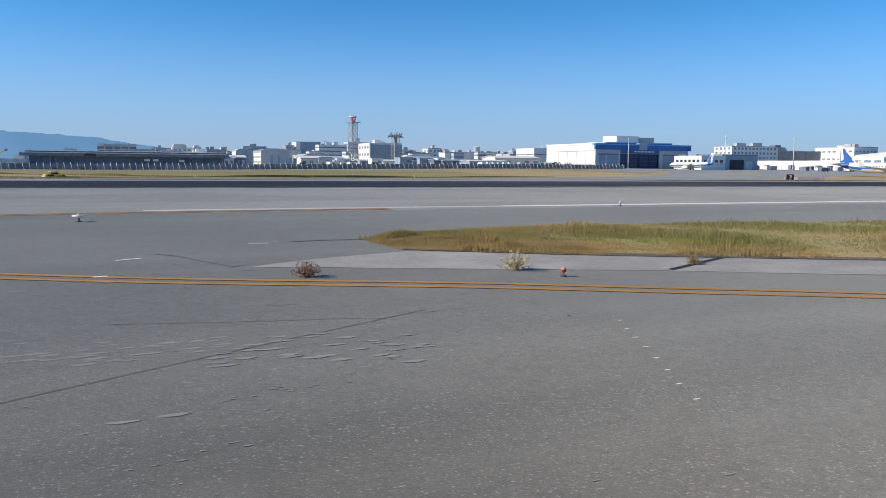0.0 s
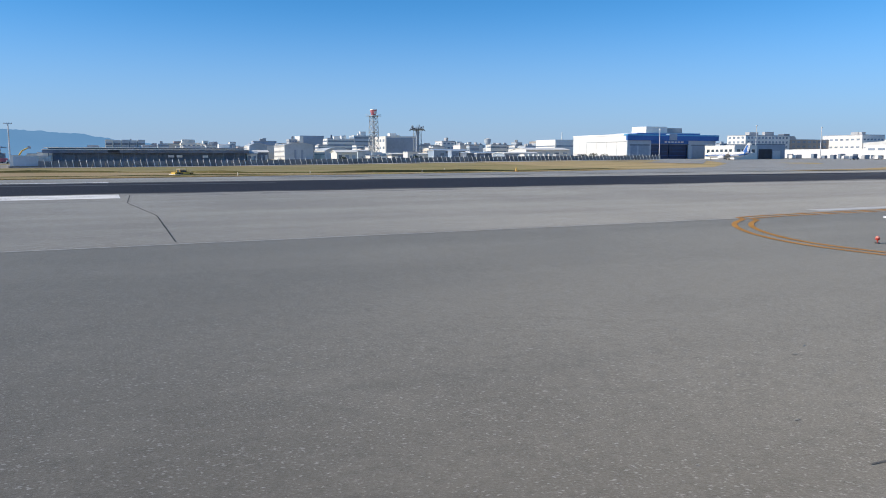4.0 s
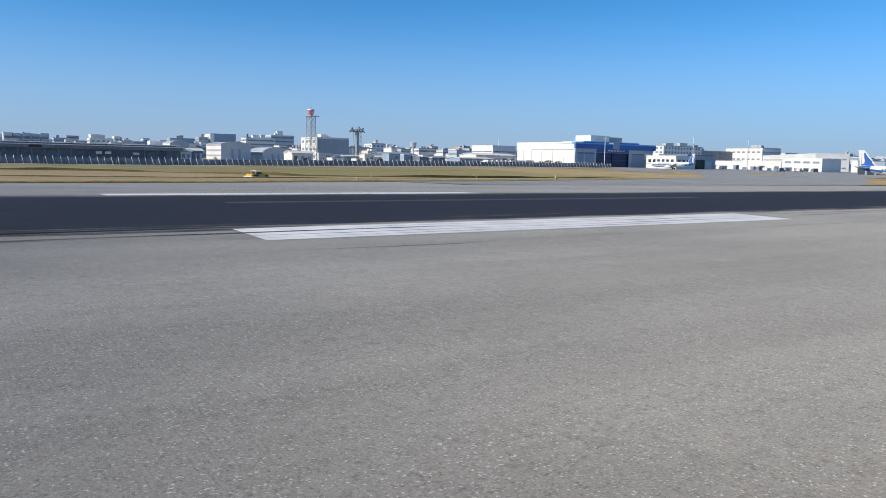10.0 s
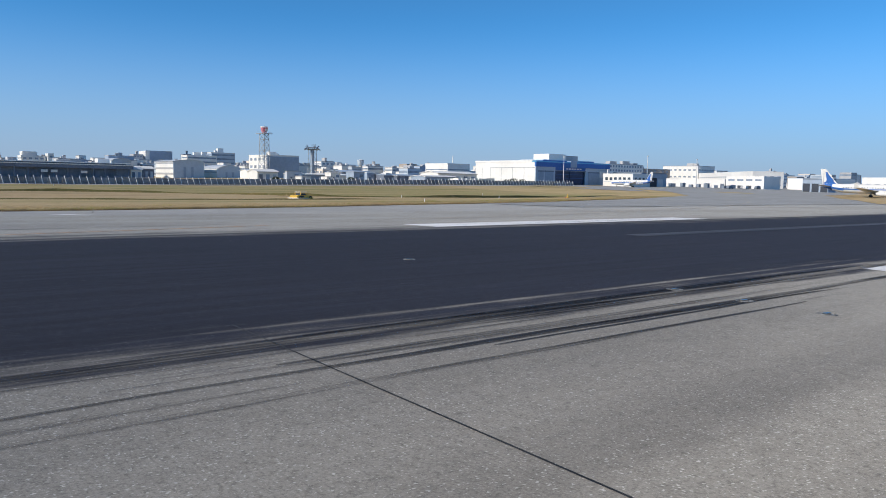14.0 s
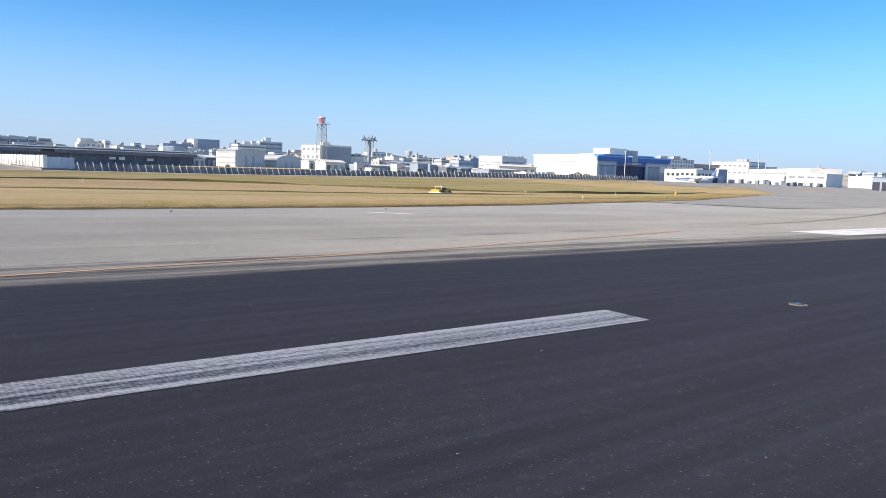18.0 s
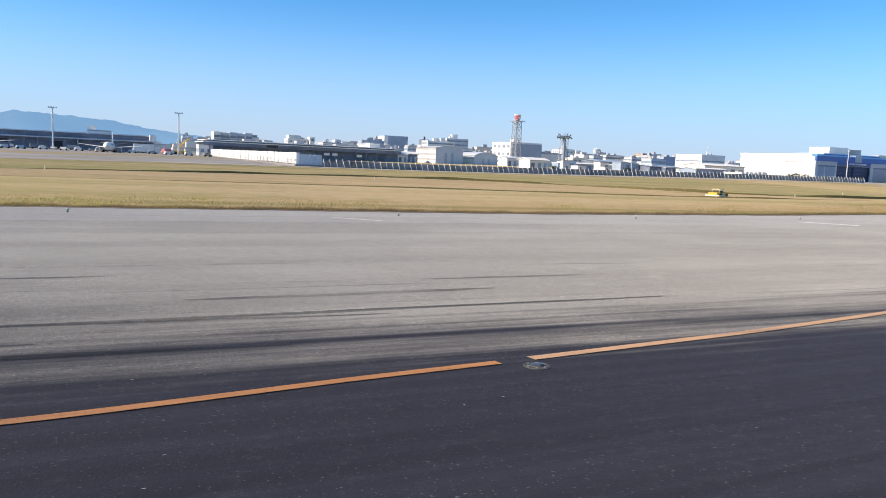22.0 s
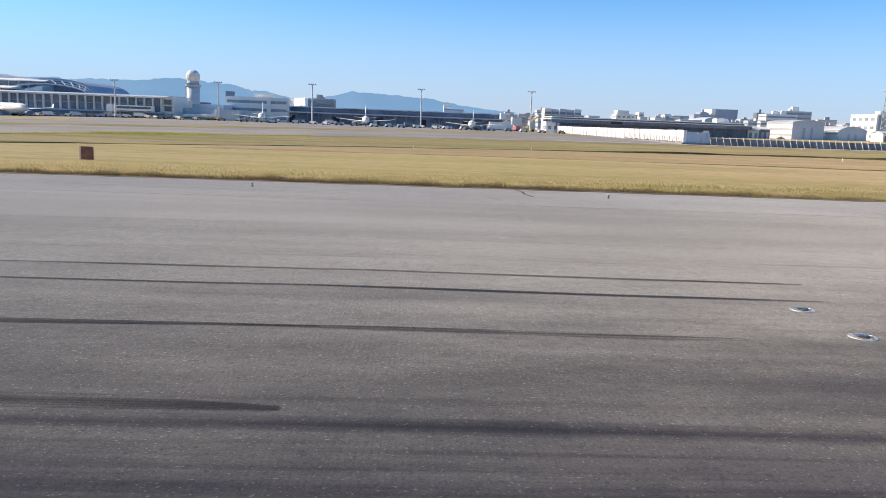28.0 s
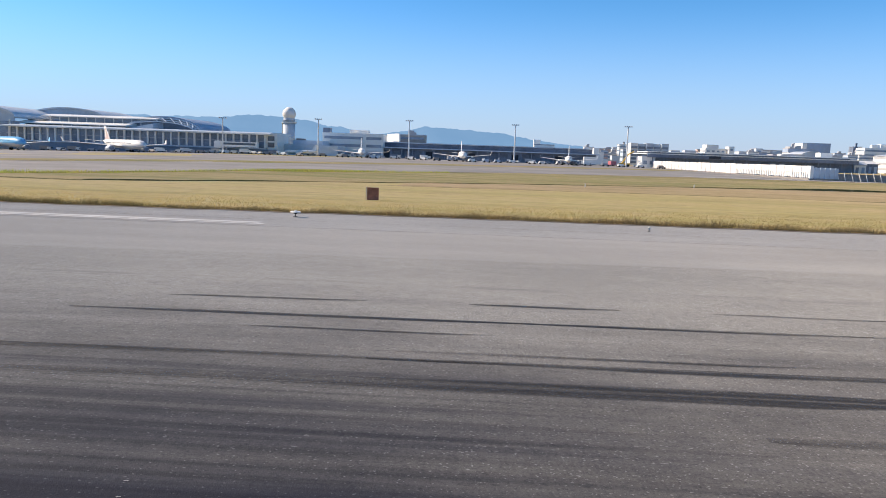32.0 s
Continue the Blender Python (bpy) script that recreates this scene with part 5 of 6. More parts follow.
ob_ = flat_block("airline_office", "grey three-storey airline office with long window bands", -178, -144, 456, 474, 12.6, M_WHITE, 3, 8, 3, M_WHITE, strip=True)
part("stair_tower", box(bmesh.new(), -16.8, -13.0, -8.6, -3, 12.6, 15.8), M_DARK, ob_)
part("pilaster", box(bmesh.new(), 5.5, 7.5, -9.5, -8.9, 0, 12.6), M_WHITE, ob_)
pier = thing("terminal_pier", -146, 460, -1.0, 0, "long dark domestic pier with a bluish glazed roof line", "building")
part("wall", box(bmesh.new(), 0, 120, 0, 30, 0, 5.6), M_SHED, pier)
part("eave", box(bmesh.new(), -1, 121, -4, 1, 5.6, 6.2), M_PALEBLUE, pier)
part("upper_wall", box(bmesh.new(), 0, 118, 3, 28, 6.2, 8.6), M_SHED, pier)
part("roof", box(bmesh.new(), -1, 121, 1.5, 30, 8.6, 9.1), M_PALEBLUE, pier)
for k in range(30):
    part("upper_mullion", box(bmesh.new(), 4 * k, 4 * k + .35, 2.8, 3.0, 6.2, 8.6), M_SHED, pier)
for k in range(20):
    part("column", box(bmesh.new(), 6 * k, 6 * k + .6, -3.4, -2.8, 0, 5.6), M_DARK, pier)
    part("bay", box(bmesh.new(), 6 * k + 1.4, 6 * k + 5.2, -.1, .05, .2, 4.2), M_DARK if k % 4 else M_SHADOWGAP, pier)
part("end_frame", box(bmesh.new(), 118, 121, -4, 1, 6.2, 9.4), M_WHITE, pier)
sign = thing("roof_sign", -140.5, 475, 8.05, -62, "bright white box sign on the pier roof", "sign")
part("panel", box(bmesh.new(), -9.5, 9.5, -.4, .4, .4, 4.9), M_WHITE, sign)
for a in (-6, 0, 6):
    part("leg", box(bmesh.new(), a - .15, a + .15, -.2, .2, 0, .4), M_STEEL, sign)
flat_block("brick_office", "dark brown office behind the pier", -139, -124, 496, 510, 14.0, M_BROWN, 4, 6, 3, M_GREY, strip=True)
spire = flat_block("slim_white_tower", "slim white stair tower behind the pier", -58, -54, 500, 506, 13.6, M_WHITE, 0, 1, 1, M_WHITE, plant=False)
flat_block("low_white_house", "low white house beside the slim tower", -58, -46, 494, 500, 10.8, M_WHITE, 1, 3, 1, M_GREY, plant=False)
radar = thing("radar_tower", -214.5, 524, -1.0, 0, "round white airport radar tower with a dome", "tower")
part("shaft", rod(bmesh.new(), (0, 0, 0), (0, 0, 19.5), 3.9, 3.9, 24), M_PALEBLUE, radar, smooth=True)
# white strip added to paint the sunlit side of the round shaft
part("lit_side_strip", box(bmesh.new(), -4.3, -3.3, -1.4, .6, 6, 20.5), M_WHITE, radar)
part("balcony", rod(bmesh.new(), (0, 0, 19.5), (0, 0, 20.4), 4.6, 4.9, 24), M_PALEBLUE, radar)
part("collar", rod(bmesh.new(), (0, 0, 20.4), (0, 0, 22.8), 3.7, 3.5, 24), M_PALEBLUE, radar)
part("railing", rod(bmesh.new(), (0, 0, 21.3), (0, 0, 21.4), 4.9, 4.9, 24), M_STEEL, radar)
bm = bmesh.new()
bmesh.ops.create_icosphere(bm, subdivisions=3, radius=4.3, matrix=Matrix.Translation((0, 0, 25.6)))
part("dome", bm, M_WHITE, radar, "white radar dome of triangular panels")
flat_block("plant_house", "small dark plant house by the radar tower", -208, -203, 516, 522, 9.6, M_DARK, 0, 1, 1, M_DARK, plant=False)


def mast(x, y, h, heads=True):
    t = thing("apron_mast", x, y, ground_z(x, y) - .1, 0, "tall galvanised apron floodlight mast", "mast", "apron masts")
    part("base", rod(bmesh.new(), (0, 0, 0), (0, 0, .8), .7, .6, 12), M_CONCRETE, t)
    part("pole", rod(bmesh.new(), (0, 0, .8), (0, 0, h - .6), .42 if heads else .26, .27 if heads else .16, 12), M_PALEPOLE, t)
    if heads:
        part("crossarm", box(bmesh.new(), -1.9, 1.9, -.3, .3, h - .7, h - .45), M_PALEPOLE, t)
        for a in (-1.6, -.55, .55, 1.6):
            part("floodlight", box(bmesh.new(), a - .25, a + .25, -.35, .15, h - .45, h - .05, 0, .04), M_STEEL, t)
    else:
        part("lamp_head", rod(bmesh.new(), (0, 0, h - .6), (0, 0, h), .35, .5, 10), M_WHITE, t)


for x, y, h in ((-215, 400, 17.6), (-173.5, 424.5, 19.2), (-126, 418, 19.7), (-72, 439, 20.2), (-17, 419.5, 20.4)):
    mast(x, y, h)
for x, y, h in ((287, 294, 15.4), (328.3, 270, 17.2), (371.4, 267, 16.9)):
    mast(x, y, h, False)

# ---- hills ----
def ridge(name, prof, depth, label):
    """A range of hills along the horizon from bearing (degrees right of +y), height pairs."""
    rngm = random.Random(5)
    verts, faces = [], []
    n, rows = 420, 9
    a0, a1 = prof[0][0], prof[-1][0]
    for i in range(n + 1):
        a = a0 + (a1 - a0) * i / n
        h = float(np.interp(a, [p[0] for p in prof], [p[1] for p in prof])) + 5 * noise.noise((a * .7, depth * .01, 0))
        crest = 3.0 * noise.noise((a * 2.1, 3, depth * .01)) + 2.2 * noise.noise((a * 5, 7, 1)) + 1.1 * noise.noise((a * 13, 2, 4))
        for j in range(rows):
            f = j / (rows - 1)
            R = depth + 170 * f
            q = h * (1 - (1 - f) ** 1.7) + crest * f ** 6 + 2 * f * (1 - f) * noise.noise((a * 1.7, f * 4, depth * .01))
            verts.append((R * math.sin(radians(a)), R * math.cos(radians(a)), q - 3))
    for i in range(n):
        for j in range(rows - 1):
            faces.append((i * rows + j, (i + 1) * rows + j, (i + 1) * rows + j + 1, i * rows + j + 1))
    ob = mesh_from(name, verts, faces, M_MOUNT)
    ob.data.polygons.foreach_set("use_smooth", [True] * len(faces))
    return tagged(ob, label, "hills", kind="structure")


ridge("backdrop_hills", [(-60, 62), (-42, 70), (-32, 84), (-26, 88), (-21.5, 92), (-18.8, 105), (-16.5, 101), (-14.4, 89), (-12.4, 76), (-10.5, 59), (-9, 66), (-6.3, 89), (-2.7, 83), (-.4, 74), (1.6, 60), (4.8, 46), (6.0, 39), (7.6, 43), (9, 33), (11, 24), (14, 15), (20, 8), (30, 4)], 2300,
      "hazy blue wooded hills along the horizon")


# ---- aircraft ----
def aircraft(x, y, yaw, s, top, belly, stripe, fin, label, tall=1.0, mark=None):
    """A twin-jet airliner about 33 m long before scaling; its nose points along +x."""
    t = thing("airliner", x, y, ground_z(x, y), yaw, label, "aircraft")
    t.matrix_basis = t.matrix_basis @ Matrix.Diagonal((1, 1, tall, 1))
    N = 20
    prof = [(16.8, .15, -.35), (16.3, .75, -.25), (15.4, 1.25, -.12), (14, 1.65, 0), (12, 1.88, 0), (6, 1.9, 0), (-4, 1.9, 0), (-9, 1.75, .15), (-12.5, 1.25, .6), (-15, .7, 1.0), (-16.6, .22, 1.25)]
    bm = bmesh.new()
    rings = [[Vector((px, r * math.sin(2 * math.pi * i / N), 3.4 + dz + r * math.cos(2 * math.pi * i / N))) * s for i in range(N)] for px, r, dz in prof]
    loft(bm, rings)
    for f in bm.faces:
        c = f.calc_center_median() / s
        dz = float(np.interp(c.x, [p[0] for p in prof[::-1]], [p[2] for p in prof[::-1]]))
        k = c.z - 3.4 - dz
        if c.x < -11 and stripe is not None:
            f.material_index = 1 if k < .9 else 0
        else:
            f.material_index = 2 if k < -.75 else (1 if k < -.05 else 0)
    part("fuselage", bm, [top, stripe or top, belly], t, smooth=True)
    for k in range(26):
        for sg in (-1, 1):
            if k == 0 and sg == -1:
                bm = bmesh.new()
                box(bm, -.14 * s, .14 * s, -.03 * s, .03 * s, -.2 * s, .2 * s)
                w0 = part("cabin_window", bm, M_GLASS, t)
                ob = w0
            else:
                ob = new("cabin_window", w0.data)
                ob.parent = t
            ob.location = (Vector((11 - .8 * k, sg * 1.84, 3.85)) * s)
    bm = bmesh.new()
    box(bm, 15.0 * s, 15.9 * s, -.75 * s, .75 * s, 3.75 * s, 4.25 * s, 0, .1 * s)
    part("cockpit_glass", bm, M_GLASS, t)
    for sg in (-1, 1):
        bm = bmesh.new()
        sec = lambda cx, cy, cz, ch, th: [Vector((cx + ch * u, sg * cy, cz + th * v)) * s for u, v in ((0, 0), (-.25, .5), (-.6, .35), (-1, 0), (-.6, -.3), (-.25, -.4))]
        rr = [sec(4.2, 1.5, 2.5, 7.2, .8), sec(.2, 6.0, 2.9, 4.2, .5), sec(-4.6, 15.6, 3.9, 1.7, .22)]
        loft(bm, rr if sg < 0 else [r[::-1] for r in rr])
        wing = part("wing", bm, M_WHITE, t)
        bm = bmesh.new()
        rr = [sec(-4.5, 15.6, 3.9, 1.6, .2), sec(-5.6, 16.1, 5.6, .7, .1)]
        loft(bm, rr if sg < 0 else [r[::-1] for r in rr])
        part("winglet", bm, fin, wing)
        bm = bmesh.new()
        rr = [sec(-12.6, .6, 4.2, 3.6, .35), sec(-15.4, 6.0, 4.8, 1.6, .15)]
        loft(bm, rr if sg < 0 else [r[::-1] for r in rr])
        part("tailplane", bm, M_WHITE, t)
        bm = bmesh.new()
        loft(bm, [[Vector((px, sg * 5.2 + r * math.sin(2 * math.pi * i / 14), 1.55 + r * math.cos(2 * math.pi * i / 14))) * s for i in range(14)] for px, r in ((5.2, .82), (4.9, .98), (3.2, 1.02), (1.6, .8), (.6, .5))])
        eng = part("engine", bm, belly, t, smooth=True)
        part("intake", rod(bmesh.new(), Vector((5.1, sg * 5.2, 1.55)) * s, Vector((5.26, sg * 5.2, 1.55)) * s, .78 * s, .78 * s, 14), M_DARK, eng)
        part("pylon", box(bmesh.new(), 1.4 * s, 4.2 * s, (sg * 5.2 - .12) * s, (sg * 5.2 + .12) * s, 2.4 * s, 3.0 * s), M_WHITE, eng)
        gear = part("main_gear", rod(bmesh.new(), Vector((-.6, sg * 2.7, .5)) * s, Vector((-.6, sg * 2.5, 2.6)) * s, .14 * s, None, 8), M_STEEL, t)
        for q in (-.28, .28):
            part("tyre", rod(bmesh.new(), Vector((-.6, sg * 2.7 + q - .15, .55)) * s, Vector((-.6, sg * 2.7 + q + .15, .55)) * s, .55 * s, None, 14), M_TYRE, gear)
    nose = part("nose_gear", rod(bmesh.new(), Vector((12.4, 0, .4)) * s, Vector((12.4, 0, 2.0)) * s, .12 * s, None, 8), M_STEEL, t)
    part("tyre", rod(bmesh.new(), Vector((12.4, -.3, .38)) * s, Vector((12.4, .3, .38)) * s, .38 * s, None, 14), M_TYRE, nose)
    bm = bmesh.new()
    fs = lambda cx, cz, ch, th: [Vector((cx + ch * u, th * v, cz)) * s for u, v in ((0, 0), (-.3, .5), (-.7, .35), (-1, 0), (-.7, -.35), (-.3, -.5))]
    loft(bm, [fs(-9.4, 4.6, 6.4, .3), fs(-11.0, 5.4, 4.6, .4), fs(-14.7, 11.2, 1.8, .2)])
    tail = part("tail_fin", bm, fin, t)
    bm = bmesh.new()
    loft(bm, [fs(-10.9, 5.2, 4.7, .46), fs(-12.0, 6.8, 3.2, .44), fs(-14.2, 10.0, .9, .34)])
    part("fin_mark", bm, mark or stripe or M_ROOF, tail, "slanting coloured mark on the fin")
    part("rudder_line", box(bmesh.new(), -15.4 * s, -15.3 * s, -.2 * s, .2 * s, 5.4 * s, 9.6 * s), M_GREY, tail)
    return t


aircraft(256.4, 124.6, -66, 1.0, M_WHITE, M_WHITE, M_BLUE, M_WHITE, "white airliner with blue stripe and blue-marked tail on the taxiway", .86)
aircraft(291.5, 252, 118, .62, M_WHITE, M_WHITE, M_BLUE, M_WHITE, "white airliner with blue-marked tail parked before the hangar", 1.12)
aircraft(-98.5, 402, -86, .90, M_WHITE, M_WHITE, None, M_WHITE, "white airliner parked nose out at the pier")
aircraft(-47.5, 402, -96, .86, M_WHITE, M_WHITE, None, M_WHITE, "white airliner parked at the pier end")
aircraft(-147, 400, -80, .86, M_WHITE, M_ROOF, None, M_WHITE, "white airliner parked before the airline office", 1.0, M_PALEBLUE)
aircraft(-180, 414, 196, .50, M_WHITE, M_ROOF, None, M_WHITE, "small white jet parked beside the link building")
aircraft(-250, 370, -44, 1.45, M_WHITE, M_PALEBLUE, None, M_WHITE, "white wide-body airliner parked before the terminal", .72, M_PINK)
aircraft(-306, 370, -38, 1.5, M_LIGHTBLUE, M_ROOF, None, M_LIGHTBLUE, "light blue wide-body airliner parked before the terminal vault", .78)


# ---- apron vehicles ----
def vehicle(x, y, yaw, l, w, h, body, label, kind_name="service_van", cab=.32, box_body=False):
    t = thing(kind_name, x, y, ground_z(x, y) + .02, yaw, label, "vehicle", "apron vehicles")
    if box_body:
        part("cargo_box", box(bmesh.new(), -l / 2, l / 2 - l * cab, -w / 2, w / 2, .7, h, 0, .05), body, t)
        part("cab", box(bmesh.new(), l / 2 - l * cab + .1, l / 2, -w / 2, w / 2, .5, h * .78, 0, .12), M_WHITE, t)
    else:
        part("body", box(bmesh.new(), -l / 2, l / 2, -w / 2, w / 2, .35, h * .58, 0, .1), body, t)
        part("cabin", box(bmesh.new(), -l * .42, l * .28, -w * .45, w * .45, h * .58, h, 0, .14), body, t)
    part("windscreen", box(bmesh.new(), l * .3 if box_body else l * .24, l * .5 + .03 if box_body else l * .3, -w * .4, w * .4, h * .6 if not box_body else h * .45, h * .9 if not box_body else h * .7), M_GLASS, t)
    for sx in (-.32, .32):
        for sy in (-1, 1):
            part("wheel", rod(bmesh.new(), (l * sx, sy * w / 2 - .12, .4), (l * sx, sy * w / 2 + .1, .4), .4, None, 12), M_TYRE, t)
    return t


rng = random.Random(4)
BODIES = [(M_WHITE, "white"), (M_WHITE, "white"), (M_GREY, "grey"), (M_DARK, "dark"), (M_WHITE, "white"), (M_PALEBLUE, "pale blue"), (M_BROWN, "brownish"), (M_YELLOW, "yellow")]
for k in range(84):
    x = -305 + 296 * (k + rng.uniform(-.4, .4)) / 83
    y = rng.uniform(378, 405) if k % 2 else rng.uniform(420, 446)
    if x < -190:
        y = min(y, 404)
    m, n = BODIES[rng.randrange(7 if k % 9 else 8)]
    if k % 4 == 0:
        vehicle(x, y, rng.uniform(-20, 20) + 180 * (k % 2), 5.6, 2.0, 2.3, m, f"{n} box truck on the apron", "box_truck", .3, True)
    elif k % 4 == 2:
        cart = thing("baggage_cart", x, y, ground_z(x, y) + .02, rng.uniform(-40, 40), f"low {n} baggage cart on the apron", "cart", "baggage carts")
        part("bed", box(bmesh.new(), -1.4, 1.4, -.7, .7, .35, .55), M_STEEL, cart)
        part("load", box(bmesh.new(), -1.3, 1.2, -.65, .65, .55, 1.2, 0, .06), m, cart)
        for sx in (-1, 1):
            part("wheel", rod(bmesh.new(), (sx, -.72, .2), (sx, .72, .2), .2, None, 8), M_TYRE, cart)
    else:
        vehicle(x, y, rng.uniform(-30, 30), 4.0, 1.6, 1.5, m, f"{n} service van on the apron")
vehicle(-31, 428, 0, 12, 2.6, 4.4, M_WHITE, "long white catering truck at the pier end", "catering_truck", .2, True)
vehicle(-21, 433, 40, 6, 2.2, 2.6, M_DRUM, "red fire truck by the boom lift", "fire_truck", .3, True)
boom = thing("boom_lift", -15, 436, ground_z(-15, 436), 0, "yellow boom lift with a raised folding arm", "vehicle")
part("chassis", box(bmesh.new(), -3, 3, -1.2, 1.2, .6, 1.8, 0, .1), M_YELLOW, boom)
part("lower_arm", rod(bmesh.new(), (-1, 0, 1.8), (2.0, 0, 6.4), .45, .35, 8), M_YELLOW, boom)
part("upper_arm", rod(bmesh.new(), (2.0, 0, 6.4), (5.2, 0, 8.2), .35, .28, 8), M_YELLOW, boom)
part("basket", box(bmesh.new(), 4.8, 6.2, -.8, .8, 7.6, 8.8), M_STEEL, boom)
for sx in (-2, 2):
    for sy in (-1.2, 1.2):
        part("wheel", rod(bmesh.new(), (sx, sy - .2, .6), (sx, sy + .2, .6), .6, None, 12), M_TYRE, boom)
for k in range(4):
    x = 362 + 12 * k
    vehicle(x + 10 * (k % 2), 240 + 3 * k, 10 * (k % 3), 4.8, 1.8, 2.0, (M_DARK, M_WHITE, M_GREY)[k % 3], f"{('dark', 'white', 'grey')[k % 3]} service van parked by the stores")
for k in range(6):
    vehicle(193 + 2.9 * k, 272 + .5 * k, 96, 4.6, 2.0, 2.5, M_WHITE, "white box truck parked in a row behind the fence", "box_truck", .3, True)

# ---- grass ----
def blades(name, pts, heights, widths, material, label, seed, lean=.35):
    """Many single blades, each one triangle, at the given places."""
    g = np.random.default_rng(seed)
    n = len(pts)
    a = g.uniform(0, 2 * np.pi, n)
    side = np.stack([np.cos(a), np.sin(a), 0 * a], 1) * (widths / 2)[:, None]
    b = g.uniform(0, 2 * np.pi, n)
    tip = np.stack([np.cos(b) * lean * heights * g.uniform(.2, 1, n), np.sin(b) * lean * heights * g.uniform(.2, 1, n), heights], 1)
    v = np.stack([pts - side, pts + side, pts + tip], 1).reshape(-1, 3)
    me = bpy.data.meshes.new(name)
    me.vertices.add(3 * n)
    me.vertices.foreach_set("co", v.ravel())
    me.loops.add(3 * n)
    me.loops.foreach_set("vertex_index", np.arange(3 * n))
    me.polygons.add(n)
    me.polygons.foreach_set("loop_start", np.arange(n) * 3)
    me.update(calc_edges=True)
    me.materials.append(material)
    return tagged(new(name, me), label, "grass", kind="stuff")


EX = np.array([p[0] for p in EDGE])
EY = np.array([p[1] for p in EDGE])
GY = np.array([-40, 35.5, 71.5, 125, 180, 350.])
GZ = np.array([-1.1, 0, -.63, -1.35, -1.4, -.9])


def on_ground(x, y):
    return np.stack([x, y, np.interp(y, GY, GZ) - .03], 1)


def clumped(g, n, x0, x1, spread):
    """n places along x gathered into clumps."""
    c = g.uniform(x0, x1, max(1, n // 14))
    return np.clip(c[g.integers(0, len(c), n)] + g.normal(0, spread, n), x0, x1)


g = np.random.default_rng(3)
n = 170000
x = np.where(g.random(n) < .6, clumped(g, n, -175, 170, .45), g.uniform(-175, 170, n))
off = np.abs(g.normal(0, .75, n)) + .02
tall = .5 + .3 * np.sin(x * .21) * np.sin(x * .057 + 1) + .35 * np.sin(x * 1.9 + 2 * np.sin(x * .7)) * np.sin(x * .83)
west = np.clip((-40 - x) / 30, 0, 1)
y = np.interp(x, EX, EY) + off + .35 * np.sin(x * 1.7) * np.sin(x * .63) + .2
hh = g.uniform(.08, .30, n) * (.45 + .55 * tall) * (1 + .45 * west) * np.clip(1.25 - off * .35, .3, 1)
brown = (off < .5 + .9 * g.random(n)) | (g.random(n) < .3)
P3 = on_ground(x, y)
ww = g.uniform(.012, .03, n)
blades("edge_grass", P3[~brown], hh[~brown], ww[~brown], M_BLADES, "tall dry straw-coloured grass along the paved edge", 5, 1.1)
blades("edge_fringe", P3[brown], hh[brown], ww[brown], M_FRINGE, "brownish grass fringe along the paved edge", 15, 1.1)
n = 210000
x = g.uniform(-180, 175, n)
far_ = g.random(n) ** 1.6 * 16
y = np.interp(x, EX, EY) + .5 + far_
blades("field_grass", on_ground(x, y), g.uniform(.03, .10, n) * np.clip(1.3 - far_ / 14, .3, 1), g.uniform(.03, .07, n), M_BLADES, "dry straw-coloured airfield grass", 6, 1.2)
n = 100
cx = g.uniform(-62, 160, n)
cy = np.interp(cx, EX, EY) + .4 + g.random(n) ** 3 * 16
k = 90
x = np.repeat(cx, k) + g.normal(0, .9, n * k)
y = np.repeat(cy, k) + g.normal(0, .25, n * k)
blades("green_weeds", on_ground(x, y), g.uniform(.06, .30, n * k), g.uniform(.015, .04, n * k), M_GREEN, "scattered clumps of greener weeds", 7, .7)
n = 26000
x = np.concatenate([g.normal(-150, 9, n // 2), g.normal(-118, 4, n // 4), g.uniform(-170, -95, n - n // 2 - n // 4)])
y = np.interp(x, [-175, -139, -125, -83, -38], [70, 114, 160, 205, 226]) - np.abs(g.normal(0, 2.5, n)) - 1
blades("tall_green_scrub", on_ground(x, y), g.uniform(.1, .5, n), g.uniform(.04, .08, n), M_GREEN, "tall greenish scrub along the edge of the apron", 17, .6)

ITOP = [(55.7, -7.2), (58.0, -5.7), (60.8, -4.6), (68.2, -5.0), (77.5, -6.3), (110, -14)]
IBOT = [(55.9, -9.3), (58.2, -10.7), (60.6, -11.9), (66.6, -14.5), (82, -20.9), (120, -36)]
fill("grass_island", IBOT, ITOP, M_GRASS, .012, "patchy green and brown grass island", "grass", 8)
band("island_soil", smooth_line(IBOT), .5, M_SOIL, .02, "bare dry soil along the grass island", "soil")
tx, ty, bx, by = (np.array(v) for v in ([p[0] for p in ITOP], [p[1] for p in ITOP], [p[0] for p in IBOT], [p[1] for p in IBOT]))
n = 170000
u, w = g.random(n) ** 1.3, g.random(n)
s = np.arange(6) / 5
ax, ay = np.interp(u, s, tx), np.interp(u, s, ty)
cx, cy = np.interp(u, s, bx), np.interp(u, s, by)
x = ax + (cx - ax) * w + g.normal(0, .12, n)
y = ay + (cy - ay) * w + g.normal(0, .12, n)
patchy = .6 + .4 * np.sin(x * .9 + 1.3 * np.sin(y * .8))
green = (np.sin(x * .55 + y * .9) + .8 * np.sin(x * .23 - y * .5) + g.normal(0, .35, n) - 1.6 * np.clip(w * 2.2 - 1.2, 0, 1) - .8 * (u < .12)) > .25
tuft = np.clip(np.sin(x * 2.9 + 2 * np.sin(y * 2.3)) * np.sin(y * 3.1 + 1.7 * np.sin(x * 1.3)), 0, 1)
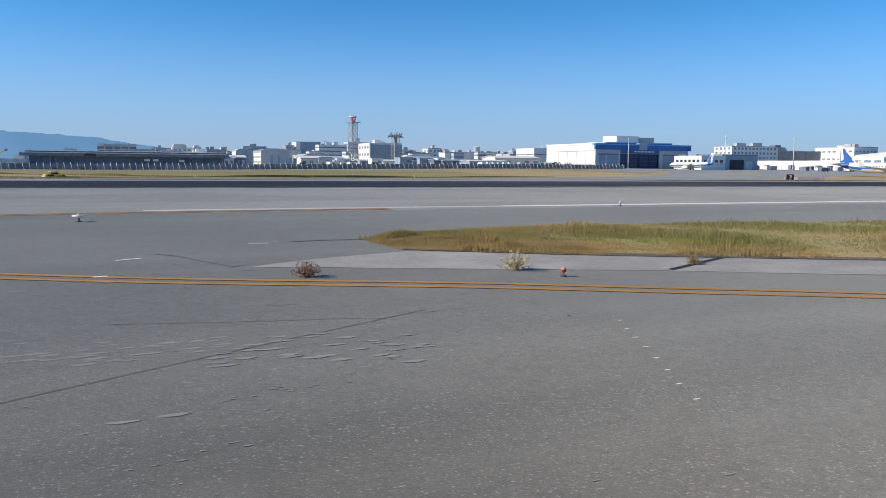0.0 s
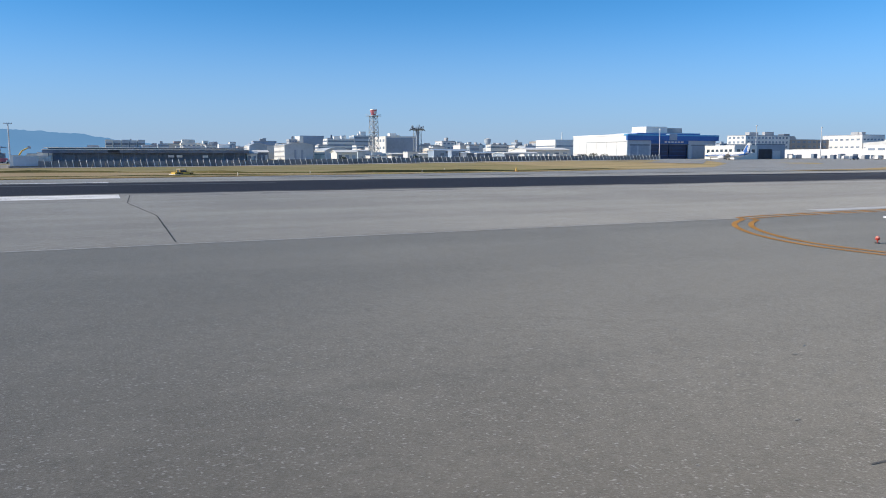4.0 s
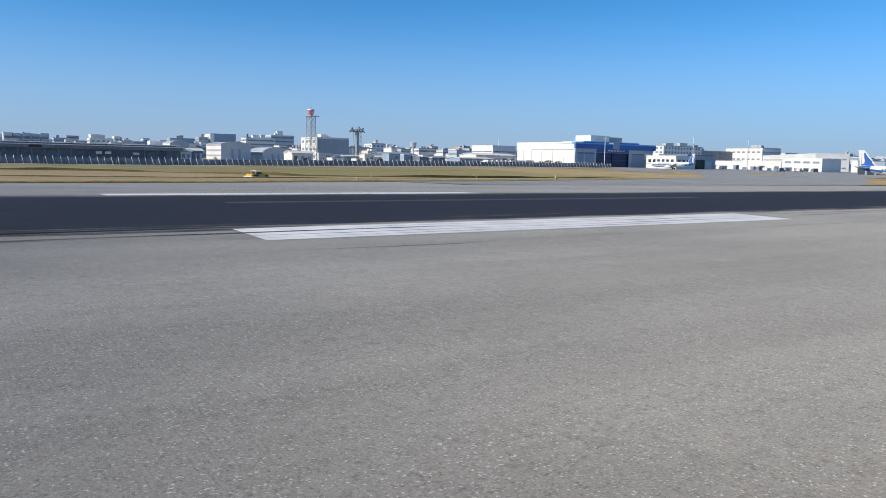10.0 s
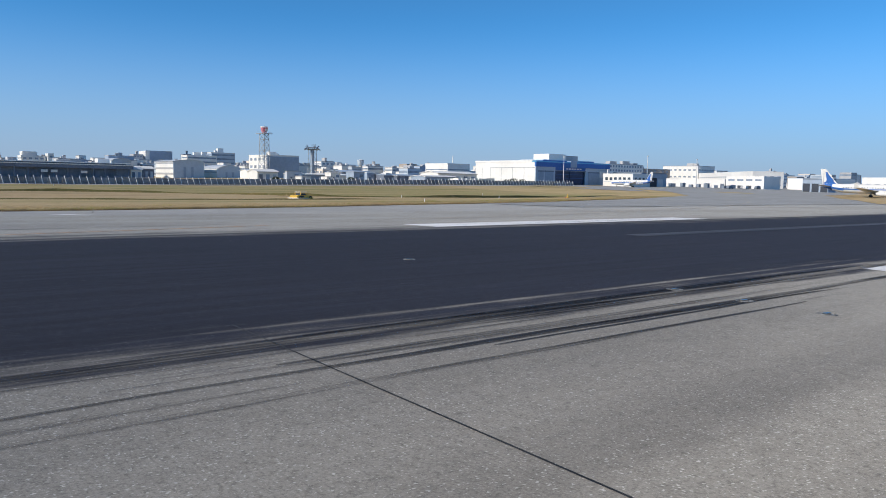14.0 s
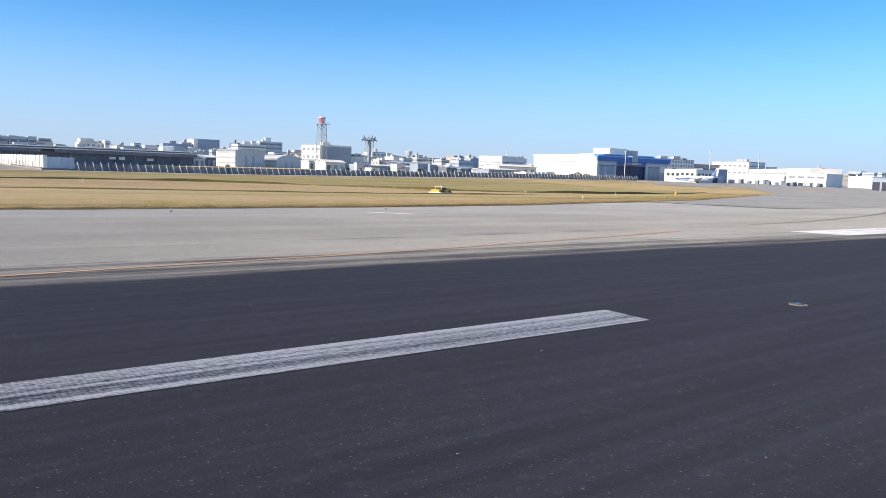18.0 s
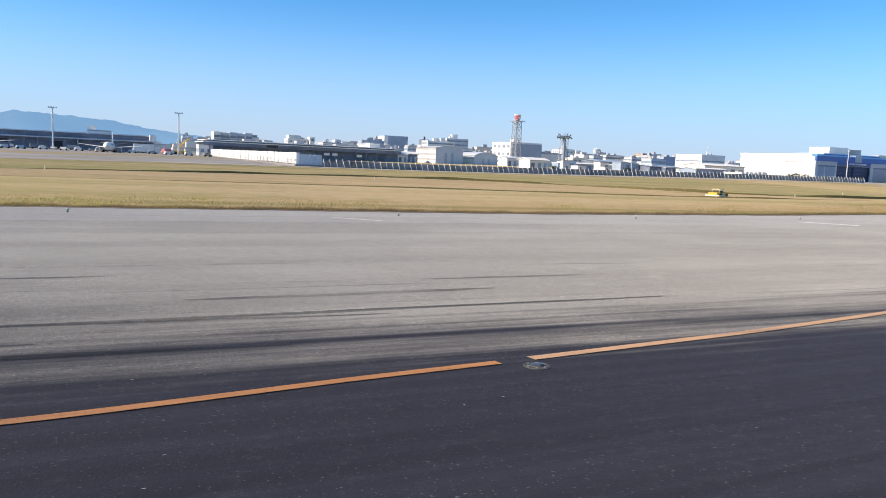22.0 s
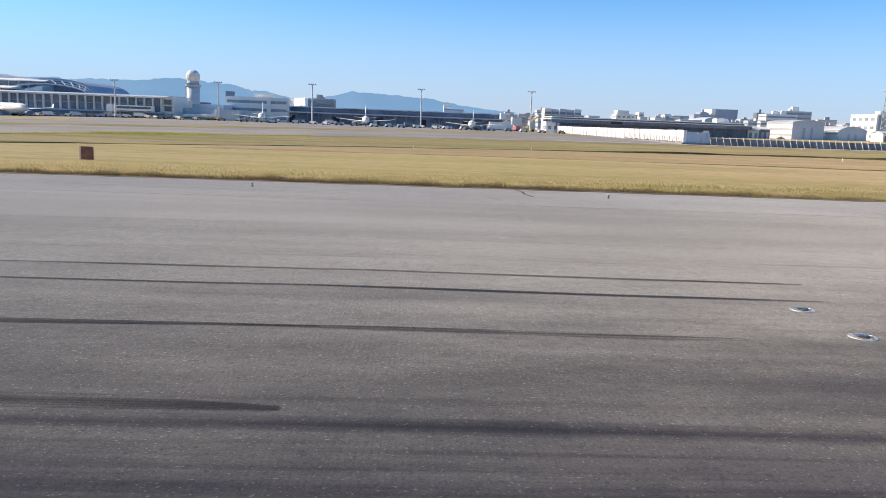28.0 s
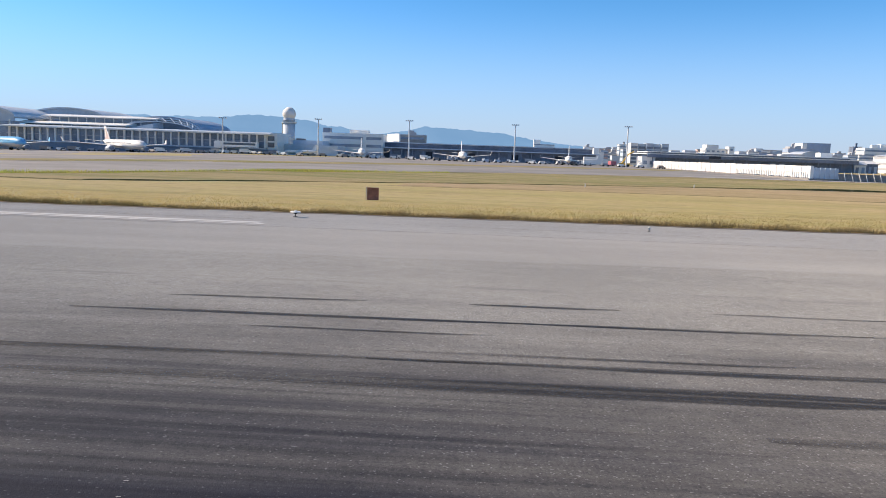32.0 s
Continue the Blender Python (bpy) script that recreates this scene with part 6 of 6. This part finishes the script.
hh = g.uniform(.04, .15, n) * patchy * (1 + 1.7 * tuft)
ww = g.uniform(.015, .04, n)
P3 = on_ground(x, y) + [0, 0, .04]
blades("island_green_grass", P3[green], hh[green], ww[green], M_GREEN, "fresh green grass on the island", 8)
blades("island_dry_grass", P3[~green], hh[~green] * .8, ww[~green], M_TAN, "dry brownish grass on the island", 9)
band("edge_soil", [(q, float(np.interp(q, EX, EY)) + .15 * math.sin(q * 1.3)) for q in steps(-180, 165, 1.5)], .7, M_SOIL, .012, "dark bare soil rim along the pavement", "soil")


def dry_bush(x, y, size, seed, label, stalk=M_WEED, leaf=M_BLADES):
    r = random.Random(seed)
    t = thing("dry_weed", x, y, ground_z(x, y) - .01, 0, label, "weed")
    bm = bmesh.new()
    for _ in range(90):
        a, e = r.uniform(0, 6.28), r.uniform(.25, 1.4)
        l = size * r.uniform(.5, 1.1)
        d = Vector((math.cos(a) * math.cos(e), math.sin(a) * math.cos(e), math.sin(e))) * l
        o = Vector((r.uniform(-.12, .12), r.uniform(-.12, .12), 0)) * size
        m = o + d * .55 + Vector((r.uniform(-.1, .1), r.uniform(-.1, .1), .05)) * size
        rod(bm, o, m, .009, .006, 3)
        rod(bm, m, o + d, .006, .002, 3)
    part("stalk", bm, stalk, t)
    bm = bmesh.new()
    for _ in range(260):
        a, e = r.uniform(0, 6.28), r.uniform(.1, 1.3)
        p = Vector((math.cos(a) * math.cos(e), math.sin(a) * math.cos(e), math.sin(e))) * size * r.uniform(.3, 1.0)
        q = Vector((r.uniform(-1, 1), r.uniform(-1, 1), r.uniform(-.3, 1))).normalized() * .07
        s2 = Vector((r.uniform(-1, 1), r.uniform(-1, 1), 0)).normalized() * .018
        bm.faces.new([bm.verts.new(v) for v in (p - s2, p + s2, p + q)])
    part("foliage", bm, leaf, t)
    return t


dry_bush(52.6, -12.9, .34, 1, "dry brown weed growing from the pavement joint", M_WEED, M_WEED)
dry_bush(56.96, -13.31, .42, 2, "straw-coloured weed spilling over the concrete strip", M_STRAW, M_STRAW)
dry_bush(61.3, -13.75, .2, 3, "small green-brown weed in the concrete joint")

# ---- airfield lights ----
def edge_lamp(x, y, size, cap, label, stem=M_TYRE, broad=False, lens=None):
    t = thing("edge_lamp", x, y, ground_z(x, y), 0, label, "airfield light", "edge lamps")
    part("base_plate", rod(bmesh.new(), (0, 0, 0), (0, 0, .03), .15 * size, .14 * size, 14), M_IRON, t)
    part("stem", rod(bmesh.new(), (0, 0, .03), (0, 0, .2 * size), .035 * size, None, 8), stem, t)
    part("housing", rod(bmesh.new(), (0, 0, .2 * size), (0, 0, .3 * size), .09 * size, .13 * size, 14), cap, t)
    if broad:
        part("cap_disc", rod(bmesh.new(), (0, 0, .3 * size), (0, 0, .36 * size), .34 * size, .30 * size, 20), M_WHITE, t)
    bm = bmesh.new()
    loft(bm, [[(r * size * math.cos(2 * math.pi * i / 14), r * size * math.sin(2 * math.pi * i / 14), z * size) for i in range(14)] for r, z in ((.12, .3), (.12, .36), (.085, .42), (.03, .445))])
    part("lens", bm, lens or M_LENS, t, smooth=True)
    return t


for x, y in ((72.06, 3.9), (96, 4.0)):
    edge_lamp(x, y, .62, M_WHITE, "white elevated runway edge lamp on a black stem")
for x, y in ((47.96, .3),):
    edge_lamp(x, y, .62, M_WHITE, "white runway edge lamp with a broad cap", M_TYRE, True)
for x in (-96.6,):
    edge_lamp(x, 69.45, .7, M_TYRE, "large white runway edge lamp before the grass", M_TYRE, True)
for x in (-126.6, -81.6, -66.6, -51.6, -36.5, -21.5, -6.5):
    edge_lamp(x, 69.3 if x < -20 else 70.5, .42, M_DARK, "small dark edge lamp before the grass")
for x, y in ((42.66, -3.1), (46.22, -9.2), (57.47, -14.37)):
    edge_lamp(x, y, .44, M_RED, "small red elevated taxiway edge lamp", M_RED, False, M_RED_LENS)


def inset_light(x, y, r, ring, label):
    t = thing("inset_light", x, y, ground_z(x, y) + .003, 0, label, "airfield light", "inset lights")
    bm = bmesh.new()
    out = [[(q * math.cos(2 * math.pi * i / 28), q * math.sin(2 * math.pi * i / 28), z) for i in range(28)] for q, z in ((r * 1.12, 0), (r * 1.1, .008), (r * .98, .010), (r * .96, .004))]
    loft(bm, out, cap=False)
    part("ring", bm, ring, t)
    part("cover", rod(bmesh.new(), (0, 0, -.01), (0, 0, .006), r * .96, r * .93, 24), M_IRON if -50 < x < -5 and y > 30 else ring, t)
    part("lamp_body", rod(bmesh.new(), (0, 0, .006), (0, 0, .022), r * .55, r * .45, 18), M_IRON, t)
    for s in (-1, 1):
        part("lens", box(bmesh.new(), s * r * .3 - .03, s * r * .3 + .03, -.035, .035, .018, .03), M_GLASS, t)
    for k in range(6):
        a = k * math.pi / 3
        part("bolt", rod(bmesh.new(), (r * .78 * math.cos(a), r * .78 * math.sin(a), .004), (r * .78 * math.cos(a), r * .78 * math.sin(a), .014), .018, None, 6), M_WORN_METAL, t)
    return t


inset_light(12.22, 2.04, .23, M_PALE_METAL, "worn steel inset taxiway light")
for y in (24.75, 23.15, 21.55):
    inset_light(-6.1, y, .16, M_WORN_METAL, "inset touchdown light in the asphalt")
for y in (45.37, 46.91, 48.44):
    inset_light(-69.05, y, .16, M_PALE_METAL, "inset touchdown light in the asphalt")
for x, y in ((-8.15, 31.6), (-20.75, 33.6)):
    inset_light(x, y, .15, M_WORN_METAL, "inset centreline light in rubbered asphalt")
inset_light(-39.73, 35.58, .2, M_WORN_METAL, "inset centreline light with a pale ring")
inset_light(-45.42, 41.17, .15, M_IRON, "inset guide light beside the orange line")

# ---- tyre marks and scuffs ----
def skid(x0, y0, x1, y1, w, dense=False, label="long dark tyre skid on the runway"):
    m = max(4, int(abs(x1 - x0) / 1.5))
    line = [(x0 + (x1 - x0) * i / m, y0 + (y1 - y0) * i / m + .02 * math.sin(i * 1.7)) for i in range(m + 1)]
    verts, faces = [], []
    for i, (px, py) in enumerate(line):
        f = min(1.0, 4.0 * min(i, m - i) / m)
        for sgn in (-1, 1):
            q = py + sgn * w / 2 * (.25 + .75 * f)
            verts.append((px, q, ground_z(px, q) + .0095))
    for i in range(m):
        faces.append((2 * i, 2 * i + 2, 2 * i + 3, 2 * i + 1))
    return tagged(mesh_from("tyre_mark", verts, faces, M_SKID_DENSE if dense else M_SKID), label, "tyre mark", kind="structure")


for a in ((-84.6, 50.53, -81.6, 50.57, .14, True), (-82, 50.57, -74.7, 50.73, .13, True), (-76, 50.68, -68, 50.46, .15, True), (-95, 48.8, -87.7, 49.02, .15, True), (-88, 49.0, -82.6, 49.15, .14, True),
          (-83, 49.14, -75, 49.28, .1, True), (-76.5, 49.25, -68.4, 49.03, .16, True), (-88.8, 50.44, -86.2, 50.52, .13, True), (-94, 50.15, -90.6, 50.37, .13, True), (-92, 48.0, -88.4, 48.08, .1), (-104, 46.2, -88, 46.55, .2),
          (-90, 46.5, -76, 46.74, .2, True), (-77, 46.74, -70, 46.6, .2), (-90, 46.9, -84, 47.07, .12), (-95, 45.3, -82, 45.7, .5), (-86, 44.3, -76, 43.95, .5), (-81.5, 45.1, -79, 45.18, .14),
          (-64, 45.45, -53.0, 45.36, .2, True), (-62, 44.85, -55.5, 44.92, .16, True), (-61, 44.6, -52.5, 43.85, .16, True), (-54, 45.2, -46, 44.7, .16), (-57, 43.5, -48, 43.0, .22, True), (-66, 46.25, -55.1, 46.3, .14, True), (-63, 43.9, -51, 43.8, .26), (-60, 45.8, -54, 45.9, .1),
          (1, 22.55, 27, 22.5, .16), (-3, 23.35, 26, 23.3, .2), (2, 21.95, 24, 21.98, .1), (6, 23.9, 26, 23.85, .1), (4, 44.5, 26, 44.45, .2), (3, 45.3, 25, 45.3, .15), (-18, 23.5, -6, 23.3, .12), (-12, 23.25, -1, 22.9, .12), (-24, 22.8, -16, 22.7, .14), (-22, 24.1, -8, 23.9, .12), (-14, 24.6, 2, 24.2, .12), (-62, 52.6, -58, 52.4, .13), (-49, 46.6, -43, 46.8, .3), (-52, 45.0, -40, 45.2, .2), (-44, 48.2, -39, 48.3, .15),
          (-30, 53, -25, 53.1, .15), (-19, 23.12, 9, 23.3, .2, True), (-13, 22.95, -3, 23.02, .09, True), (-16, 23.55, -1, 23.65, .26), (-22, 22.35, -5, 22.45, .14), (-20, 24.5, 5, 24.55, .8), (-15, 24.8, 4, 24.75, .12, True),
          (-30, 22.9, -18, 23.1, .12), (-54, 49.6, -50, 49.6, .15), (-40, 50.2, -36, 50.1, .15), (2, 19.4, 8, 19.2, .12)):
    skid(*a)


def flecks(name, pts, size, seed, material, label):
    """Small irregular scraps of paint lying on the ground."""
    r = random.Random(seed)
    bm = bmesh.new()
    for px, py in pts:
        a0 = r.uniform(0, 6.28)
        bm.faces.new([bm.verts.new((px + size * r.uniform(.4, 1.2) * math.cos(a0 + k * 1.05) * 2.2, py + .7 * size * r.uniform(.4, 1.2) * math.sin(a0 + k * 1.05), ground_z(px, py) + .0055)) for k in range(6)])
    ob = part(name, bm, material)
    return tagged(ob, label, "paint scraps", kind="stuff")


r0 = random.Random(8)
flecks("paint_scraps", [(54.62 + .21 * k, -21.45 + .47 * k) for k in range(9)] + [(49.5 + .1 * k, -9.4 - .03 * k) for k in range(9)] + [(52.5 + .1 * k, -7.0) for k in range(7)] + [(64 + .05 * k, -13.96) for k in range(5)],
       .026, 2, M_WHITE_LINE, "scraps of old white paint on asphalt")
flecks("chalk_marks", [(16.2 + r0.uniform(-.09, .09), -2.55 + .085 * k) for k in range(16)] + [(16.15, -.45), (16.1, 1.6), (20.6, -.8), (22, .2)], .05, 3, M_SIDE_LINE, "pale chalk scribbles on the asphalt")
chips = [(r0.uniform(-110, 75), r0.uniform(-32, 60)) for _ in range(26000)]
flecks("surface_chips", [q for k, q in enumerate(chips) if k % 6 == 0 or not 23.5 < q[1] < 46.5], .011, 4, M_CHIP, "pale stone chips scattered over the asphalt")
spots = [(r0.uniform(36, 56), r0.gauss(-17, 2.2)) for _ in range(90)]
lane = [(r0.uniform(40.5, 53), r0.gauss(0, .42)) for _ in range(170)]
flecks("scuffs", [(a, -16.1 - .225 * (a - 42.15) + b) for a, b in lane] + [(r0.uniform(39, 56), r0.gauss(-11.6, 1.3)) for _ in range(46)] + [(r0.uniform(46, 50), r0.gauss(-20.2, .25)) for _ in range(8)],
       .075, 15, M_SCUFF, "rows of pale worn scuffs on the taxiway")
flecks("scuffs", [(a + r0.gauss(0, .35), b + r0.gauss(0, .12)) for a, b in spots for _ in range(r0.randrange(2, 9))] + [(r0.uniform(30, 68), r0.uniform(-26, -6)) for _ in range(200)], .023, 5, M_SCUFF, "pale worn scuffs on the taxiway")
band("old_marking", [(-40.4, 67.7), (-38.7, 65.6)], .35, M_SIDE_LINE, .008, "short worn white bar on the shoulder")
band("old_marking", [(-9.7, 67.9), (-8.0, 64.9)], .55, M_WHITE_LINE, .008, "short worn white bar on the shoulder")

# ---- things in the grass ----
board = thing("marker_board", -95.8, 87.0, ground_z(-95.8, 87) - .08, 3, "red-brown square marker board standing in dry grass", "sign")
part("panel", box(bmesh.new(), -.38, .38, -.04, .04, .02, .88, 0, .01), M_RUST, board)
part("side_strip", box(bmesh.new(), -.47, -.42, -.05, .05, .0, .93), M_CREAM, board)
for a in (-.25, .25):
    part("post", box(bmesh.new(), a - .03, a + .03, .04, .1, 0, .9), M_STEEL, board)
for x, y in ((-57.5, 150), (-10, 150), (62, 130), (43, 98), (85, 128), (22, 224), (-75, 138), (100, 150)):
    st = thing("marker_post", x, y, ground_z(x, y) - .05, 0, "short white marker post in the grass", "post", "marker posts")
    part("post", rod(bmesh.new(), (0, 0, 0), (0, 0, .5), .06, .055, 8), M_WHITE, st)
    part("cap", rod(bmesh.new(), (0, 0, .5), (0, 0, .56), .065, .03, 8), M_CREAM, st)
cone = thing("orange_marker", 109, 131, ground_z(109, 131) - .03, 0, "small orange marker cone in the grass", "cone")
part("cone", rod(bmesh.new(), (0, 0, .05), (0, 0, .9), .28, .05, 12), M_YELLOW, cone)
part("base", box(bmesh.new(), -.35, .35, -.35, .35, 0, .06), M_RED, cone)

mower = thing("yellow_mower", 37.6, 123.5, ground_z(37.6, 123.5) - .16, 20, "low yellow mowing vehicle with a dark cab and pale canopy", "vehicle")
bm = bmesh.new()
loft(bm, [[(px, -w_, z0), (px, w_, z0), (px, w_ * .92, z1), (px, -w_ * .92, z1)] for px, w_, z0, z1 in ((-1.75, .8, .16, .58), (-1.5, .9, .12, .74), (.7, .9, .12, .70), (1.5, .85, .14, .46), (2.05, .75, .16, .34))])
part("body", bm, M_YELLOW, mower, "low sloping yellow body")
part("mower_deck", box(bmesh.new(), -1.9, -1.0, -1.15, 1.15, .06, .34, 0, .04), M_CREAM, mower, "pale dusty mower deck")
part("side_skirt", box(bmesh.new(), -.9, 1.3, -.98, -.9, .1, .3), M_CREAM, mower)
part("engine_vent", box(bmesh.new(), -1.2, -.3, -.93, -.88, .4, .62), M_SHADOWGAP, mower)
part("cab", box(bmesh.new(), -.75, .55, -.62, .62, .70, .98, 0, .05), M_SHADOWGAP, mower, "dark open cab")
for sx in (-.72, .5):
    for sy in (-.58, .58):
        part("cab_post", box(bmesh.new(), sx - .04, sx + .04, sy - .04, sy + .04, .70, 1.16), M_YELLOW, mower)
part("canopy", box(bmesh.new(), -.85, .65, -.7, .7, 1.16, 1.26, 0, .04), M_CREAM, mower, "pale cream canopy")
part("beacon", rod(bmesh.new(), (-.2, 0, 1.26), (-.2, 0, 1.4), .07, .05, 8), M_YELLOW, mower)
for sx in (-1.2, 1.25):
    for sy in (-1, 1):
        w_ = part("wheel", rod(bmesh.new(), (sx, sy * .86 - .12, .3), (sx, sy * .86 + .12, .3), .3, None, 14), M_TYRE, mower)
        part("rim", rod(bmesh.new(), (sx, sy * .99 - .01, .3), (sx, sy * .99 + .01, .3), .15, None, 10), M_YELLOW, w_)

# distance sign
SX, SY = 160, 74.3
dist = thing("distance_sign", SX, SY, ground_z(SX, SY), -28, "black runway distance sign with a white numeral 2", "sign")
part("panel", box(bmesh.new(), -.62, .62, -.12, .12, .15, 1.15, 0, .03), M_TYRE, dist)
for a in (-.5, .5):
    part("leg", box(bmesh.new(), a - .04, a + .04, -.05, .05, 0, .15), M_STEEL, dist)
cu = bpy.data.curves.new("numeral", 'FONT')
cu.body, cu.size, cu.align_x, cu.extrude = "2", 1.15, 'CENTER', .01
ob = new("numeral_source", cu)
deps = bpy.context.evaluated_depsgraph_get()
me = bpy.data.meshes.new_from_object(ob.evaluated_get(deps))
bpy.data.objects.remove(ob)
me.materials.clear()
me.materials.append(M_WHITE)
num = new("numeral", me)
num.parent = dist
num.matrix_basis = pose(0, -.135, .25, 90, 0, 0)
barrier = thing("works_barrier", SX + 4.6, SY + 1.0, ground_z(SX + 5, SY), -25, "low orange and white striped works barrier", "barrier")
for k in range(6):
    part("board", box(bmesh.new(), -3.6 + 1.2 * k, -2.45 + 1.2 * k, -.1, .1, .12, .62), M_PINK if k != 1 else M_WHITE, barrier)
for a in (-3, 0, 3):
    part("foot", box(bmesh.new(), a - .1, a + .1, -.3, .3, 0, .12), M_STEEL, barrier)

# shrubs by the fence
def shrub(x, y, size, seed):
    r = random.Random(seed)
    t = thing("shrub", x, y, ground_z(x, y), 0, "dark green rounded shrub near the fence", "shrub", "shrubs")
    part("stem", rod(bmesh.new(), (0, 0, 0), (0, 0, size * .5), .15, .08, 6), M_WEED, t)
    bm = bmesh.new()
    for _ in range(700):
        d = Vector((r.gauss(0, 1), r.gauss(0, 1), r.gauss(0, .8))).normalized() * size * r.uniform(.55, 1.0)
        p = Vector((d.x, d.y, size * .75 + d.z * .7))
        q = [Vector((r.uniform(-1, 1), r.uniform(-1, 1), r.uniform(-1, 1))) * .22 for _ in range(3)]
        bm.faces.new([bm.verts.new(p + v) for v in q])
    part("crown", bm, M_LEAF, t)


for k, (x, y, s) in enumerate(((228, 276, 1.8), (236, 280, 2.2), (243, 281, 1.9), (150, 290, 1.6), (256, 282, 1.4), (120, 300, 1.5))):
    shrub(x, y, s, k)
